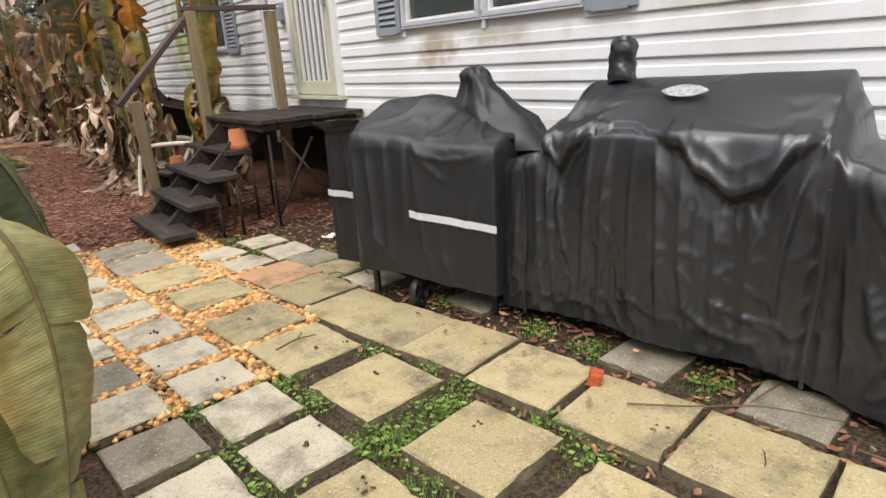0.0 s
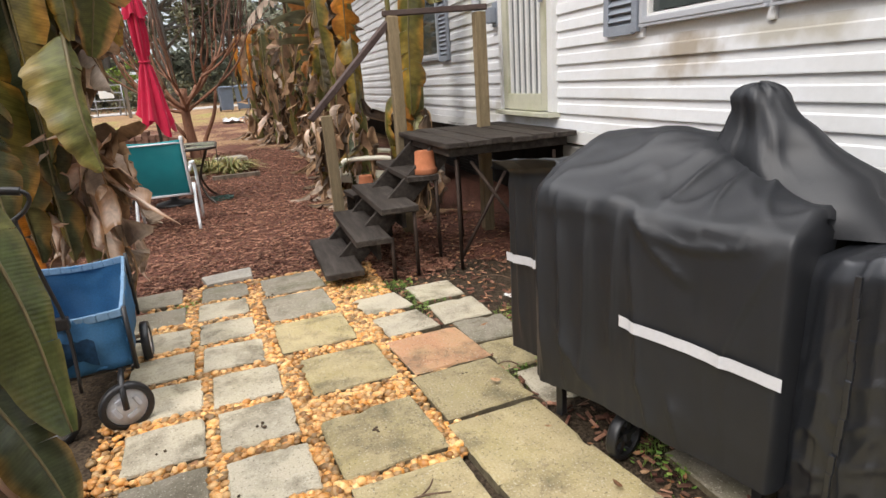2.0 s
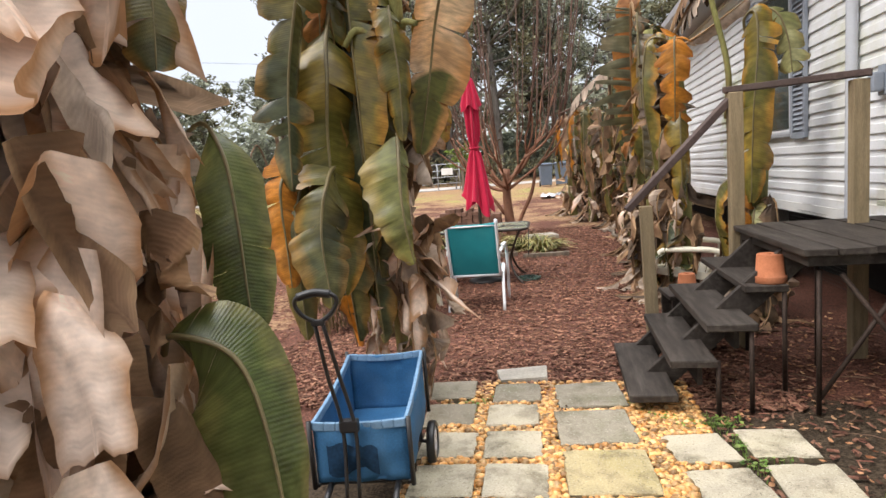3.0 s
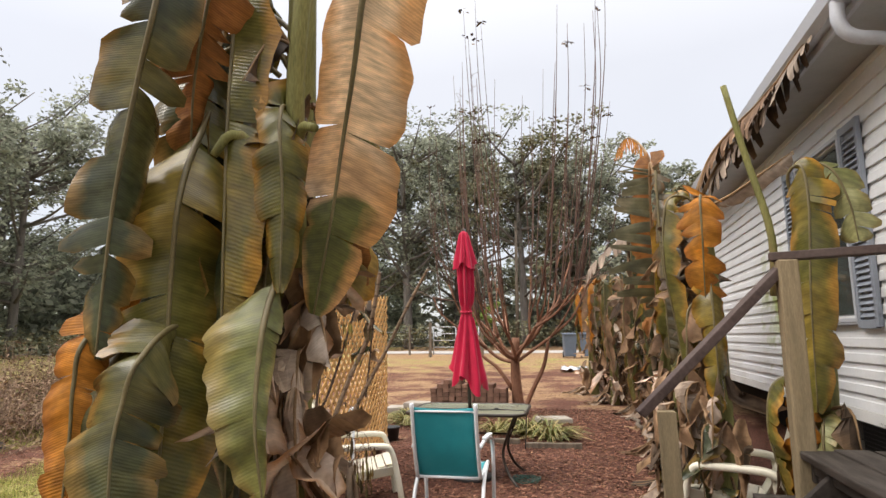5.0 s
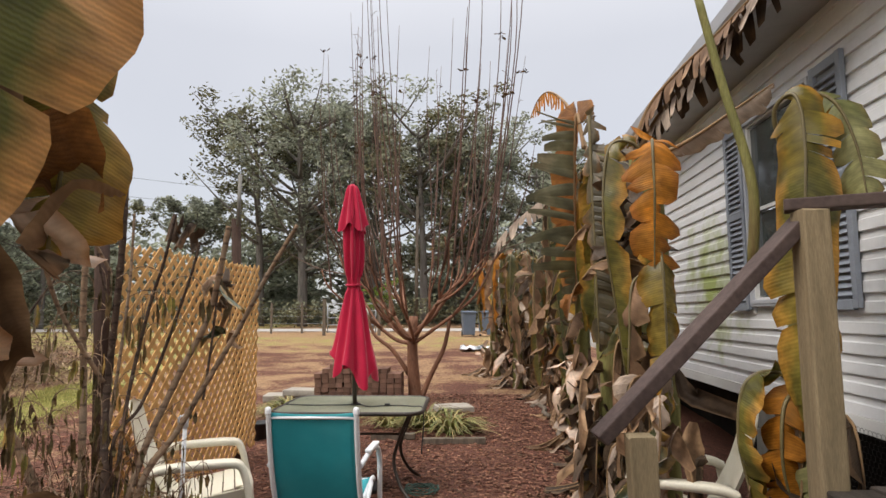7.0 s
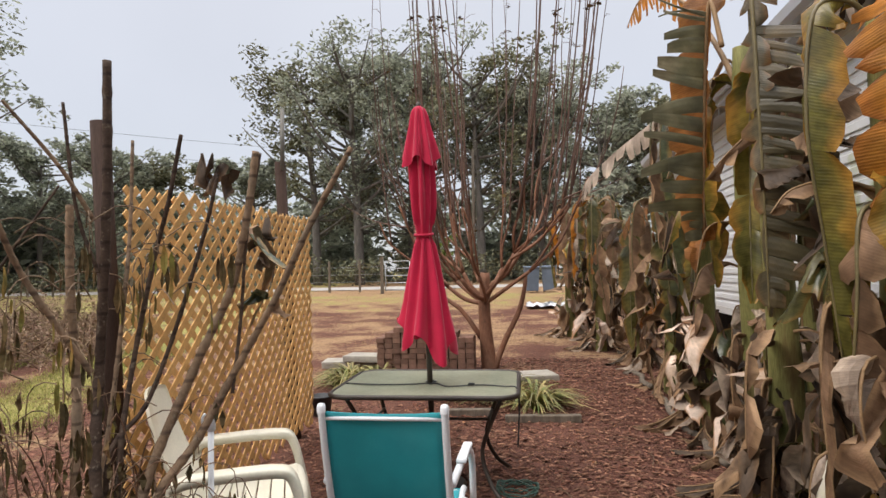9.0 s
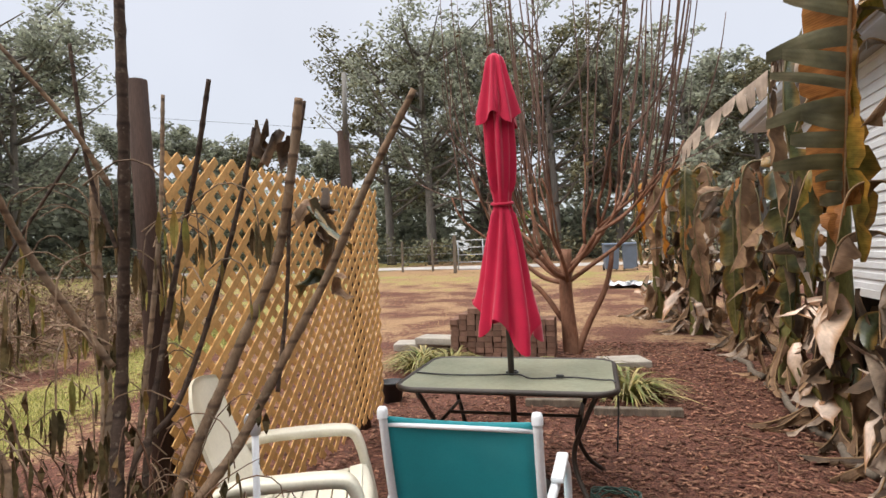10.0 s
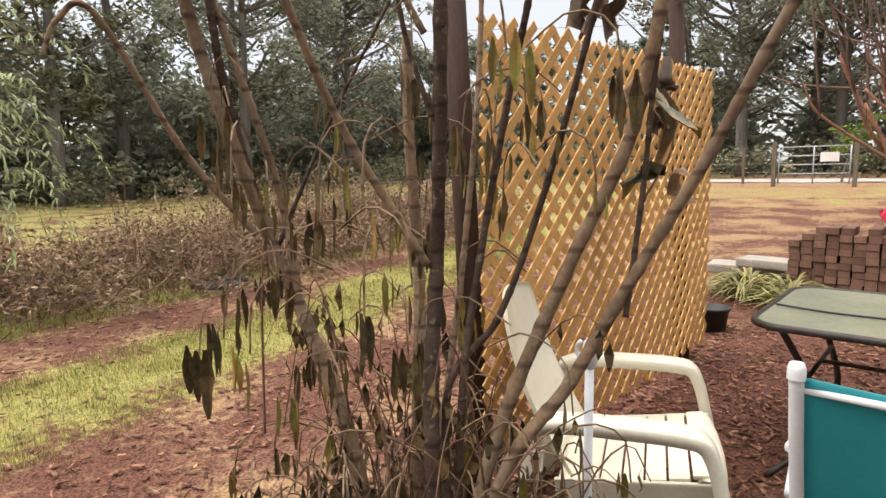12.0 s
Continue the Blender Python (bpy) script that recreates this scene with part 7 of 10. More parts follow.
def resin_chair(x, y, rz, label):
    c = thing("garden_chair", x, y, land(x, y), rz, label, "chair", "resin chairs")
    # moulded seat: cross slats that slope back, uneven at the ends
    for i in range(7):
        xx = -0.16 + i * 0.072
        bm = bmesh.new()
        box(bm, 0.0655, 0.53 + 0.012 * (i % 2), 0.016, pose(xx, 0, 0.315 + 0.16 * xx + 0.10 * max(0.0, xx - 0.12), 0, -9, 0), 0.005)
        part("seat_slat", bm, M_RESIN, c)
    # rounded front of the seat
    front = [(0.285, 0.372), (0.325, 0.372), (0.35, 0.355), (0.36, 0.32), (0.362, 0.24)]
    fp = spline([(a, 0, b) for a, b in front], 10)
    vv, ff = [], []
    for p in fp:
        for yy in (-0.285, -0.14, 0.0, 0.14, 0.285):
            vv.append((p.x - 0.25 * yy * yy, yy, p.z))
    for p in fp:
        for yy in (-0.285, -0.14, 0.0, 0.14, 0.285):
            vv.append((p.x - 0.012 - 0.25 * yy * yy, yy, p.z - 0.010))
    for o in (0, 50):
        ff += [(o + i * 5 + j, o + i * 5 + j + 1, o + i * 5 + j + 6, o + i * 5 + j + 5) for i in range(9) for j in range(4)]
    ff += [(i, i + 1, i + 51, i + 50) for i in range(4)] + [(45 + i, 46 + i, 96 + i, 95 + i) for i in range(4)]
    raw("front_apron", vv, ff, M_RESIN, c, "", True)
    # one-piece back, dished, with rounded upper corners
    nu, nv = 22, 14
    vv, ff = [], []
    for th in (0.0, -0.014):
        for i in range(nu + 1):
            u = i / nu
            half = 0.235 + 0.02 * math.sin(math.pi * min(1, u * 1.1))
            if u > 0.86:
                half *= math.sqrt(max(0.0, 1 - ((u - 0.86) / 0.16) ** 2)) * 0.35 + 0.65
            for j in range(nv + 1):
                v = -1 + 2 * j / nv
                lean = -0.17 - 0.25 * u - 0.04 * math.sin(math.pi * u)
                vv.append((lean + 0.055 * v * v * (1 - 0.4 * u) + th, v * half, 0.26 + 0.66 * u - 0.025 * v * v * u + th * 0.3))
    k, n = nv + 1, (nu + 1) * (nv + 1)
    for o in (0, n):
        ff += [(o + i * k + j, o + i * k + j + 1, o + (i + 1) * k + j + 1, o + (i + 1) * k + j) for i in range(nu) for j in range(nv)]
    rim = [j for j in range(k)] + [i * k + nv for i in range(1, nu + 1)] + [nu * k + j for j in range(nv - 1, -1, -1)] + [i * k for i in range(nu - 1, 0, -1)]
    ff += [(a, b, b + n, a + n) for a, b in zip(rim, rim[1:] + rim[:1])]
    raw("back_panel", vv, ff, M_RESIN, c, "", True)
    for sd in (-1, 1):
        # broad arm that turns down into the front leg
        prof = [(-0.27, 0.515), (-0.18, 0.545), (0.05, 0.555), (0.20, 0.553), (0.265, 0.535), (0.30, 0.47), (0.325, 0.37), (0.36, 0.20), (0.385, 0.0)]
        pts = spline([(a, 0, b) for a, b in prof], 30)
        vv, ff = [], []
        for i, p in enumerate(pts):
            d = (pts[min(i + 1, 29)] - pts[max(i - 1, 0)]).normalized()
            nrm = Vector((-d.z, 0, d.x))
            w = i / 29
            hw = 0.040 + 0.008 * math.sin(math.pi * min(1, w * 1.6)) + 0.03 * max(0.0, w - 0.6)
            for a, b in ((-hw * 0.8, 0.012), (hw * 0.8, 0.012), (hw, 0.002), (hw, -0.032), (hw - 0.012, -0.032), (hw - 0.012, -0.004), (-hw + 0.012, -0.004), (-hw + 0.012, -0.032), (-hw, -0.032), (-hw, 0.002)):
                q = p + nrm * b
                vv.append((q.x, sd * (0.345 - 0.02 * max(0.0, 0.25 - w)) + a + sd * 0.03 * max(0.0, w - 0.65), q.z))
        for i in range(29):
            for j in range(10):
                j2 = (j + 1) % 10
                ff.append((i * 10 + j, i * 10 + j2, (i + 1) * 10 + j2, (i + 1) * 10 + j))
        raw("arm", vv, ff, M_RESIN, c, "", True)
        bm = bmesh.new()
        bar(bm, (0.33, sd * 0.285, 0.335), (-0.20, sd * 0.265, 0.26), 0.02, 0.075, 0.008)
        part("side_rail", bm, M_RESIN, c)
        bm = bmesh.new()
        bar(bm, (-0.25, sd * 0.33, 0.515), (-0.33, sd * 0.30, 0.0), 0.035, 0.06, 0.008)
        part("rear_leg", bm, M_RESIN, c)
    return c


resin_chair(0.88, 8.21, 24, "yellowed white plastic garden chair with broad arms")
resin_chair(3.98, 8.0, 165, "yellowed white plastic chair under banana leaves")

# white pole with a hooked cap
pole = thing("garden_pole", 1.08, 7.62, 0, 0, "white metal garden pole with a rounded cap", "pole")
tube("shaft", [(0, 0, -0.05), (0.004, 0, 0.88)], 0.0125, M_WTUBE, pole, 12)
v, f = lathe([(0.0135, -0.05), (0.019, -0.045), (0.019, 0.012), (0.016, 0.024), (0.008, 0.032), (0.001, 0.034)], 14)
cap = raw("cap", v, f, M_WTUBE, pole, "", True)
cap.location = (0.004, 0, 0.875)
tube("hook", spline([(-0.015, 0, 0.845), (-0.034, 0.004, 0.85), (-0.038, 0.004, 0.875), (-0.024, 0.002, 0.895)], 8), 0.006, M_WTUBE, pole, 8)


def garden_table(x, y, rz):
    t = thing("garden_table", x, y, 0, rz, "dull green glass garden table with dark metal legs", "table")
    a, b, r = 0.60, 0.47, 0.13

    def outline(grow, k=8):
        pts = []
        for cx, cy, a0 in ((a - r, b - r, 0), (-a + r, b - r, 90), (-a + r, -b + r, 180), (a - r, -b + r, 270)):
            for i in range(k + 1):
                an = radians(a0 + 90 * i / k)
                pts.append((cx + (r + grow) * math.cos(an), cy + (r + grow) * math.sin(an)))
        return pts
    ring = outline(-0.012)
    n = len(ring)
    vv = [(px, py, z) for z in (0.703, 0.711) for px, py in ring]
    ff = [tuple(range(n))[::-1], tuple(range(n, 2 * n))] + [(i, (i + 1) % n, n + (i + 1) % n, n + i) for i in range(n)]
    raw("tabletop", vv, ff, M_TGLASS, t, "dull green frosted glass top")
    tube("rim", [(px, py, 0.702) for px, py in outline(0) + outline(0)[:2]], 0.0165, M_TFRAME, t, 10)
    for sx in (-1, 1):
        for sy in (-1, 1):
            tube("leg", spline([(sx * 0.50, sy * 0.38, 0.69), (sx * 0.42, sy * 0.30, 0.50), (sx * 0.36, sy * 0.24, 0.30), (sx * 0.42, sy * 0.30, 0.12), (sx * 0.52, sy * 0.38, 0.012)], 18), 0.014, M_TFRAME, t, 10)
        tube("cross_brace", [(sx * 0.40, -0.28, 0.46), (sx * 0.40, 0.28, 0.46)], 0.010, M_TFRAME, t, 8)
    tube("cross_brace", [(-0.40, 0, 0.46), (0.40, 0, 0.46)], 0.010, M_TFRAME, t, 8)
    v, f = lathe([(0.026, 0.69), (0.040, 0.705), (0.040, 0.718), (0.026, 0.722)], 18)
    raw("collar", v, f, M_BLACK, t, "", True)
    return t


garden_table(1.70, 9.34, 2)
cord = thing("cord", 1.7, 9.3, 0.72, 0, "thin black cord lying across the table", "cord")
tube("cable", spline([(-0.57, -0.08, 0.0), (-0.35, -0.12, 0.001), (-0.12, -0.10, 0.001), (0.05, -0.06, 0.001), (0.15, -0.16, 0.001), (0.35, -0.10, 0.001), (0.52, -0.14, 0.001), (0.60, -0.18, -0.002), (0.612, -0.2, -0.12), (0.60, -0.26, -0.35)], 50), 0.005, M_CORD, cord, 8)
bm = bmesh.new()
box(bm, 0.045, 0.022, 0.02, pose(0.30, -0.115, 0.008), 0.006)
part("switch", bm, M_CORD, cord)


def closed_umbrella(x, y, tx, ty):
    u = thing("garden_umbrella", x, y, 0, 0, "closed crimson garden umbrella standing through the table", "umbrella")
    lean = Vector((tx - x, ty - y, 2.58))
    at = lambda z: Vector((lean.x * z / 2.58, lean.y * z / 2.58, z))
    tube("pole", [at(0.0), at(2.5)], 0.019, M_TFRAME, u, 12)
    v, f = lathe([(0.001, 0), (0.21, 0.0), (0.22, 0.03), (0.20, 0.05), (0.05, 0.08), (0.035, 0.22), (0.024, 0.24)], 28)
    raw("base", v, f, M_BLACK, u, "", True)
    # folded canopy: pleats gathered at the tie
    prof = [(0.014, 2.575), (0.035, 2.55), (0.060, 2.43), (0.080, 2.30), (0.075, 2.18), (0.076, 2.02), (0.070, 1.88), (0.054, 1.77), (0.050, 1.72), (0.062, 1.66), (0.092, 1.50), (0.122, 1.32), (0.148, 1.18), (0.172, 1.06), (0.178, 1.01)]
    pts = spline([(r, 0, z) for r, z in prof], 60)
    k = 72
    vv, ff = [], []
    for i, p in enumerate(pts):
        t = i / 59
        c = at(p.z)
        for j in range(k):
            a = 2 * math.pi * j / k
            pleat = math.cos(a * 8 + 1.2 * math.sin(p.z * 2.2)) * 0.20 + 0.10 * math.cos(a * 5 + p.z * 3) + 0.07 * noise.noise((math.cos(a) * 2, math.sin(a) * 2, p.z * 3))
            tight = 0.35 if abs(p.z - 1.73) < 0.07 else 1.0
            r = p.x * (1 + pleat * tight * min(1, t * 4))
            hem = (0.085 * math.cos(a * 4 + 0.6) + 0.075 * math.cos(a - 2.6)) * max(0.0, (t - 0.72) / 0.28) ** 2
            vv.append(c + Vector((math.cos(a) * r, math.sin(a) * r, hem)))
    for i in range(59):
        for j in range(k):
            j2 = (j + 1) % k
            ff.append((i * k + j, i * k + j2, (i + 1) * k + j2, (i + 1) * k + j))
    raw("canopy", vv, ff, M_RED, u, "folded crimson canopy", True)
    # short upper tier
    prof = [(0.016, 2.585), (0.045, 2.55), (0.072, 2.42), (0.100, 2.29), (0.118, 2.20)]
    pts = spline([(r, 0, z) for r, z in prof], 20)
    vv, ff = [], []
    for i, p in enumerate(pts):
        c = at(p.z)
        for j in range(k):
            a = 2 * math.pi * j / k
            r = p.x * (1 + (0.17 * math.cos(a * 8 + 0.5) + 0.06 * math.cos(a * 3 + 1)) * min(1, i / 6))
            vv.append(c + Vector((math.cos(a) * r, math.sin(a) * r, 0.035 * math.cos(a * 4) * (i / 19) ** 2)))
    for i in range(19):
        for j in range(k):
            j2 = (j + 1) % k
            ff.append((i * k + j, i * k + j2, (i + 1) * k + j2, (i + 1) * k + j))
    raw("vent_tier", vv, ff, M_RED, u, "", True)
    ring = [at(1.725) + Vector((math.cos(a) * 0.060, math.sin(a) * 0.060, 0.01 * math.sin(a))) for a in [2 * math.pi * i / 24 for i in range(26)]]
    tube("tie", ring, 0.010, M_RED, u, 6)
    v, f = lathe([(0.016, 0), (0.018, 0.02), (0.012, 0.035), (0.001, 0.04)], 14)
    fin = raw("finial", v, f, M_TFRAME, u, "", True)
    fin.location = at(2.575)
    return u


closed_umbrella(1.715, 9.31, 1.69, 9.15)


# ---- lattice screen ----
M_LATTICE = mat("honey_pine_lattice", (0.60, 0.35, 0.135), 0.65, var=0.18, scale=3, fine=50, bump=0.15, rand=0.14, stain=(0.33, 0.17, 0.06), stain_scale=3, stain_amt=0.4)
M_OLDPOST = mat("dark_old_post", (0.05, 0.029, 0.021), 0.8, var=0.3, scale=3, fine=40, bump=0.4, stretch=(6, 6, 0.7))


def lattice(x0, y0, x1, y1, z0, z1):
    """Two layers of crossing slats between two uprights; the sheet bows a little."""
    s = thing("lattice_screen", x0, y0, 0, 0, "honey-coloured wooden lattice screen on dark posts", "lattice")
    d = Vector((x1 - x0, y1 - y0, 0))
    ln = d.length
    d.normalize()
    nrm = Vector((d.y, -d.x, 0))
    h = z1 - z0
    pitch, wid, th = 0.126, 0.040, 0.008
    cut = {}
    for layer, sgn in ((0, -1), (1, 1)):
        k = -int(h / pitch) - 1
        while k * pitch < ln + h:
            a = k * pitch * 1.0
            # slat runs along (1, sgn) in the sheet; clip it to the panel
            pts = []
            for u in np.linspace(-0.02, ln + 0.02, 60):
                z = (u - a) if sgn > 0 else (h - (u - a))
                if 0 <= z <= h and 0 <= u <= ln:
                    pts.append((u, z))
            k += 1
            if len(pts) < 3:
                continue
            vv, ff = [], []
            m = max(2, min(8, len(pts) // 6 + 2))
            idx = np.linspace(0, len(pts) - 1, m).astype(int)
            for i in idx:
                u, z = pts[i]
                bow = 0.05 * math.sin(math.pi * u / ln) * (0.4 + 0.6 * (1 - z / h)) + 0.05 * max(0, u / ln - 0.75) * (1 - z / h)
                c = Vector((0, 0, 0)) + d * u + nrm * (bow + layer * (th + 0.0005)) + Vector((0, 0, z0 + z + 0.03 * u / ln))
                ax = (d + Vector((0, 0, sgn))).normalized()
                w = (d - Vector((0, 0, sgn))).normalized()
                for a1, b1 in ((-1, 0), (1, 0), (1, 1), (-1, 1)):
                    vv.append(c + w * (a1 * wid / 2) + nrm * (b1 * th))
            for i in range(m - 1):
                for j in range(4):
                    j2 = (j + 1) % 4
                    ff.append((i * 4 + j, i * 4 + j2, (i + 1) * 4 + j2, (i + 1) * 4 + j))
            ff += [(0, 1, 2, 3), tuple((m - 1) * 4 + j for j in (3, 2, 1, 0))]
            raw("slat", vv, ff, M_LATTICE, s)
    for u, top in ((-0.02, 2.30), (ln * 0.86, 2.48)):
        vv, ff = tube_data([d * (u + 0.06) - nrm * 0.062 + Vector((0.03, 0, -0.05)), d * (u + 0.06) - nrm * 0.075 + Vector((-0.015, 0, 1.2)), d * (u + 0.06) - nrm * 0.075 + Vector((-0.075, 0, top))], [0.052, 0.05, 0.048], 10)
        raw("post", vv, ff, M_OLDPOST, s, "", True)
    tube("steel_rod", [d * ln * 0.86 - nrm * 0.10 + Vector((0, 0, 2.40)), d * ln * 0.86 - nrm * 0.10 + Vector((0, 0.01, 2.95))], 0.02, M_BLOCK, s, 8)
    return s


lattice(0.36, 8.00, 0.33, 10.55, 0.07, 1.97)


# ---- folding wagon ----
M_BLUE = mat("blue_wagon_fabric", (0.035, 0.125, 0.255), 0.7, var=0.2, scale=5, fine=150, bump=0.15, stain=(0.10, 0.20, 0.32), stain_scale=4, stain_amt=0.4)
M_DAMP = mat("damp_dark_blue_fabric", (0.008, 0.028, 0.06), 0.6, var=0.4, scale=9, bump=0.15)
M_BLUETRIM = mat("faded_blue_trim", (0.16, 0.27, 0.40), 0.7, var=0.15, scale=6, bump=0.1)
M_RIM = mat("grey_white_plastic", (0.55, 0.56, 0.58), 0.4, var=0.08, bump=0.03)


def wagon(x, y, rz):
    w = thing("folding_wagon", x, y, 0, rz, "blue fabric folding wagon with black frame and wheels", "wagon")
    hx, hy, z0, z1 = 0.185, 0.35, 0.25, 0.555
    rnd = random.Random(4)

    def panel(name, a, b, sag, top0, top1):
        """Fabric wall from corner a to corner b, with its rim band."""
        a, b = Vector(a), Vector(b)
        n, m = 16, 10
        out = (b - a).cross(Vector((0, 0, 1))).normalized()
        vv, ff = [], []
        for i in range(n):
            u = i / (n - 1)
            for j in range(m):
                t = j / (m - 1)
                p = a.lerp(b, u)
                z = z0 + (top0 + (top1 - top0) * u - z0 - sag * math.sin(math.pi * u)) * t
                vv.append(Vector((p.x, p.y, z)) + out * (0.022 * math.sin(math.pi * u) * math.sin(math.pi * t) + 0.016 * noise.noise((u * 5, t * 4, a.x * 9)) * min(1, 4 * u, 4 - 4 * u) + 0.006 * noise.noise((u * 14, t * 10, a.y * 9))))
        for i in range(n - 1):
            for j in range(m - 1):
                q = i * m + j
                ff.append((q, q + m, q + m + 1, q + 1))
        ob = raw(name, vv, ff, M_BLUE, w, "", True)
        so = ob.modifiers.new("thick", 'SOLIDIFY')
        so.thickness = 0.006
        bm = bmesh.new()
        for i in range(8):
            u0, u1 = i / 8, (i + 1) / 8
            p, q = a.lerp(b, u0), a.lerp(b, u1)
            bar(bm, (p.x, p.y, top0 + (top1 - top0) * u0 - sag * math.sin(math.pi * u0) - 0.014), (q.x, q.y, top0 + (top1 - top0) * u1 - sag * math.sin(math.pi * u1) - 0.014), 0.016, 0.034, 0.005, roll=0)
        part("rim_band", bm, M_BLUETRIM, ob)
    panel("front_panel", (-hx, -hy, 0), (hx, -hy, 0), 0.008, 0.50, 0.50)
    panel("side_panel", (hx, -hy, 0), (hx, hy, 0), 0.02, 0.50, z1)
    panel("back_panel", (hx, hy, 0), (-hx, hy, 0), 0.012, z1, z1)
    panel("side_panel", (-hx, hy, 0), (-hx, -hy, 0), 0.02, z1, 0.50)
    bm = bmesh.new()
    box(bm, hx * 2, hy * 2, 0.012, pose(0, 0, z0 + 0.01), 0.003)
    part("floor_panel", bm, M_BLUE, w)
    # dark damp patch pocket on the front
    vv, ff = [], []
    for i in range(13):
        u = i / 12
        lo, hi = 0.30 - 0.02 * math.sin(u * 7), 0.415 + 0.03 * noise.noise((u * 5, 2.0, 0)) - 0.05 * max(0.0, u - 0.6)
        for k in range(5):
            t = k / 4
            vv.append((-0.13 + 0.20 * u + 0.02 * noise.noise((u * 3, t * 4, 1)), -hy - 0.026 - 0.012 * math.sin(math.pi * u) * math.sin(math.pi * t) - 0.006 * noise.noise((u * 6, t * 5, 3)), lo + (hi - lo) * t))
    ff = [(i * 5 + k, (i + 1) * 5 + k, (i + 1) * 5 + k + 1, i * 5 + k + 1) for i in range(12) for k in range(4)]
    raw("pocket", vv, ff, M_DAMP, w, "dark damp pocket", True)
    for sx in (-1, 1):
        for sy in (-1, 1):
            tube("frame_post", [(sx * (hx + 0.012), sy * (hy + 0.008), 0.23), (sx * (hx + 0.012), sy * (hy + 0.008), (0.51 if sy < 0 else z1 + 0.012))], 0.010, M_BLACK, w, 8)
            wh = new("wheel")
            wh.parent = w
            wx, wy = (sx * 0.135, -0.43) if sy < 0 else (sx * 0.215, 0.27)
            wh.location = (wx, wy, 0.105)
            wh.rotation_euler = (0, 0, radians(14 if sy < 0 else 88))
            r = 0.105
            v, f = lathe([(r * 0.76, -0.018), (r * 0.95, -0.02), (r, -0.012), (r, 0.012), (r * 0.95, 0.02), (r * 0.76, 0.018), (r * 0.74, 0), (r * 0.76, -0.018)], 28)
            raw("tyre", [(a, c, b) for a, b, c in v], f, M_BLACK, wh, "", True)
            v, f = lathe([(0.001, 0.02), (0.016, 0.02), (0.02, 0.012), (0.03, 0.008), (r * 0.74, 0.012), (r * 0.76, 0.0), (r * 0.74, -0.012), (0.03, -0.008), (0.02, -0.014), (0.001, -0.014)], 24)
            raw("rim", [(a, c, b) for a, b, c in v], f, M_RIM, wh, "", True)
            for i in range(4):
                a = i * math.pi / 2 + 0.4
                bm = bmesh.new()
                box(bm, 0.020, 0.030, 0.052, pose(math.cos(a) * 0.046, 0, math.sin(a) * 0.04, 0, -math.degrees(a), 0), 0.004)
                part("spoke", bm, M_GUTTER, wh)
            if sy < 0:
                tube("fork", [(wx, wy - 0.028, 0.105), (wx, wy - 0.03, 0.17), (wx, wy + 0.01, 0.225), (wx, -hy + 0.03, 0.24)], 0.013, M_BLACK, w, 8)
            else:
                tube("fork", [(wx, wy, 0.105), (sx * (hx - 0.03), wy, 0.115), (sx * (hx - 0.03), wy, 0.245)], 0.012, M_BLACK, w, 8)
    for sy in (-1, 1):
        tube("cross_bar", [(-hx, sy * (hy - 0.02), 0.24), (hx, sy * (hy - 0.02), 0.24)], 0.010, M_BLACK, w, 8)
    for sx in (-1, 1):
        tube("brace", [(sx * hx, -hy, 0.24), (sx * hx * 0.6, hy, 0.22)], 0.010, M_BLACK, w, 8)
    # pull handle: base bracket, two telescoping bars and a looped foam grip
    bm = bmesh.new()
    box(bm, 0.075, 0.035, 0.05, pose(-0.03, -hy - 0.03, 0.495), 0.008)
    part("handle_bracket", bm, M_BLACK, w)
    for dx in (-0.024, 0.024):
        tube("handle_bar", spline([(-0.03 + dx, -0.43, 0.21), (-0.03 + dx, -hy - 0.035, 0.48), (-0.055 + dx * 0.9, -0.44, 0.72), (-0.075 + dx * 0.6, -0.49, 0.935)], 12), 0.0075, M_BLACK, w, 8)
    bm = bmesh.new()
    box(bm, 0.05, 0.022, 0.022, pose(-0.075, -0.49, 0.935), 0.006)
    part("handle_joint", bm, M_BLACK, w)
    arms = [(-0.082, -0.49, 0.937), (-0.125, -0.50, 0.965), (-0.148, -0.505, 1.005), (-0.135, -0.51, 1.035), (-0.075, -0.51, 1.048), (-0.015, -0.51, 1.04), (0.004, -0.505, 1.012), (-0.02, -0.50, 0.97), (-0.066, -0.49, 0.937)]
    tube("grip_loop", spline(arms, 40), 0.008, M_BLACK, w, 8)
    tube("grip", spline(arms[3:6], 14), 0.015, M_BLACK, w, 10)
    return w


wagon(1.87, 4.25, 8)

# ---- leafless shrub by the path, with withered leaves ----
M_BARK = mat("grey_brown_shrub_bark", (0.19, 0.125, 0.078), 0.8, var=0.35, scale=10, fine=90, bump=0.5, stretch=(1, 1, 0.5), stain=(0.24, 0.20, 0.15), stain_scale=8, stain_amt=0.5)
M_DARKBARK = mat("dark_shrub_bark", (0.065, 0.042, 0.03), 0.75, var=0.3, scale=10, fine=90, bump=0.4, stain=(0.09, 0.065, 0.045), stain_scale=10, stain_amt=0.4)
M_WITHER = mat("withered_leaf", (0.085, 0.068, 0.03), 0.8, var=0.4, scale=12, bump=0.3, island=0.4, alt=(0.10, 0.06, 0.025), alt_amt=0.4)
M_YELLEAF = mat("yellowing_leaf", (0.20, 0.19, 0.05), 0.6, var=0.3, scale=12, bump=0.2, island=0.4, alt=(0.22, 0.13, 0.04), alt_amt=0.4, trans=0.2)



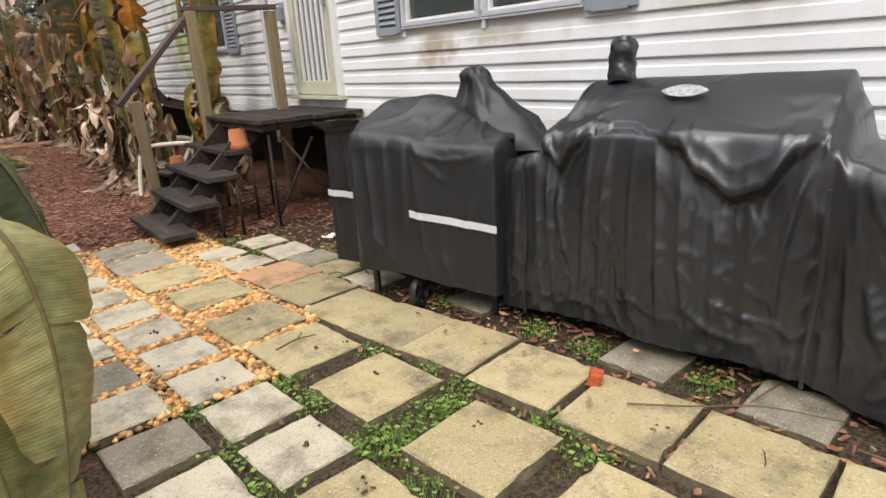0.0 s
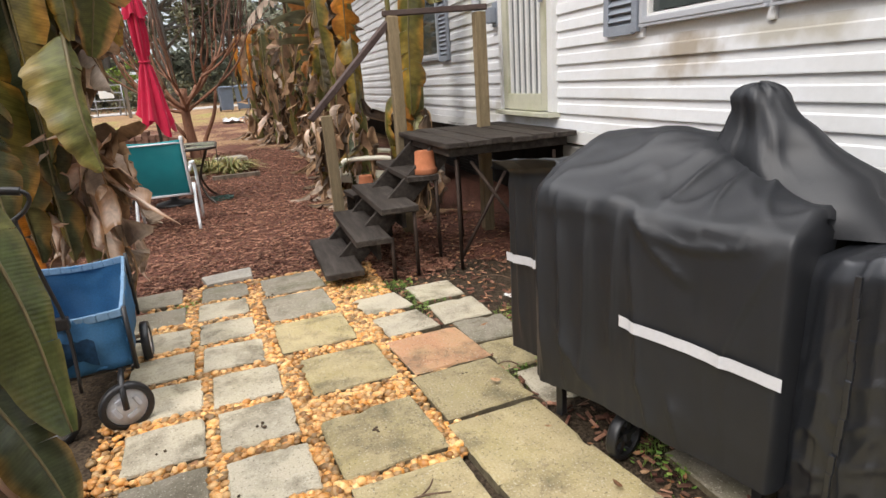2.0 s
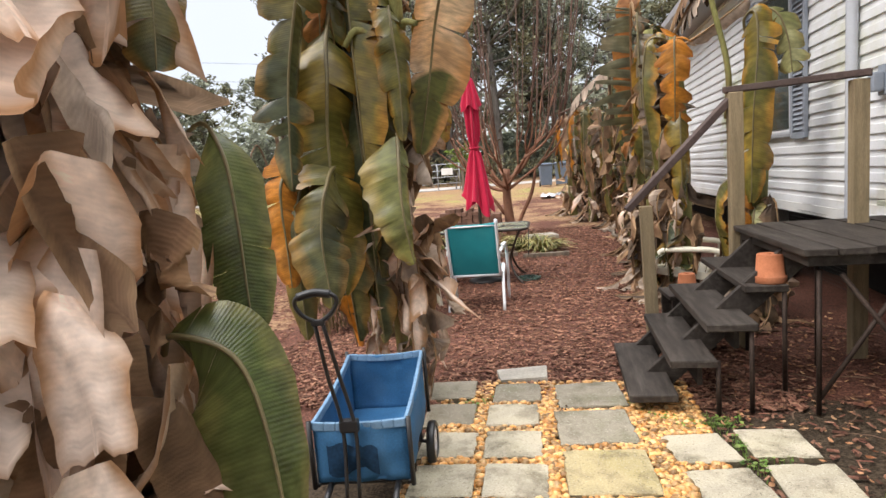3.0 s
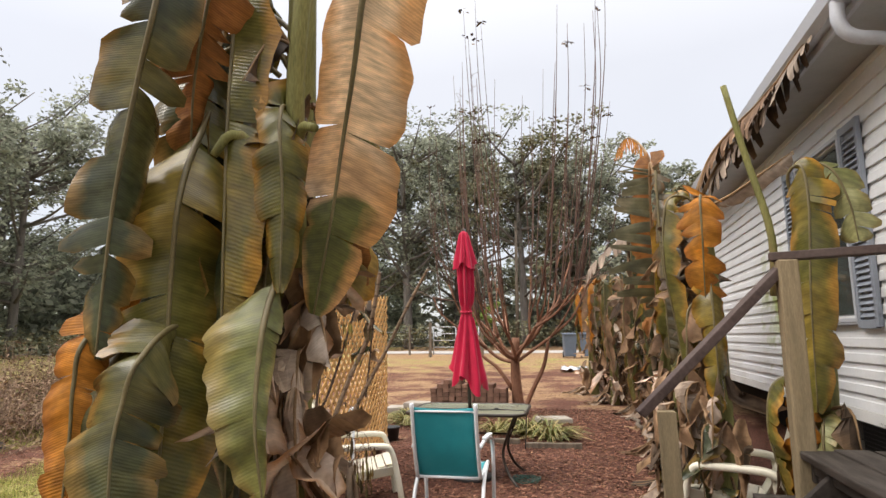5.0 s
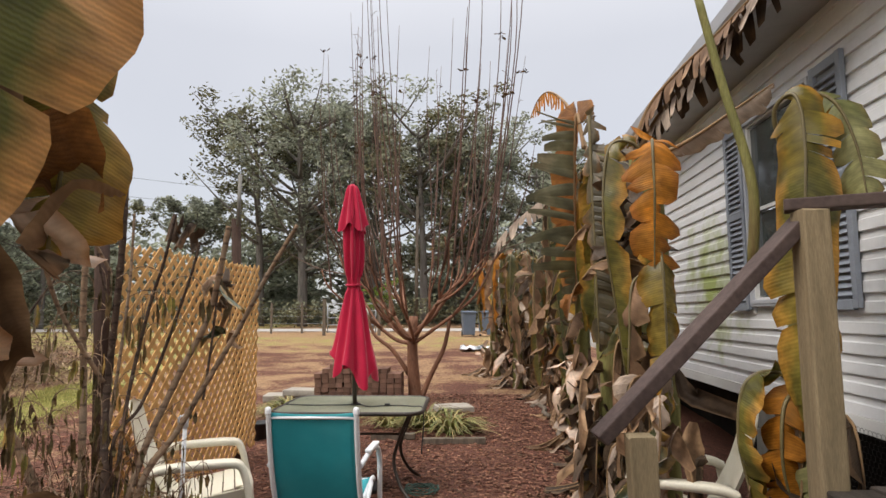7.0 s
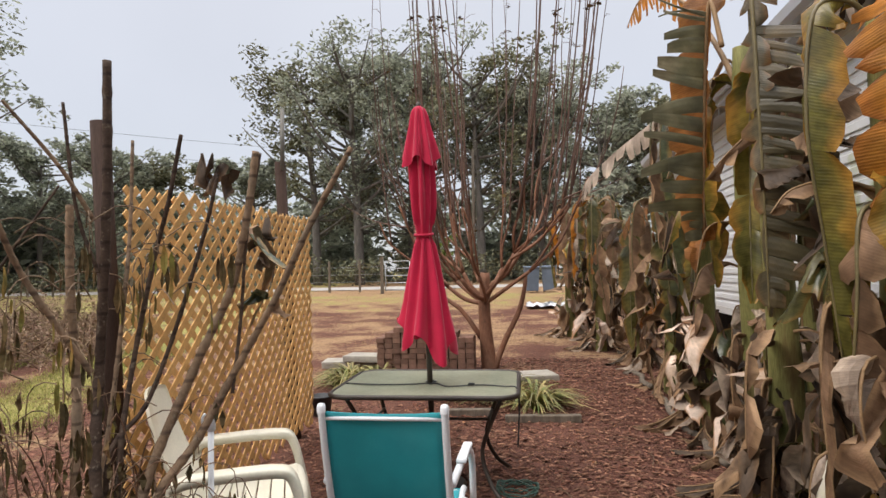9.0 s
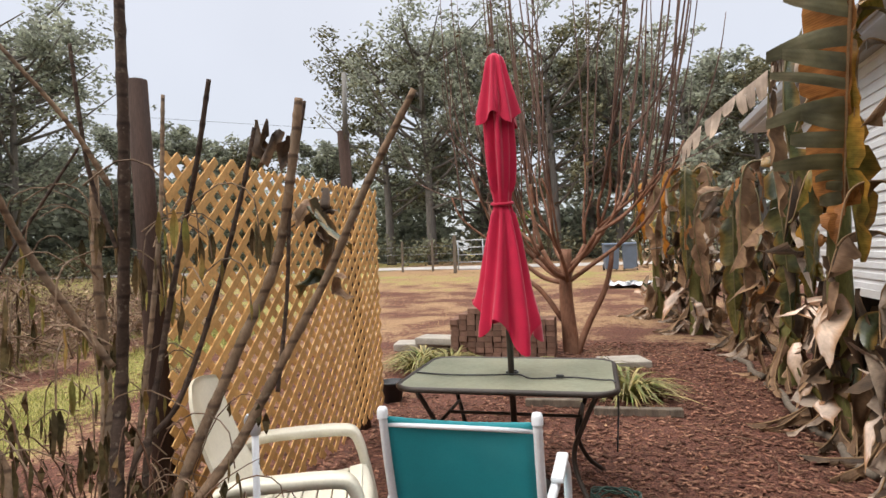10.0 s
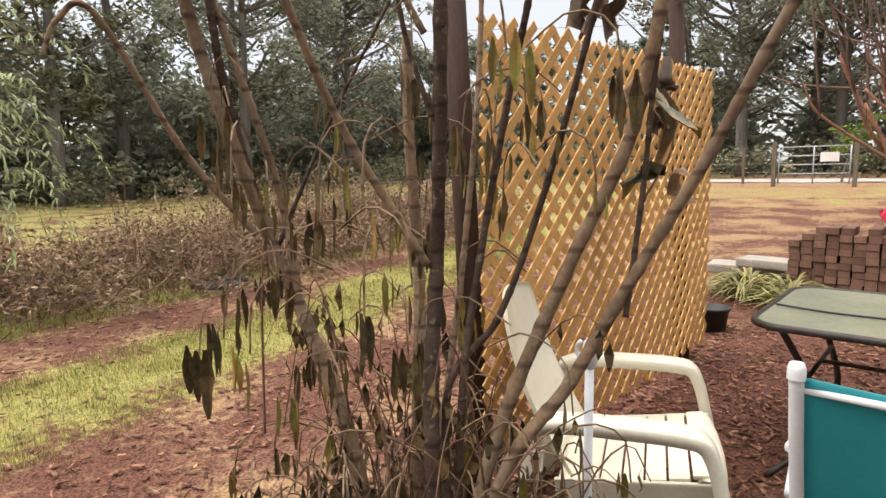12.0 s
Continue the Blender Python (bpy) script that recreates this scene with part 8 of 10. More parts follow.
def ringed(m, dark):
    """Leaf-scar rings round a stem and pale lichen flecks."""
    N, L = m.node_tree.nodes, m.node_tree.links
    b = N["Principled BSDF"]
    c = b.inputs["Base Color"].links[0].from_socket
    tc = N.new("ShaderNodeTexCoord")
    w = N.new("ShaderNodeTexWave")
    w.bands_direction = 'Z'
    w.inputs["Scale"].default_value = 3.4
    w.inputs["Distortion"].default_value = 1.2
    n = N.new("ShaderNodeTexNoise")
    n.inputs["Scale"].default_value = 45
    n.inputs["Detail"].default_value = 5
    for q in (w, n):
        L.new(tc.outputs["Object"], q.inputs["Vector"])
    for src, lo, hi, amt, col in ((w.outputs["Fac"], 0.90, 1.0, 0.75, dark), (n.outputs["Fac"], 0.60, 0.72, 0.4, (0.30, 0.26, 0.20))):
        r = N.new("ShaderNodeMapRange")
        r.inputs["From Min"].default_value, r.inputs["From Max"].default_value = lo, hi
        r.inputs["To Max"].default_value = amt
        L.new(src, r.inputs["Value"])
        x = N.new("ShaderNodeMix")
        x.data_type = 'RGBA'
        x.inputs[7].default_value = (*col, 1)
        L.new(r.outputs[0], x.inputs[0])
        L.new(c, x.inputs[6])
        c = x.outputs[2]
    L.new(c, b.inputs["Base Color"])


ringed(M_BARK, (0.05, 0.03, 0.02))
ringed(M_DARKBARK, (0.02, 0.013, 0.01))
shrub = thing("shrub", 0.85, 7.30, 0, 0, "leafless shrub with ringed grey stems and withered leaves", "shrub")
SHRUB_AT = Vector((0.85, 7.30, 0))


def stalk(points, r0, r1, material, knots=True):
    pts = spline([Vector(p) - SHRUB_AT for p in points], 90)
    rad = []
    for i in range(90):
        t = i / 89
        r = 0.74 * (r0 + (r1 - r0) * t) * (1 + 0.06 * noise.noise((i * 0.3, r0 * 90, 1.0)))
        if knots and i % 5 == 0:
            r *= 1.17
        rad.append(r)
    tube("stem", pts, rad, material, shrub, 9)


stalk([(0.95, 7.20, -0.03), (0.90, 7.20, 0.55), (0.83, 7.27, 0.86), (0.79, 7.34, 1.15), (0.83, 7.33, 1.77), (0.84, 7.32, 2.32)], 0.030, 0.022, M_DARKBARK)
stalk([(0.78, 7.31, 1.12), (0.63, 7.16, 1.49), (0.60, 7.04, 1.77), (0.55, 6.93, 2.05)], 0.016, 0.012, M_BARK)
stalk([(0.93, 7.22, -0.03), (0.99, 7.29, 0.62), (1.06, 7.54, 1.10), (1.18, 7.63, 1.43), (1.26, 7.62, 1.74), (1.30, 7.62, 2.0)], 0.026, 0.020, M_BARK)
stalk([(0.96, 7.20, -0.03), (1.03, 7.29, 0.59), (1.11, 7.48, 0.83), (1.21, 7.62, 1.10), (1.35, 7.70, 1.39), (1.50, 7.71, 1.69), (1.68, 7.74, 2.02)], 0.026, 0.016, M_BARK)
stalk([(0.90, 7.25, 0.4), (0.87, 7.29, 0.81), (0.93, 7.42, 0.98), (1.00, 7.52, 1.29), (1.11, 7.55, 1.68), (1.16, 7.56, 1.9)], 0.014, 0.010, M_DARKBARK)
stalk([(0.92, 7.25, 0.3), (0.90, 7.31, 0.81), (0.88, 7.41, 1.14), (0.93, 7.47, 1.55), (1.00, 7.46, 1.77), (1.06, 7.46, 2.05)], 0.015, 0.011, M_DARKBARK)
stalk([(1.20, 7.59, 0.99), (1.21, 7.65, 1.31), (1.25, 7.63, 1.65), (1.30, 7.66, 2.0)], 0.010, 0.008, M_DARKBARK)
stalk([(0.62, 7.28, -0.03), (0.48, 7.26, 0.56), (0.31, 7.23, 0.92), (0.22, 7.17, 1.19), (0.17, 7.04, 1.66), (0.18, 6.96, 1.95)], 0.034, 0.024, M_BARK)
stalk([(0.22, 7.17, 1.19), (0.18, 7.09, 1.59), (0.21, 7.04, 1.85), (0.24, 7.0, 2.1)], 0.018, 0.014, M_DARKBARK)
stalk([(0.21, 7.14, 1.18), (0.12, 6.98, 1.43), (0.10, 6.78, 1.79), (0.07, 6.70, 1.77), (0.06, 6.66, 1.68)], 0.014, 0.008, M_BARK)
stalk([(0.66, 7.40, -0.03), (0.63, 7.40, 0.51), (0.52, 7.53, 1.01), (0.48, 7.54, 1.46), (0.46, 7.56, 1.8)], 0.028, 0.022, M_BARK)
stalk([(0.24, 7.19, 1.13), (0.32, 7.34, 1.50), (0.50, 7.46, 1.87)], 0.010, 0.006, M_DARKBARK)
stalk([(0.30, 7.22, 1.0), (0.23, 7.21, 1.33), (0.21, 7.08, 1.77), (0.20, 7.0, 2.0)], 0.018, 0.014, M_BARK)
stalk([(0.75, 7.35, 0.5), (0.72, 7.50, 1.0), (0.70, 7.62, 1.6), (0.66, 7.7, 2.1)], 0.014, 0.010, M_BARK)
stalk([(0.80, 7.32, 1.5), (0.74, 7.28, 1.75), (0.70, 7.26, 2.15)], 0.010, 0.008, M_DARKBARK)
stalk([(0.80, 7.30, 1.7), (0.72, 7.22, 1.9), (0.60, 7.1, 2.12)], 0.012, 0.008, M_BARK)


def limp_leaves(name, seeds, material, count_low, size):
    """Thin drooping twigs with hanging shrivelled leaves."""
    rnd = random.Random(seeds)
    h = Heap()
    tw = Heap()
    for i in range(count_low):
        base = Vector((rnd.uniform(0.35, 1.15), rnd.uniform(6.98, 7.6), 0))
        zz = rnd.choice((rnd.uniform(0.15, 0.6), rnd.uniform(0.2, 0.75), rnd.uniform(0.2, 0.7), rnd.uniform(0.8, 1.7)))
        d = Vector((rnd.uniform(-1, 1), rnd.uniform(-1, 0.6), 0)).normalized()
        ln = rnd.uniform(0.10, 0.30)
        p0 = base + Vector((0, 0, zz))
        pts = [p0, p0 + d * ln * 0.5 + Vector((0, 0, 0.06)), p0 + d * ln * 0.95 + Vector((0, 0, 0.02)), p0 + d * ln * 1.05 - Vector((0, 0, 0.10))]
        v, f = tube_data([p - SHRUB_AT for p in spline(pts, 8)], 0.0025, 4, False)
        tw.add(v, f)
        for q in range(rnd.randint(2, 5)):
            t = pts[-1] + Vector((rnd.uniform(-1, 1), rnd.uniform(-1, 1), rnd.uniform(-0.6, 1.2))) * 0.035
            L = rnd.uniform(0.6, 1.4) * size
            a = rnd.uniform(0, math.pi)
            sd = Vector((math.cos(a), math.sin(a), 0))
            nn = Vector((-sd.y, sd.x, 0))
            vv = []
            for k in range(6):
                u = k / 5
                wd = 0.12 * L * math.sin(math.pi * (0.08 + 0.86 * u)) * rnd.uniform(0.6, 1.1)
                c = t - Vector((0, 0, u * L)) + nn * (0.03 * L * math.sin(u * 5 + a))
                vv += [c - sd * wd - SHRUB_AT, c + nn * wd * 0.7 - SHRUB_AT, c + sd * wd - SHRUB_AT]
            ff = []
            for k in range(5):
                ff += [(k * 3, k * 3 + 1, k * 3 + 4, k * 3 + 3), (k * 3 + 1, k * 3 + 2, k * 3 + 5, k * 3 + 4)]
            h.add(vv, ff)
    tagged(h.put(name, material, shrub), kind="stuff")
    tagged(tw.put("twig", M_BARK, shrub), kind="stuff")


limp_leaves("withered_leaf", 5, M_WITHER, 170, 0.10)
limp_leaves("yellow_leaf", 6, M_YELLEAF, 60, 0.09)


rnd = random.Random(505)
for k in range(9):
    dry_sheet(shrub, (0.70 + rnd.uniform(-0.06, 0.06), 8.84 + rnd.uniform(-0.05, 0.05), 1.92 - 0.06 * k), -50 + rnd.uniform(-60, 60), rnd.uniform(0.22, 0.40), rnd.uniform(0.06, 0.12), (L_BROWN, L_UMBER, L_DUSK, L_DARK)[k % 4], 1700 + k, flare=rnd.uniform(-8, 8), folds=4)
for k in range(4):
    dry_sheet(shrub, (0.16 + 0.05 * k, 9.08, 2.34 - 0.03 * k), -60 + rnd.uniform(-30, 30), rnd.uniform(0.18, 0.26), rnd.uniform(0.10, 0.15), L_UMBER, 1720 + k, flare=rnd.uniform(-5, 15), folds=4, head=0.8, name="torn_leaf")


def base_brush():
    """Thin arching twigs and shrivelled leaves round the foot of the shrub."""
    rnd = random.Random(64)
    h, lv = Heap(), Heap()
    for i in range(190):
        b = Vector((rnd.uniform(0.40, 1.12), rnd.uniform(7.0, 7.55), rnd.choice((0.0, 0.0, rnd.uniform(0.1, 0.7)))))
        a = rnd.uniform(0, 2 * math.pi)
        d = Vector((math.cos(a), math.sin(a), 0)) * rnd.uniform(0.08, 0.34)
        up = rnd.uniform(0.12, 0.55)
        pts = spline([b, b + d * 0.35 + Vector((0, 0, up * 0.7)), b + d * 0.75 + Vector((0, 0, up)), b + d + Vector((0, 0, up * rnd.uniform(0.55, 1.1)))], 9)
        r = rnd.uniform(0.0018, 0.0042)
        v, f = tube_data([p - SHRUB_AT for p in pts], [r * (1 - 0.08 * k) for k in range(9)], 4, False)
        h.add(v, f)
        for k in range(rnd.randint(1, 5)):
            p = pts[rnd.randint(3, 8)] - SHRUB_AT
            L = rnd.uniform(0.03, 0.09)
            a2 = rnd.uniform(0, math.pi)
            sd, nn = Vector((math.cos(a2), math.sin(a2), 0)) * L * 0.16, Vector((-math.sin(a2), math.cos(a2), 0)) * L * 0.14
            z = Vector((0, 0, L))
            lv.add([p, p - sd - z * 0.4 + nn, p + sd - z * 0.45 + nn, p - sd * 0.6 - z * 0.8, p + sd * 0.5 - z * 0.75, p - z + nn], [(0, 1, 2), (1, 3, 4, 2), (3, 5, 4)])
    tagged(h.put("undertwig", M_TWIGBROWN, shrub, "", True), kind="stuff")
    tagged(lv.put("shrivelled_leaf", M_WITHER, shrub), kind="stuff")


M_TWIGBROWN = mat("thin_red_brown_twigs", (0.15, 0.085, 0.055), 0.75, var=0.3, scale=9, bump=0.1)
base_brush()

# ---- bare crape myrtle with long upright shoots ----
M_MYRTLE = mat("smooth_cinnamon_bark", (0.21, 0.10, 0.060), 0.65, var=0.3, scale=4, fine=40, bump=0.25, stretch=(1, 1, 0.4), stain=(0.24, 0.165, 0.115), stain_scale=5, stain_amt=0.4)
M_SHOOT = mat("grey_shoot_bark", (0.14, 0.085, 0.064), 0.7, var=0.25, scale=6, bump=0.2)
M_SEED = mat("dried_seed_heads", (0.06, 0.035, 0.025), 0.85, var=0.4, island=0.4, alt=(0.20, 0.13, 0.05), alt_amt=0.3)


def bare_tree(x, y):
    z = land(x, y)
    t = thing("bare_tree", x, y, z - 0.04, 0, "leafless multi-stemmed tree with cinnamon bark and upright shoots", "tree")
    rnd = random.Random(8)
    tube("trunk", spline([(0.06, 0, 0), (0.03, 0, 0.3), (0.0, 0, 0.8), (0.02, 0.0, 1.32)], 16), [0.11 - 0.0030 * i for i in range(16)], M_MYRTLE, t, 14)
    tube("side_trunk", spline([(0.10, -0.02, 0), (0.26, -0.02, 0.4), (0.46, 0.0, 0.80), (0.54, 0.02, 1.1), (0.56, 0.05, 1.28)], 16), [0.045 - 0.0014 * i for i in range(16)], M_MYRTLE, t, 10)
    tube("side_trunk", spline([(-0.05, 0.0, 0.45), (-0.30, -0.04, 0.82), (-0.58, -0.05, 1.05), (-0.72, -0.05, 1.42), (-0.9, 0.0, 1.8)], 16), [0.036 - 0.0014 * i for i in range(16)], M_MYRTLE, t, 10)
    shoots, seeds = Heap(), Heap()

    def jog(k):
        return Vector((rnd.uniform(-k, k), rnd.uniform(-k, k), rnd.uniform(-k, k) * 0.4))

    def twigs(line, lo, n, size):
        for _ in range(n):
            s0 = line[rnd.randint(lo, len(line) - 1)]
            w = Vector((rnd.uniform(-1, 1), rnd.uniform(-1, 1), rnd.uniform(0.1, 1.1))) * size * rnd.uniform(0.4, 1.2)
            v, f = tube_data([s0, s0 + w * 0.5 + Vector((0, 0, 0.03)), s0 + w], [0.0042, 0.0034, 0.002], 4)
            shoots.add(v, f)
            if rnd.random() < 0.22:
                flecks(s0 + w, rnd.randint(1, 4), 0.045, 0.032)

    def flecks(c, n, reach, size):
        for _ in range(n):
            g = c + jog(reach)
            u1, u2 = jog(1).normalized() * size, jog(1).normalized() * size * 0.8
            seeds.add([g - u1, g + u2, g + u1, g - u2], [(0, 1, 2, 3)])
    for i in range(11):
        az = i * 2.4 + rnd.uniform(-0.3, 0.3)
        d = Vector((math.cos(az), math.sin(az) * 0.85, 0))
        sp = rnd.uniform(0.18, 0.62)
        p0 = Vector((0.02, 0, rnd.uniform(0.85, 1.30)))
        knee = p0 + d * sp + Vector((0, 0, rnd.uniform(0.22, 0.5)))
        main = spline([p0, p0.lerp(knee, 0.5) + jog(0.05) - Vector((0, 0, 0.05)), knee], 10)
        r = rnd.uniform(0.028, 0.042)
        tube("limb", main, [r * (1 - 0.25 * k / 9) for k in range(10)], M_MYRTLE, t, 9)
        for b in range(rnd.randint(2, 3)):
            turn = Matrix.Rotation(rnd.uniform(-0.9, 0.9), 3, 'Z')
            e = turn @ d
            out = rnd.uniform(0.15, 1.05)
            up = rnd.uniform(0.6, 1.3)
            tip = knee + e * out + Vector((0, 0, up))
            line = spline([knee, knee + e * out * 0.45 + Vector((0, 0, up * 0.3)) + jog(0.06), knee + e * out * 0.85 + Vector((0, 0, up * 0.7)) + jog(0.06), tip], 12)
            r2 = r * rnd.uniform(0.5, 0.72)
            tube("branch", line, [r2 * (1 - 0.45 * k / 11) for k in range(12)], M_MYRTLE, t, 8)
            twigs(line, 3, 2, 0.40)
            for k in range(rnd.randint(2, 4)):
                a = line[rnd.randint(5, 11)]
                if rnd.random() < 0.72:
                    o, h = e * rnd.uniform(0.05, 0.65) + jog(0.18), rnd.uniform(1.6, 5.2)
                else:
                    o, h = e * rnd.uniform(0.3, 1.1) + jog(0.4), rnd.uniform(0.3, 1.3)
                q = spline([a, a + o * 0.5 + Vector((0, 0, h * 0.33)) + jog(0.03), a + o * 0.85 + Vector((0, 0, h * 0.7)) + jog(0.04), a + o + Vector((0, 0, h)) + jog(0.06)], 12)
                r0 = rnd.uniform(0.010, 0.0155)
                v, f = tube_data(q, [r0 * (1 - 0.72 * m / 11) for m in range(12)], 6)
                shoots.add(v, f)
                twigs(q, 3, rnd.randint(0, 2), 0.20)
                if h > 2.2 and rnd.random() < 0.5:
                    flecks(q[rnd.randint(8, 11)], rnd.randint(3, 8), 0.08, 0.04)
    tagged(shoots.put("shoot", M_SHOOT, t, "", True), kind="stuff")
    tagged(seeds.put("seed_head", M_SEED, t), kind="stuff")


bare_tree(1.70, 13.20)

# ---- woods and far trees ----
# forest bark, oak and dull leaf colours are lightened to paint in distant haze
M_TRUNK = mat("forest_bark", (0.15, 0.135, 0.12), 0.85, var=0.3, scale=2, fine=20, bump=0.4, stretch=(3, 3, 0.5))
M_OAK = mat("hazed_evergreen_oak_leaves", (0.28, 0.305, 0.225), 0.7, var=0.3, scale=0.8, fine=6, bump=0, island=0.55, alt=(0.27, 0.28, 0.22), alt_amt=0.45, trans=0.55)
M_OAK2 = mat("hazed_dull_green_leaves", (0.26, 0.275, 0.19), 0.7, var=0.3, scale=0.8, fine=6, bump=0, island=0.55, alt=(0.12, 0.105, 0.05), alt_amt=0.5, trans=0.25)
M_PALELEAF = mat("pale_narrow_leaves", (0.30, 0.35, 0.16), 0.55, var=0.25, scale=3, fine=8, bump=0, island=0.4, trans=0.35)
M_BRIGHT = mat("bright_shrub_leaves", (0.16, 0.22, 0.045), 0.6, var=0.3, scale=2, fine=8, bump=0, island=0.4, trans=0.3)


def leaf_cloud(rnd, heap, centre, r, count, size, squash=0.75):
    """Leaf sprays on small twigs round a point."""
    for _ in range(count):
        d = Vector((rnd.gauss(0, 1), rnd.gauss(0, 1), rnd.gauss(0, 1)))
        d.normalize()
        p = centre + Vector((d.x, d.y, d.z * squash)) * r * rnd.random() ** 0.45
        a = Vector((rnd.uniform(-1, 1), rnd.uniform(-1, 1), rnd.uniform(-0.6, 0.6))).normalized() * size * rnd.uniform(0.5, 1.2)
        b = a.cross(Vector((rnd.uniform(-1, 1), rnd.uniform(-1, 1), rnd.uniform(-1, 1)))).normalized() * size * rnd.uniform(0.25, 0.5)
        heap.add([p - a, p - b, p + a, p + b], [(0, 1, 2, 3)])


def forest_tree(x, y, h, seed, leaf=None, spread=0.34, low=0.3, count=900, size=0.22, label="tall evergreen oak at the edge of the woods"):
    rnd = random.Random(seed)
    z = land(x, y)
    t = thing("tree", x, y, z - 0.1, 0, label, "tree", "woodland trees")
    lean = Vector((rnd.uniform(-0.6, 0.6), rnd.uniform(-0.6, 0.6), 0))
    top = Vector((lean.x, lean.y, h * 0.82))
    pts = spline([(0, 0, 0), lean * 0.2 + Vector((0, 0, h * 0.3)), lean * 0.7 + Vector((0, 0, h * 0.6)), top], 14)
    tube("trunk", pts, [0.02 * h * (1 - 0.8 * i / 13) for i in range(14)], M_TRUNK, t, 8)
    crown, twig = Heap(), Heap()
    n = int(16 + 1.2 * h)
    for i in range(n):
        u = low + (1 - low) * rnd.random() ** 0.8
        a = pts[min(13, int(u * 13))]
        az = rnd.uniform(0, 2 * math.pi)
        reach = h * spread * (1.1 - abs(u - 0.6)) * rnd.uniform(0.45, 1.0)
        e = a + Vector((math.cos(az) * reach, math.sin(az) * reach, reach * rnd.uniform(0.25, 1.0)))
        v, f = tube_data(spline([a, a.lerp(e, 0.5) + Vector((0, 0, -0.1 * reach)), e], 6), [0.007 * h * (1 - 0.8 * k / 5) for k in range(6)], 5)
        twig.add(v, f)
        for k in range(5):
            c = a.lerp(e, rnd.uniform(0.4, 1.05)) + Vector((rnd.uniform(-1, 1), rnd.uniform(-1, 1), rnd.uniform(-0.6, 0.8))) * reach * 0.2
            leaf_cloud(rnd, crown, c, h * rnd.uniform(0.030, 0.068), int(count / n / 5), size)
    tagged(twig.put("branchwork", M_TRUNK, t, "", True), kind="stuff")
    tagged(crown.put("crown", leaf or M_OAK, t), kind="stuff")
    return t


TREES = [(-13.2, 45, 17.0), (-9.8, 44, 18.6), (-5.5, 47, 18), (-1.5, 45, 17.5), (2.5, 48, 16.5), (6.5, 45, 13.5), (11, 46, 12.5), (16, 44, 12), (-19, 47, 11), (-25, 45, 10), (-31, 40, 12), (-32, 31, 18), (-33, 24, 19), (-31, 17, 18), (-33, 10, 18),
         (-27, 13, 15), (-26, 21, 16), (-28, 29, 15), (-32, 3, 17), (-28, -4, 17), (22, 42, 14), (-38, 35, 16), (-7.5, 50, 18), (0.5, 51, 16.5), (9, 51, 13.5), (-24, 38, 10), (-12, 51, 19)]
for i, (x, y, h) in enumerate(TREES):
    forest_tree(x, y, h, 200 + i, M_OAK if i % 3 else M_OAK2, low=0.18 if x < -20 else 0.22, count=7600, size=0.20)


def undergrowth():
    """Dense dark woods behind and between the trees."""
    rnd = random.Random(77)
    h = Heap()
    for i in range(430):
        if i % 5 < 2:
            x, y = rnd.uniform(-45, 35), rnd.uniform(50, 60)
        else:
            x, y = rnd.uniform(-44, -32), rnd.uniform(-8, 50)
        z = land(x, y)
        for k in range(3):
            leaf_cloud(rnd, h, Vector((x, y, z + rnd.uniform(0.3, 7.0) if k else rnd.uniform(0.2, 3.0))), rnd.uniform(1.4, 2.6), 70, 0.46)
    ob = h.put("woods", M_OAK)
    tagged(ob, "dense dark evergreen woods beyond the road", "woods", kind="stuff")
    h = Heap()
    for i in range(420):
        x, y = (rnd.uniform(-30, 30), rnd.uniform(40, 43)) if i % 2 else (rnd.uniform(-31, -24), rnd.uniform(-5, 40))
        z = land(x, y)
        leaf_cloud(rnd, h, Vector((x, y, z + rnd.uniform(0.3, 1.6))), rnd.uniform(0.6, 1.2), 40, 0.16)
    tagged(h.put("underbrush", M_OAK2), "low brush along the wood's edge", "bushes", kind="stuff")


undergrowth()


def sapling(x, y):
    """Young tree with drooping sprays of narrow leaves."""
    rnd = random.Random(19)
    z = land(x, y)
    t = thing("sapling", x, y, z - 0.05, 0, "young tree with drooping narrow yellow-green leaves", "sapling")
    line = spline([(0, 0, 0), (0.05, 0.03, 0.9), (0.02, 0.12, 1.9), (0.15, 0.2, 2.9)], 16)
    tube("trunk", line, [0.028 - 0.0013 * i for i in range(16)], M_TRUNK, t, 8)
    twig, crown = Heap(), Heap()
    for i in range(26):
        a = line[rnd.randint(6, 15)]
        az = rnd.uniform(0, 2 * math.pi)
        d = Vector((math.cos(az), math.sin(az), 0))
        ln = rnd.uniform(0.45, 0.95)
        q = spline([a, a + d * ln * 0.5 + Vector((0, 0, 0.22)), a + d * ln * 0.9 + Vector((0, 0, 0.10)), a + d * ln * 1.05 - Vector((0, 0, rnd.uniform(0.1, 0.4)))], 16)
        v, f = tube_data(q, [0.006 - 0.0003 * k for k in range(16)], 4)
        twig.add(v, f)
        for k in range(4, 16):
            for _ in range(3):
                w = (d * rnd.uniform(0.1, 0.9) + Vector((rnd.uniform(-1, 1), rnd.uniform(-1, 1), rnd.uniform(-0.9, 0.1)))).normalized()
                L = rnd.uniform(0.09, 0.16)
                sd = w.cross(Vector((rnd.uniform(-0.4, 0.4), rnd.uniform(-0.4, 0.4), 1))).normalized() * 0.011
                b, m, e = q[k], q[k] + w * L * 0.5, q[k] + w * L - Vector((0, 0, L * 0.3))
                crown.add([b, m - sd, m + sd, e], [(0, 1, 2), (1, 3, 2)])
    tagged(twig.put("branchwork", M_TRUNK, t, "", True), kind="stuff")
    tagged(crown.put("leaves", M_PALELEAF, t), kind="stuff")


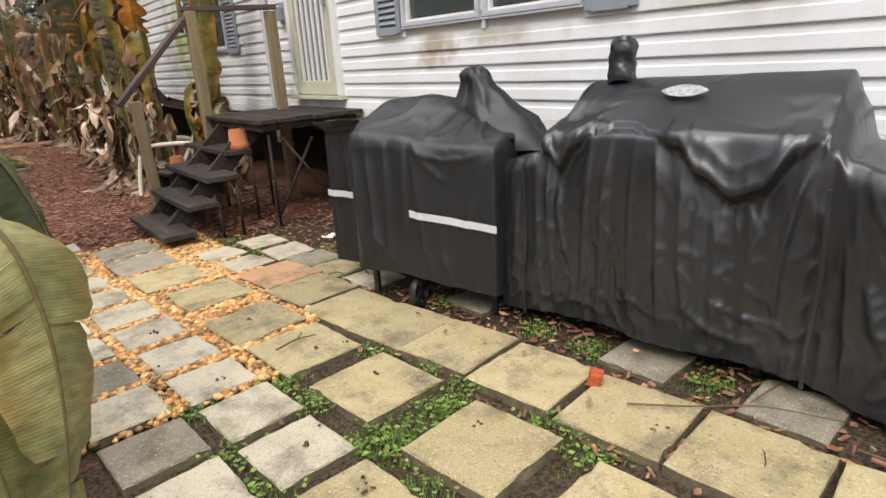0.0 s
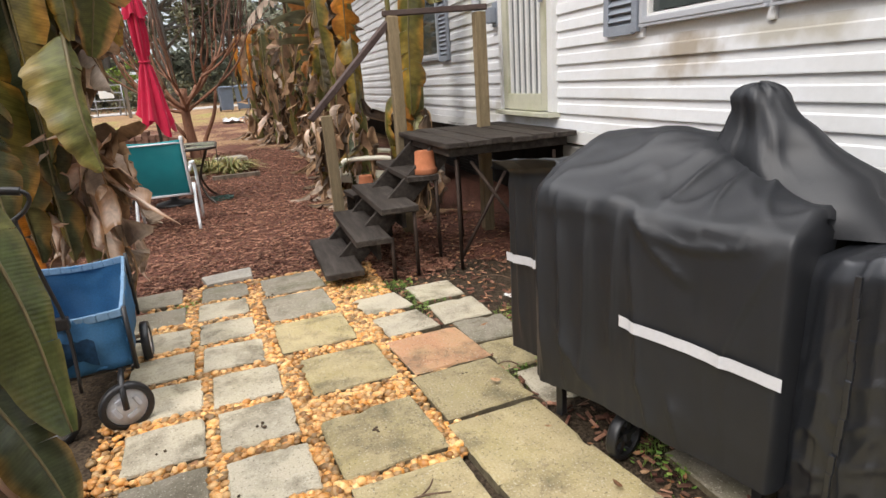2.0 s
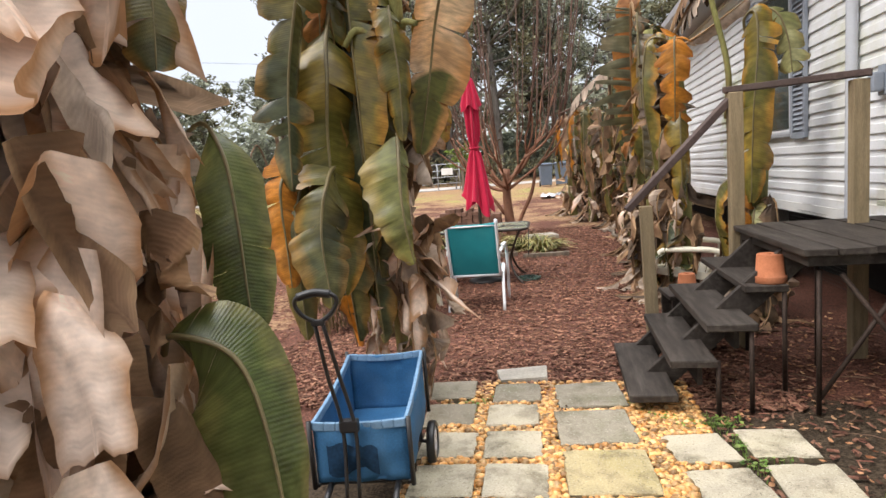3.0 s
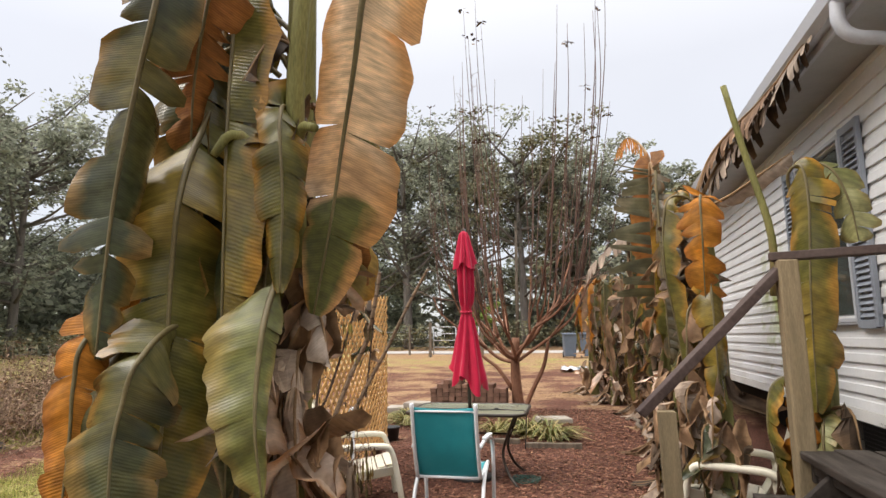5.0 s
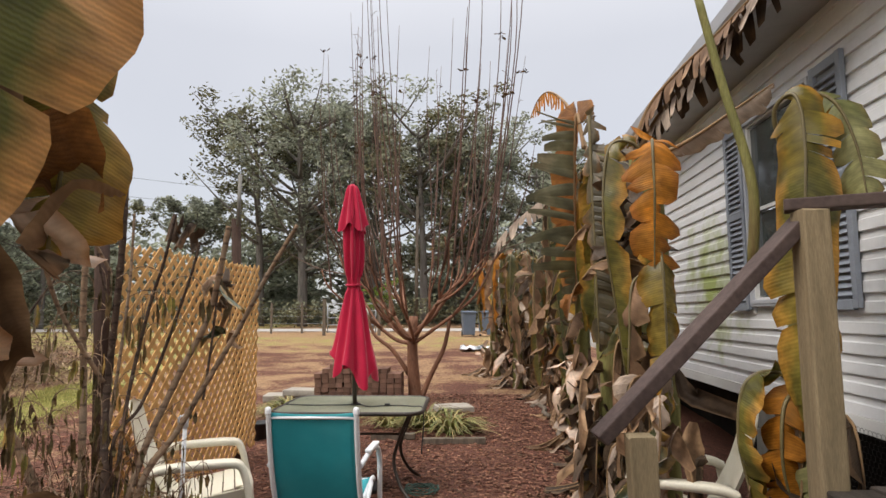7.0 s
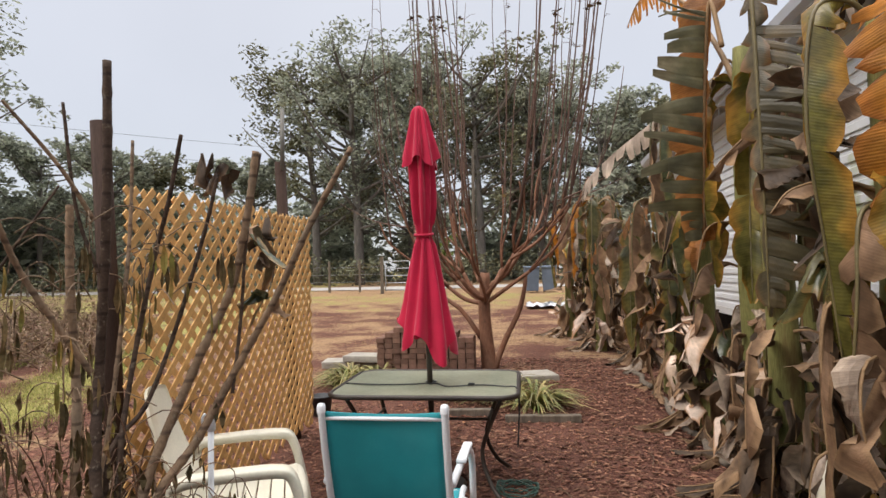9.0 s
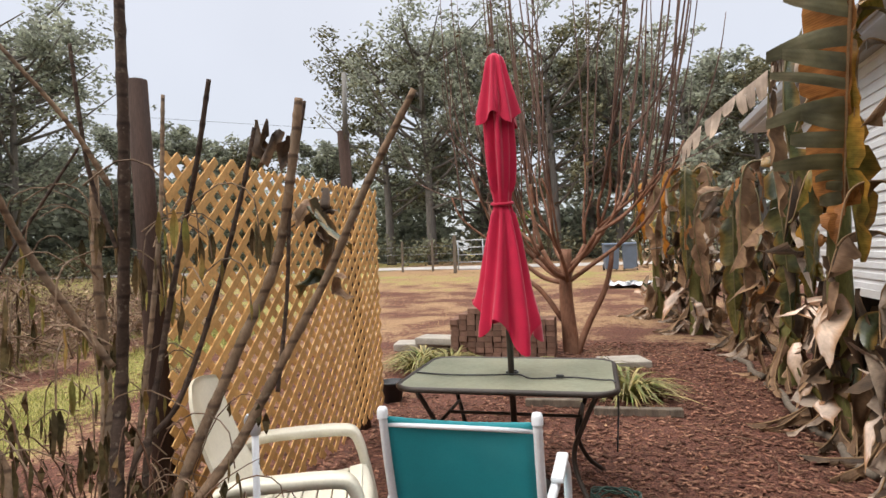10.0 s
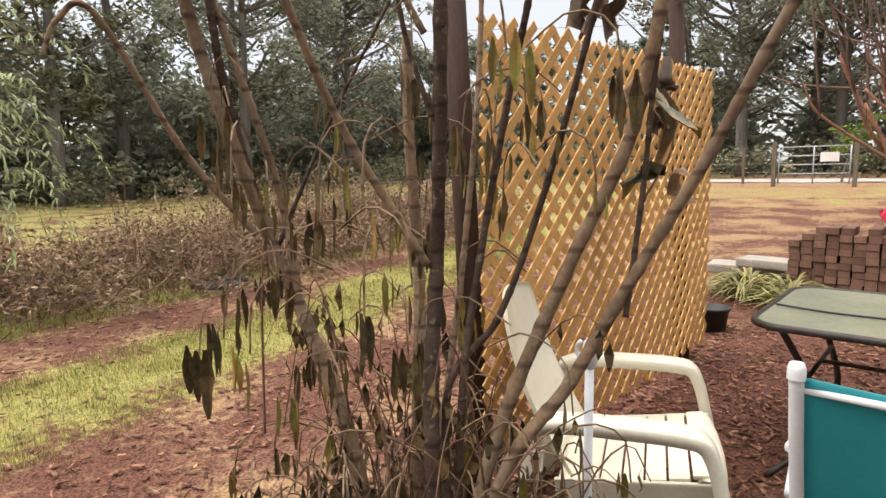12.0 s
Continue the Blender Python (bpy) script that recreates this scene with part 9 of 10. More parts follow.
sapling(-4.86, 7.14)
forest_tree(-2.9, 33.5, 2.6, 302, M_BRIGHT, spread=0.4, low=0.2, count=500, size=0.12, label="small bright green shrub by the road")
forest_tree(4.6, 23.5, 4.2, 303, M_OAK, spread=0.42, low=0.15, count=1400, size=0.14, label="dense dark green shrub beyond the banana row")

# ---- road, gate, bins, brick stack and small things ----
M_ROAD = mat("pale_gravel_road", (0.42, 0.39, 0.36), 0.9, var=0.12, scale=2, fine=40, bump=0.3)
M_GALV = mat("galvanised_pipe", (0.36, 0.375, 0.40), 0.4, metal=0.3, var=0.08, bump=0.03)
M_BRICK = mat("stacked_red_brown_brick", (0.19, 0.105, 0.075), 0.85, var=0.2, scale=12, fine=90, bump=0.4, rand=0.3, stain=(0.10, 0.075, 0.05), stain_scale=9, stain_amt=0.5)
M_BIN = mat("grey_blue_bin_plastic", (0.11, 0.14, 0.19), 0.5, var=0.1, bump=0.05)
M_WOODOLD = mat("old_fence_wood", (0.16, 0.13, 0.10), 0.85, var=0.3, scale=4, fine=40, bump=0.3, stretch=(4, 4, 0.6))
M_STRAP = mat("strap_leaves", (0.12, 0.16, 0.035), 0.5, var=0.25, scale=6, bump=0.1, island=0.4, alt=(0.33, 0.26, 0.10), alt_amt=0.5, trans=0.15)
M_STONE = mat("pale_concrete_slab", (0.36, 0.33, 0.28), 0.9, var=0.2, scale=5, fine=60, bump=0.4, stain=(0.2, 0.18, 0.13), stain_amt=0.5)
M_TARP = mat("white_black_tarp", (0.7, 0.7, 0.7), 0.4, var=0.2, scale=6, bump=0.2, alt=(0.05, 0.06, 0.07), alt_amt=0.35)

road_v, road_f = [], []
for i in range(61):
    x = -120 + 4 * i
    for yy in (33.6, 38.6):
        y = yy + 0.6 * math.sin(x * 0.05)
        road_v.append((x, y, land(x, y) + 0.03))
road_f = [(2 * i, 2 * i + 2, 2 * i + 3, 2 * i + 1) for i in range(60)]
tagged(raw("road", road_v, road_f, M_ROAD), "pale gravel road in front of the woods", "road", kind="structure")


def tube_gate(ax, ay, bx, by, h=1.15):
    z = land(ax, ay)
    g = thing("metal_gate", ax, ay, z, math.degrees(math.atan2(by - ay, bx - ax)), "white tubular farm gate standing before the road", "gate")
    n = math.hypot(bx - ax, by - ay)
    for x in (0, n * 0.5, n):
        tube("upright", [(x, 0, 0.1), (x, 0, h + 0.1)], 0.028, M_GALV, g, 8)
    for i in range(5):
        zz = 0.14 + i * (h - 0.06) / 4
        tube("rail", [(0, 0, zz), (n, 0, zz)], 0.022, M_GALV, g, 8)
    bm = bmesh.new()
    box(bm, 0.55, 0.012, 0.32, pose(n * 0.72, -0.03, h * 0.78), 0.004)
    part("sign", bm, M_WHITE, g, "small plain white sign")
    for x in (-0.15, n + 0.15):
        bm = bmesh.new()
        box(bm, 0.13, 0.13, 1.7, pose(x, 0, 0.75), 0.01)
        part("gate_post", bm, M_WOODOLD, g)


tube_gate(-4.21, 30.0, -2.08, 30.15, 1.3)


def fence_line():
    f = thing("fence", -16, 32.0, 0, 0, "old post and wire fence along the road", "fence")
    for i in range(14):
        x = -24 + i * 1.5
        if x > -5:
            break
        bm = bmesh.new()
        box(bm, 0.09, 0.09, 1.5, pose(x + 16, 0, land(x, 32) + 0.7), 0.01)
        part("post", bm, M_WOODOLD, f)
    for z in (0.45, 0.8, 1.15):
        tube("wire", [(-8, 0, land(0, 32) + z), (11, 0, land(0, 32) + z)], 0.006, M_GALV, f, 4)


fence_line()


def wheelie_bin(x, y, rz, label):
    z = land(x, y)
    b = thing("wheelie_bin", x, y, z, rz, label, "bin", "wheelie bins")
    bm = bmesh.new()
    made = box(bm, 0.56, 0.62, 0.92, pose(0, 0, 0.52), 0.03)
    for v in bm.verts:
        k = 0.82 + 0.18 * (v.co.z / 0.98)
        v.co.x *= k
        v.co.y *= k
    part("body", bm, M_BIN, b)
    bm = bmesh.new()
    box(bm, 0.60, 0.68, 0.07, pose(0, -0.01, 1.01, 3, 0, 0), 0.025)
    part("lid", bm, M_BIN, b)
    for s in (-1, 1):
        v, f = lathe([(0.001, -0.03), (0.12, -0.03), (0.13, 0), (0.12, 0.03), (0.001, 0.03)], 16)
        w = raw("wheel", [(c, a, d) for a, d, c in v], f, M_BLACK, b, "", True)
        w.location = (s * 0.24, 0.26, 0.13)
    tube("handle", [(-0.22, 0.36, 0.98), (0.22, 0.36, 0.98)], 0.018, M_BIN, b, 8)


wheelie_bin(2.05, 29.2, 10, "grey-blue wheelie bin standing by the road")
wheelie_bin(2.75, 29.3, -5, "grey-blue wheelie bin beside another bin")

# loose stack of bricks
stack = thing("brick_stack", 1.0, 12.95, land(1.0, 12.95), 2, "neat stack of weathered red-brown bricks", "bricks")
bm = bmesh.new()
box(bm, 0.20, 0.098, 0.065, None, 0.004)
brick_me = bpy.data.meshes.new("brick")
bm.to_mesh(brick_me)
bm.free()
brick_me.materials.append(M_BRICK)
rnd = random.Random(12)
for layer in range(9):
    for col in range(12):
        if layer == 8 and col not in (2, 3, 4, 6):
            continue
        if layer == 7 and col in (0, 10, 11):
            continue
        for row in range(2):
            ob = new("brick", brick_me)
            ob.parent = stack
            ob.location = (-0.62 + col * 0.105 + rnd.uniform(-0.006, 0.006), -0.10 + row * 0.205 + rnd.uniform(-0.012, 0.012), 0.034 + layer * 0.067)
            ob.rotation_euler = (0, 0, radians(90 + rnd.uniform(-3, 3)))

for x, y, sx, sy, sz, rz in ((-0.22, 13.35, 0.75, 0.4, 0.10, 8), (0.05, 13.25, 0.6, 0.35, 0.09, -6), (2.35, 12.6, 0.5, 0.4, 0.08, 20)):
    s = thing("stone_slab", x, y, land(x, y) - 0.01 + (0.10 if 0 < x < 1 else 0), rz, "pale weathered concrete slab lying on the mulch", "slab", "slabs")
    bm = bmesh.new()
    box(bm, sx, sy, sz, pose(0, 0, sz / 2), 0.015)
    for v in bm.verts:
        v.co += Vector((noise.noise(v.co * 5), noise.noise(v.co * 5 + Vector((3, 0, 0))), 0)) * 0.02
    part("slab", bm, M_STONE, s)

for ax, ay, bx, by in ((2.1, 10.9, 2.80, 10.95), (1.5, 11.05, 2.0, 11.1)):
    t = thing("edging_timber", (ax + bx) / 2, (ay + by) / 2, land((ax + bx) / 2, (ay + by) / 2), 0, "weathered timber edging a planting bed", "timber", "edging")
    bm = bmesh.new()
    bar(bm, (ax - (ax + bx) / 2, ay - (ay + by) / 2, 0.03), (bx - (ax + bx) / 2, by - (ay + by) / 2, 0.035), 0.08, 0.07, 0.01)
    part("timber", bm, M_WOODOLD, t)


for ax, ay, bx, by in ((3.72, 12.95, 3.80, 12.05), (3.80, 11.98, 3.84, 10.85), (3.85, 10.78, 3.93, 9.85), (3.94, 9.78, 4.12, 9.25)):
    cx, cy = (ax + bx) / 2, (ay + by) / 2
    t = thing("edging_timber", cx - 0.18, cy, land(cx, cy), 0, "grey split log edging the bed of banana plants", "timber", "edging")
    line = [(ax - cx, ay - cy, 0.03), (0.03, (ay - cy) * 0.3, 0.04), (-0.01, (by - cy) * 0.4, 0.03), (bx - cx, by - cy, 0.03)]
    tube("log", spline(line, 14), [0.030 + 0.006 * noise.noise((i * 0.6, ax, ay)) for i in range(14)], M_WOODOLD, t, 9)


def strap_clump(x, y, n, ln, seed, label):
    rnd = random.Random(seed)
    z = land(x, y)
    c = thing("strap_leaf_plant", x, y, z, 0, label, "plant", "strap-leaved plants")
    h = Heap()
    for i in range(n):
        az = rnd.uniform(0, 2 * math.pi)
        L = ln * rnd.uniform(0.55, 1.1)
        d = Vector((math.cos(az), math.sin(az), 0))
        sd = Vector((-d.y, d.x, 0))
        b = d * rnd.uniform(0.01, 0.16) + Vector((0, 0, 0))
        up = rnd.uniform(0.4, 1.5)
        vv = []
        for k in range(7):
            u = k / 6
            c0 = b + d * L * (u * 0.35 + 0.55 * u * u) + Vector((0, 0, L * up * (u * 1.0 - 0.85 * u * u)))
            wd = 0.014 * (1 - u) ** 0.6 + 0.001
            vv += [c0 - sd * wd, c0 + Vector((0, 0, -wd * 0.5)), c0 + sd * wd]
        ff = []
        for k in range(6):
            ff += [(k * 3, k * 3 + 1, k * 3 + 4, k * 3 + 3), (k * 3 + 1, k * 3 + 2, k * 3 + 5, k * 3 + 4)]
        h.add(vv, ff)
    tagged(h.put("leaves", M_STRAP, c, "", True), kind="stuff")


strap_clump(2.38, 11.4, 130, 0.58, 1, "clump of green and straw-coloured strap leaves")
strap_clump(2.05, 11.7, 110, 0.62, 2, "clump of green and straw-coloured strap leaves")
strap_clump(1.6, 11.7, 60, 0.5, 3, "clump of green and straw-coloured strap leaves")
strap_clump(0.10, 12.15, 130, 0.46, 6, "ragged green weeds beside a slab")
strap_clump(0.55, 12.0, 120, 0.42, 7, "ragged green weeds beside a slab")
strap_clump(0.05, 12.55, 110, 0.42, 4, "ragged green weeds beside a slab")
strap_clump(0.42, 12.45, 90, 0.40, 5, "ragged green weeds beside a slab")

# black nursery pot at the end of the lattice
npot = thing("nursery_pot", 0.25, 11.0, land(0.25, 11.0), 0, "black plastic nursery pot beside the lattice", "plant pot")
v, f = lathe([(0.001, 0.0), (0.085, 0.0), (0.11, 0.18), (0.12, 0.18), (0.12, 0.20), (0.105, 0.20), (0.085, 0.1), (0.001, 0.1)], 24)
raw("pot", v, f, M_BLACK, npot, "", True)

# green hose coil
hose = thing("hose", 2.28, 9.25, 0.02, 0, "thin dark green hose lying in a loose coil", "hose")
pts = []
rnd = random.Random(3)
for i in range(150):
    a = i * 0.24
    r = 0.10 + 0.035 * math.sin(i * 0.37) + 0.02 * math.sin(i * 0.11)
    pts.append((math.cos(a) * r * 1.2, math.sin(a) * r, 0.012 + 0.012 * (1 + math.sin(i * 0.9))))
M_HOSE = mat("dark_green_hose", (0.03, 0.075, 0.055), 0.4, var=0.1, bump=0)
tube("coil", pts, 0.005, M_HOSE, hose, 6)

# crumpled tarp by the far bananas
tarp = thing("tarp", 2.8, 22.6, land(2.8, 22.6), 0, "crumpled white and black plastic sheet on the ground", "tarp")
vv, ff = [], []
for i in range(18):
    for j in range(12):
        x, y = -0.8 + i * 0.10, -0.55 + j * 0.10
        vv.append((x, y, 0.05 + 0.25 * abs(noise.noise((x * 5, y * 5, 2)))))
ff = [(i * 12 + j, (i + 1) * 12 + j, (i + 1) * 12 + j + 1, i * 12 + j + 1) for i in range(17) for j in range(11)]
raw("sheet", vv, ff, M_TARP, tarp)

# worn tyre among the weeds
tyre = thing("old_tyre", -5.15, 9.5, land(-5.15, 9.5) - 0.10, 0, "old black tyre lying among dead weeds", "tyre")
v, f = lathe([(0.20, 0.02), (0.30, 0.0), (0.345, 0.05), (0.345, 0.14), (0.30, 0.19), (0.20, 0.17), (0.19, 0.1), (0.20, 0.02)], 30)
raw("tread_ring", v, f, M_BLACK, tyre, "", True)

# overhead wires
for i, (a, b) in enumerate((((-60, 10, 13.0), (4, 52, 9.0)), ((-60, 13, 12.0), (2, 52, 8.2)), ((-60, 10, 10.5), (6, 52, 7.6)))):
    w = thing("power_line", -28, 31, 0, 0, "thin overhead wire crossing the sky", "wire", "overhead wires")
    m = [(a[k] + b[k]) / 2 for k in range(3)]
    tube("wire", spline([Vector(a) - Vector((-28, 31, 0)), Vector((m[0] + 28, m[1] - 31, m[2] - 0.9)), Vector(b) - Vector((-28, 31, 0))], 20), 0.010, M_CORD, w, 4)
upole = thing("utility_pole", -1.9, 43.5, land(-1.9, 43.5), 0, "weathered grey wooden utility pole before the woods", "pole")
tube("pole", [(0, 0, -0.2), (0.1, 0, 8.8)], [0.14, 0.10], M_WOODOLD, upole, 10)

# ---- gravel, mulch chips, grass, weeds and litter ----
def scatter(name, tv, tf, pos, scale, rot, material, label, category, tilt=None):
    """Copies of a small template joined into one mesh. scale: rows of x, y, z; rot: turns about z; tilt: turns about x."""
    tv = np.array(tv, dtype=np.float32)
    n, k = len(pos), len(tv)
    v = tv[None, :, :] * np.array(scale, dtype=np.float32)[:, None, :]
    if tilt is not None:
        c, s = np.cos(tilt)[:, None], np.sin(tilt)[:, None]
        y, z = v[:, :, 1] * c - v[:, :, 2] * s, v[:, :, 1] * s + v[:, :, 2] * c
        v = np.stack([v[:, :, 0], y, z], -1)
    c, s = np.cos(rot)[:, None], np.sin(rot)[:, None]
    x, y = v[:, :, 0] * c - v[:, :, 1] * s, v[:, :, 0] * s + v[:, :, 1] * c
    v = np.stack([x, y, v[:, :, 2]], -1) + np.array(pos, dtype=np.float32)[:, None, :]
    faces = []
    tf = [tuple(f) for f in tf]
    for i in range(n):
        o = i * k
        faces.extend(tuple(a + o for a in f) for f in tf)
    me = bpy.data.meshes.new(name)
    me.from_pydata(v.reshape(-1, 3).tolist(), [], faces)
    ob = link_mesh(name, me, material)
    return tagged(ob, label, category, kind="stuff")


ALL_PAVERS = [(x, y, 0.151) for x, y, m in COL_A + COL_B + COL_F] + [(x, y, 0.201) for x, y, m in COL_C + COL_D] + [(3.33, 4.70, 0.15), (3.38, 4.35, 0.15)]


def on_paver(x, y, grow=0.0):
    c, s = 0.998, 0.06
    for px, py, h in ALL_PAVERS:
        dx, dy = x - px, y - py
        if abs(dx) < 0.3 and abs(dy) < 0.3 and abs(dx * c + dy * s) < h + grow and abs(-dx * s + dy * c) < h + grow:
            return True
    return False


rng = np.random.default_rng(5)

# pebble template: a low rounded stone
bm = bmesh.new()
bmesh.ops.create_icosphere(bm, subdivisions=1, radius=1.0)
PEB_V = [tuple(v.co) for v in bm.verts]
PEB_F = [tuple(v.index for v in f.verts) for f in bm.faces]
bm.free()
M_PEBBLE = mat("orange_tan_river_pebbles", (0.46, 0.20, 0.045), 0.42, var=0.15, scale=30, fine=200, bump=0.1, island=0.7, alt=(0.58, 0.38, 0.17), alt_amt=0.35)
pos, sc = [], []
while len(pos) < 8200:
    x, y = rng.uniform(1.95, 3.42), rng.uniform(2.72, 5.62)
    if x > 3.2 and y < 3.1 or y < 3.05 and rng.random() < 0.55 or x < 2.05 and rng.random() < 0.7:
        continue
    if y > 5.25 and rng.random() < 0.6:
        continue
    if on_paver(x, y, 0.004):
        continue
    r = rng.uniform(0.009, 0.023)
    sc.append((r * rng.uniform(0.9, 1.5), r, r * rng.uniform(0.5, 0.8)))
    pos.append((x, y, rng.uniform(0.0, 0.022)))
ob = scatter("gravel", PEB_V, PEB_F, pos, sc, rng.uniform(0, 6.3, len(pos)), M_PEBBLE, "orange and tan pebbles between the pavers", "gravel")
ob.data.polygons.foreach_set("use_smooth", [True] * len(ob.data.polygons))

# bark chips
CHIP_V = [(-1, -1, -1), (1, -1, -1), (1, 1, -1), (-1, 1, -1), (-0.85, -0.7, 1), (0.9, -0.8, 1), (0.8, 0.8, 1), (-0.9, 0.75, 1)]
CHIP_F = [(4, 5, 6, 7), (0, 1, 5, 4), (1, 2, 6, 5), (2, 3, 7, 6), (3, 0, 4, 7)]
M_CHIP = mat("red_brown_bark_chips", (0.125, 0.052, 0.036), 0.85, var=0.25, scale=20, fine=120, bump=0.3, island=0.6, alt=(0.26, 0.14, 0.09), alt_amt=0.4)
pos, sc = [], []
while len(pos) < 30000:
    if rng.random() < 0.72:
        x, y = rng.uniform(0.3, 4.0), 5.2 + 8.8 * rng.random() ** 1.4
    elif rng.random() < 0.75:
        x, y = rng.uniform(-4.5, 0.8), rng.uniform(6.2, 13)
        d = x + 0.28 * (y - 8)
        if (-3.2 < d < -1.7) and rng.random() < 0.8:
            continue
    else:
        x, y = rng.uniform(3.3, 4.9), rng.uniform(0.5, 7.0)
    if on_paver(x, y, 0.0):
        continue
    if 1.95 < x < 3.4 and y < 5.35:
        continue
    ln = rng.uniform(0.010, 0.034)
    sc.append((ln, rng.uniform(0.004, 0.010), rng.uniform(0.0015, 0.004)))
    pos.append((x, y, land(x, y) + rng.uniform(0.002, 0.022)))
scatter("bark_mulch", CHIP_V, CHIP_F, pos, sc, rng.uniform(0, 6.3, len(pos)), M_CHIP, "loose red-brown bark chips on the ground", "mulch", tilt=rng.normal(0, 0.3, len(pos)))

# grass blades: in the paver joints, by the steps and on the lawn
BLADE_V = [(-1, 0, 0), (1, 0, 0), (0.75, 0.25, 0.5), (-0.75, 0.25, 0.5), (0.1, 0.8, 1.0)]
BLADE_F = [(0, 1, 2, 3), (3, 2, 4)]
M_GRASS = mat("short_grass", (0.20, 0.25, 0.05), 0.6, var=0.25, scale=8, bump=0, island=0.5, alt=(0.40, 0.35, 0.13), alt_amt=0.5, trans=0.2)
M_STRAW = mat("dry_grass", (0.36, 0.27, 0.13), 0.7, var=0.25, scale=8, bump=0, island=0.5, alt=(0.22, 0.12, 0.06), alt_amt=0.4, trans=0.15)


def tufts(spots, per, spread, height, material, name, label):
    pos, sc, rot, tl = [], [], [], []
    for x, y in spots:
        for _ in range(per):
            a, b = x + rng.normal(0, spread), y + rng.normal(0, spread)
            if on_paver(a, b, -0.004):
                continue
            pos.append((a, b, land(a, b) - 0.003))
            h = height * rng.uniform(0.4, 1.2)
            sc.append((0.0022 + 0.02 * h * 0.5, h * 0.5, h))
            rot.append(rng.uniform(0, 6.3))
            tl.append(rng.normal(0, 0.25))
    return scatter(name, BLADE_V, BLADE_F, pos, sc, np.array(rot), material, label, "grass", tilt=np.array(tl))


joint = [(2.92, 2.05), (3.05, 1.99), (3.18, 2.02), (3.35, 2.06), (2.95, 2.02), (2.88, 2.4), (2.86, 2.62), (3.32, 2.6), (3.36, 2.3), (2.9, 1.7), (2.92, 1.95), (3.25, 1.98), (2.5, 2.3), (2.49, 2.7), (2.50, 2.05), (3.44, 1.66), (3.4, 1.45), (3.85, 3.55), (3.72, 3.55), (3.9, 2.9), (3.95, 2.75), (3.98, 2.2), (4.0, 1.9), (3.05, 5.25), (3.2, 5.05), (3.35, 4.98), (3.5, 5.0), (3.58, 4.55), (3.56, 4.75), (2.15, 5.25), (4.0, 4.2), (4.1, 1.4)]
M_JOINT = mat("fresh_green_grass", (0.13, 0.24, 0.04), 0.55, var=0.25, scale=8, bump=0, island=0.4, alt=(0.16, 0.20, 0.05), alt_amt=0.4, trans=0.25)
tufts(joint, 150, 0.06, 0.032, M_JOINT, "joint_grass", "green grass growing in the paver joints")
weed_pos, weed_sc = [], []
for x, y in joint:
    for _ in range(60):
        a, b = x + rng.normal(0, 0.055), y + rng.normal(0, 0.055)
        if on_paver(a, b, -0.006):
            continue
        r = rng.uniform(0.006, 0.015)
        weed_sc.append((r, r * rng.uniform(0.7, 1.1), r * 0.8))
        weed_pos.append((a, b, land(a, b) + rng.uniform(0.006, 0.034)))
M_CLOVER = mat("small_green_weed_leaves", (0.12, 0.25, 0.035), 0.5, var=0.25, scale=8, bump=0, island=0.45, alt=(0.20, 0.26, 0.06), alt_amt=0.4, trans=0.25)
scatter("joint_weeds", [(-1, 0, 0.1), (-0.3, -0.6, 0.0), (0.5, -0.45, 0.15), (1, 0, 0.3), (0.5, 0.45, 0.15), (-0.3, 0.6, 0.0)], [(0, 1, 2, 3), (0, 3, 4, 5)], weed_pos, weed_sc, rng.uniform(0, 6.3, len(weed_pos)), M_CLOVER, "small bright green weeds in the paver joints", "weeds", tilt=rng.normal(0, 0.4, len(weed_pos)))
lawn = []
while len(lawn) < 2300:
    x, y = rng.uniform(-8, 0), rng.uniform(6.0, 15)
    d = x + 0.28 * (y - 8)
    e = x + 0.2 * (y - 8)
    if -3.2 < d < -1.8 or -5.9 < e < -4.4:
        lawn.append((x, y))
tufts(lawn, 40, 0.10, 0.045, M_GRASS, "lawn_grass", "thin yellow-green grass strips in the mulch")
straw = [(rng.uniform(-8, 6), rng.uniform(15, 31)) for _ in range(1100)]
tufts(straw, 10, 0.25, 0.05, M_STRAW, "dry_grass", "dry straw-coloured grass in the open yard")

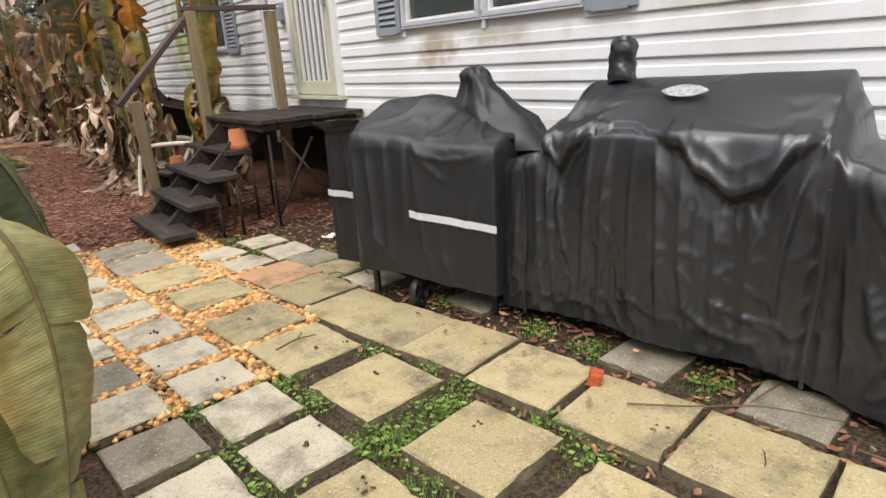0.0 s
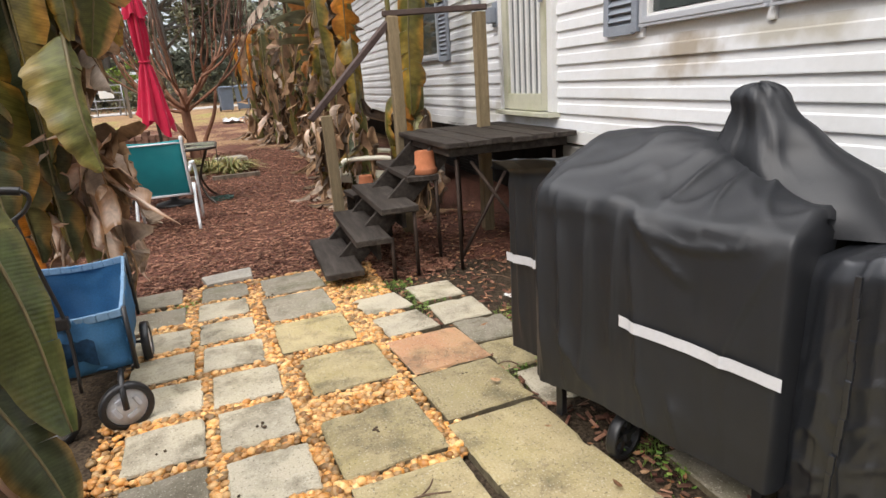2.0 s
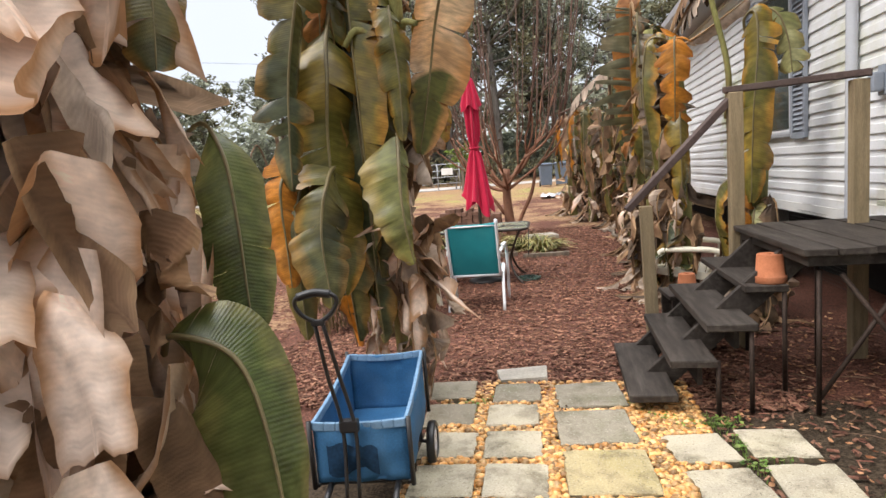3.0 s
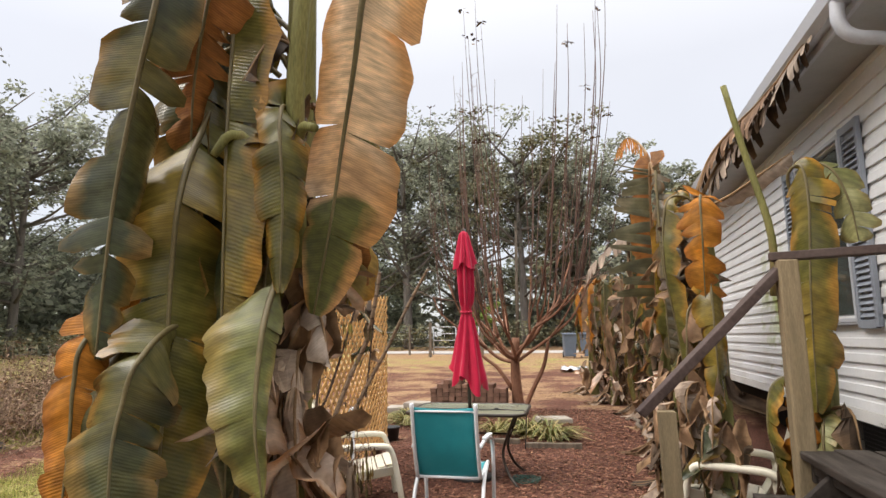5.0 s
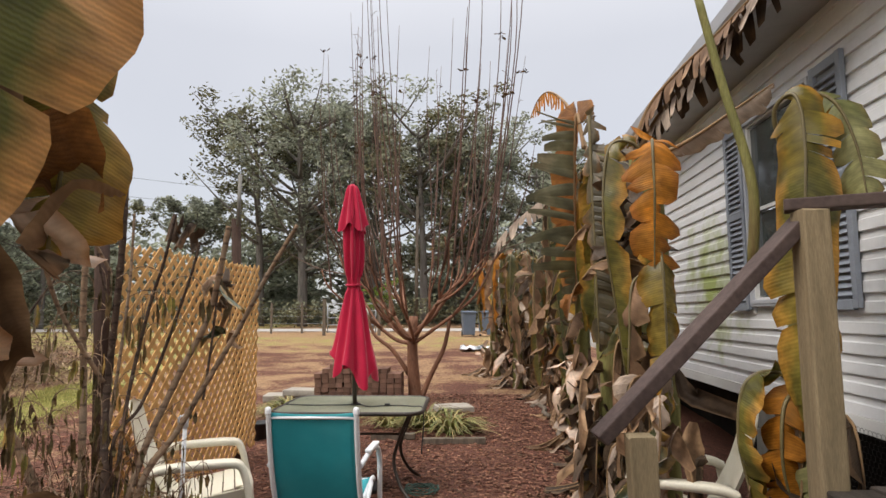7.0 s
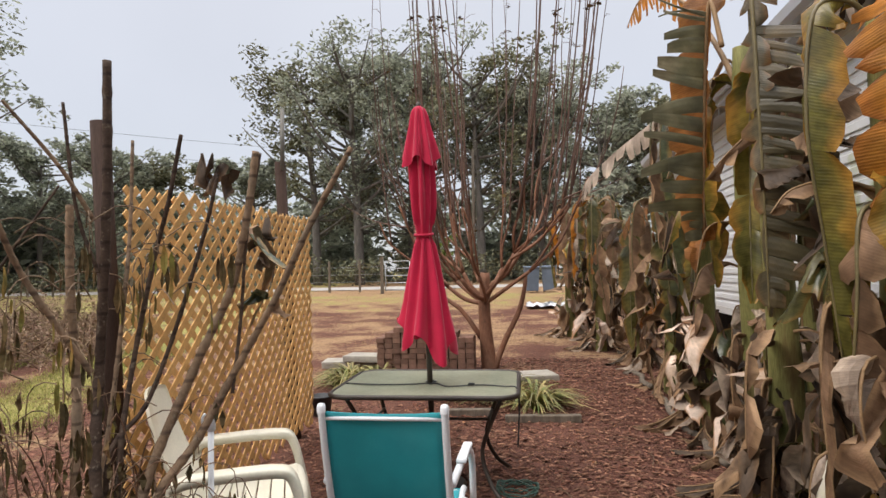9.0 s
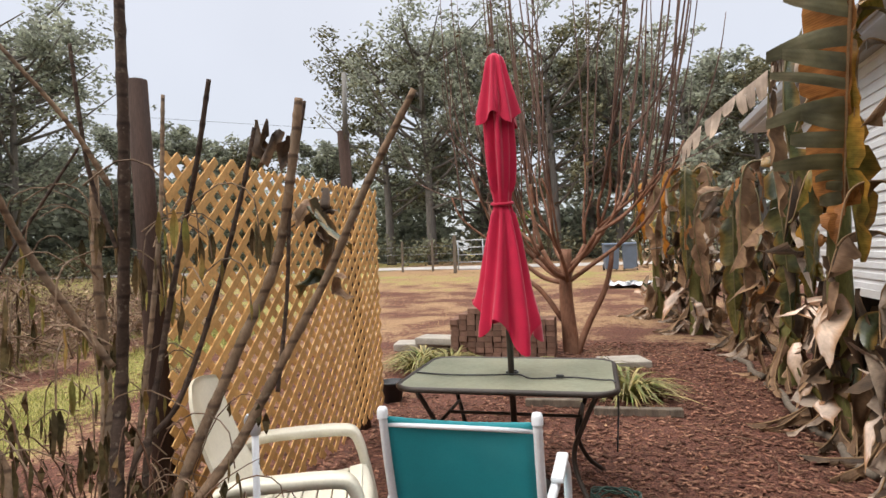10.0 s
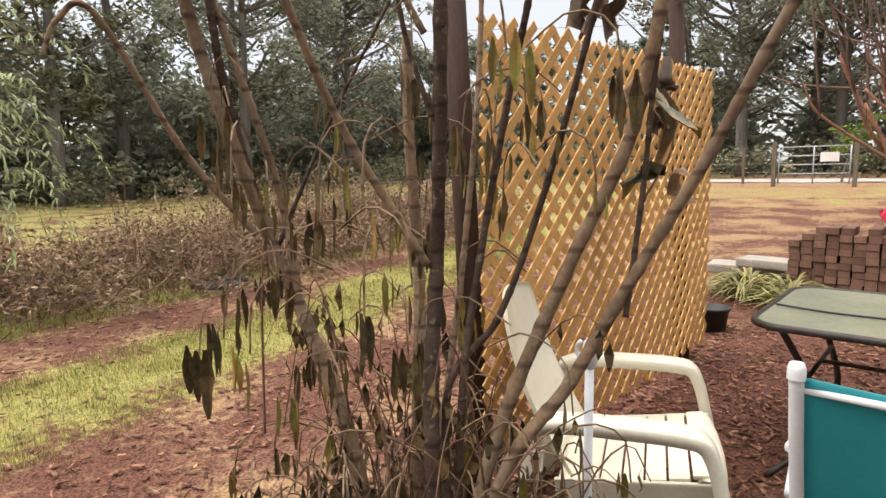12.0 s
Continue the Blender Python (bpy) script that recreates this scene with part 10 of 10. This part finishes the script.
# dead weeds beyond the lawn
M_WEED = mat("dead_weed_stems", (0.20, 0.118, 0.088), 0.8, var=0.3, scale=5, bump=0, island=0.5, alt=(0.34, 0.25, 0.16), alt_amt=0.35)
M_WEEDG = mat("weed_leaves", (0.11, 0.12, 0.045), 0.7, var=0.3, scale=5, bump=0, island=0.5, alt=(0.2, 0.12, 0.06), alt_amt=0.6, trans=0.2)
stems, greens = Heap(), Heap()
rnd = random.Random(31)
for i in range(3000):
    t = rnd.random()
    x = -5.6 - 0.35 * (t * 11) * 0.3 + rnd.gauss(0, 0.85)
    y = 5.0 + t * 11 + rnd.gauss(0, 0.3)
    if x > -4.2:
        continue
    z = land(x, y)
    h = rnd.uniform(0.45, 1.3) * (1.0 if x < -4.7 else 0.6) * (0.72 + 0.95 * noise.noise((x * 0.8, y * 0.8, 5)))
    b = Vector((x, y, z))
    e = b + Vector((rnd.gauss(0, 0.34), rnd.gauss(0, 0.34), h))
    mid = b.lerp(e, 0.5) + Vector((rnd.gauss(0, 0.06), rnd.gauss(0, 0.06), 0.05))
    v, f = tube_data([b, mid, e], [0.006, 0.005, 0.002], 3, False)
    stems.add(v, f)
    for k in range(11):
        s = b.lerp(e, rnd.uniform(0.35, 1.0))
        w = Vector((rnd.gauss(0, 1), rnd.gauss(0, 1), rnd.uniform(-0.4, 0.9))).normalized() * rnd.uniform(0.06, 0.2)
        v, f = tube_data([s, s + w], [0.003, 0.0015], 3, False)
        stems.add(v, f)
        a = w.normalized() * 0.035
        c = a.cross(Vector((rnd.gauss(0, 1), rnd.gauss(0, 1), 1))).normalized() * 0.014
        g = s + w
        (greens if rnd.random() < 0.5 else stems).add([g - a, g + c, g + a, g - c], [(0, 1, 2, 3)])
tagged(stems.put("dead_weeds", M_WEED), "tangle of dead reddish-brown weeds", "weeds", kind="stuff")
tagged(greens.put("weed_leaves", M_WEEDG), "dull green leaves among dead weeds", "weeds", kind="stuff")

# fallen leaves and twigs
M_LITTER = mat("fallen_brown_leaves", (0.24, 0.095, 0.04), 0.75, var=0.3, scale=10, bump=0.2, island=0.5, alt=(0.36, 0.22, 0.12), alt_amt=0.5)
LEAF_V = [(-1, 0, 0.1), (-0.5, -0.45, 0.0), (0.1, -0.5, 0.1), (0.6, -0.3, 0.25), (1, 0, 0.4), (0.6, 0.3, 0.2), (0.1, 0.5, 0.15), (-0.5, 0.45, 0.05), (0, 0, -0.15)]
LEAF_F = [(8, i, (i + 1) % 8) for i in range(8)]
pos, sc = [], []
while len(pos) < 1500:
    if rng.random() < 0.6:
        x, y = rng.uniform(3.5, 4.9), rng.uniform(0.6, 7.2)
    elif rng.random() < 0.6:
        x, y = rng.uniform(-4, 4), rng.uniform(5.6, 13)
    else:
        x, y = rng.uniform(1.9, 4.0), rng.uniform(0.8, 5.5)
        if rng.random() < 0.97 and on_paver(x, y, 0.02):
            continue
    if on_paver(x, y, 0.01) and rng.random() < 0.9:
        continue
    r = rng.uniform(0.010, 0.026)
    sc.append((r, r * rng.uniform(0.6, 1.1), r))
    pos.append((x, y, land(x, y) + (0.052 if on_paver(x, y, 0.004) else rng.uniform(0.008, 0.02))))
scatter("leaf_litter", LEAF_V, LEAF_F, pos, sc, rng.uniform(0, 6.3, len(pos)), M_LITTER, "scattered fallen brown leaves", "leaf litter", tilt=rng.normal(0, 0.2, len(pos)))

M_TWIG = mat("fallen_twigs", (0.14, 0.09, 0.06), 0.8, var=0.3, bump=0.2)
h = Heap()
rnd = random.Random(14)
for i in range(90):
    x, y = (rnd.uniform(3.6, 4.9), rnd.uniform(0.6, 7)) if i % 2 else (rnd.uniform(-3, 3.6), rnd.uniform(5.6, 12))
    a = rnd.uniform(0, 6.3)
    L = rnd.uniform(0.06, 0.3)
    z = land(x, y) + 0.02
    d = Vector((math.cos(a), math.sin(a), 0))
    v, f = tube_data(spline([(x, y, z), Vector((x, y, z)) + d * L * 0.5 + Vector((rnd.gauss(0, 0.02), rnd.gauss(0, 0.02), 0.015)), Vector((x, y, z)) + d * L], 6), [0.004, 0.004, 0.0035, 0.003, 0.0025, 0.002], 5)
    h.add(v, f)
tagged(h.put("twig_litter", M_TWIG), "small dry twigs lying on the ground", "twigs", kind="stuff")
twig = thing("twig", 3.05, 2.88, 0.055, 0, "small forked dry twig lying on a paver", "twig")
tube("stick", spline([(-0.11, -0.01, 0), (0, 0.01, 0.006), (0.10, 0.0, 0.0)], 8), [0.005, 0.005, 0.0045, 0.004, 0.004, 0.003, 0.003, 0.002], M_TWIG, twig, 6)
tube("fork", spline([(0.0, 0.01, 0.005), (0.04, 0.04, 0.008), (0.06, 0.075, 0.003)], 6), 0.003, M_TWIG, twig, 6)
paper = thing("litter_scrap", 4.12, 4.45, 0.015, 25, "crumpled white scrap lying by the porch", "scrap")
vv, ff = [], []
for i in range(8):
    for j in range(6):
        vv.append((-0.07 + i * 0.02, -0.045 + j * 0.018, 0.012 + 0.022 * noise.noise((i * 0.7, j * 0.7, 4))))
ff = [(i * 6 + j, (i + 1) * 6 + j, (i + 1) * 6 + j + 1, i * 6 + j + 1) for i in range(7) for j in range(5)]
raw("sheet", vv, ff, M_WHITE, paper)
rock = thing("broken_slab", 2.42, 5.72, 0.0, 8, "pinkish broken concrete slab at the patio's edge", "slab")
bm = bmesh.new()
box(bm, 0.34, 0.22, 0.05, pose(0, 0, 0.02), 0.012)
for v in bm.verts:
    v.co += Vector((noise.noise(v.co * 9), noise.noise(v.co * 9 + Vector((5, 0, 0))), noise.noise(v.co * 14) * 0.3)) * 0.03
part("slab", bm, M_STONE, rock)

# crumbs of soil on the slabs
M_CRUMB = mat("dark_soil_crumbs", (0.085, 0.06, 0.04), 0.9, var=0.3, scale=40, bump=0.3)
h = Heap()
rnd = random.Random(91)
for x, y in [(2.75, 2.18), (2.8, 2.23), (2.72, 2.15), (3.49, 1.91), (3.49, 1.95), (3.66, 1.37), (3.69, 1.33), (3.22, 1.58), (3.17, 2.39), (3.23, 1.81), (2.65, 2.85), (3.23, 2.74), (2.76, 1.8), (2.75, 1.84), (2.51, 3.17), (3.1, 2.79), (3.0, 3.35), (3.03, 3.35), (2.21, 3.55), (2.58, 3.58), (3.48, 3.63), (2.86, 4.64), (2.69, 5.14), (3.24, 3.77)]:
    for k in range(rnd.randint(1, 4)):
        c = Vector((x + rnd.gauss(0, 0.011), y + rnd.gauss(0, 0.011), 0.031))
        r = rnd.uniform(0.004, 0.009)
        v, f = lathe([(0.2, -0.6), (0.9, -0.3), (1.0, 0.2), (0.6, 0.7), (0.1, 0.8)], 7)
        h.add([c + Vector((a, b, d)) * r * rnd.uniform(0.8, 1.1) for a, b, d in v], f)
tagged(h.put("soil_crumb", M_CRUMB), "dark crumbs of soil dropped on the slabs", "soil crumbs", kind="stuff")

# long dry reed and a lump of red brick by the covered grill
reed = thing("dry_reed", 3.70, 1.51, 0.045, 0, "long thin dry reed lying across the slabs", "reed")
tube("stalk", spline([(0.00, 0.00, 0.000), (0.14, -0.19, 0.012), (0.29, -0.36, 0.020), (0.42, -0.58, 0.000)], 20), [0.004 - 0.0001 * i for i in range(20)], M_TWIG, reed, 6)
M_BRICK_RED = mat("broken_red_brick", (0.42, 0.10, 0.04), 0.85, var=0.25, scale=30, bump=0.4)
lump = thing("brick_fragment", 3.77, 1.70, 0.03, 30, "small broken lump of red brick", "brick")
bm = bmesh.new()
box(bm, 0.07, 0.055, 0.05, pose(0, 0, 0.015, 8, 5, 0), 0.008)
for v in bm.verts:
    v.co += Vector((noise.noise(v.co * 40), noise.noise(v.co * 40 + Vector((3, 0, 0))), noise.noise(v.co * 40 + Vector((0, 3, 0))))) * 0.012
part("lump", bm, M_BRICK_RED, lump)
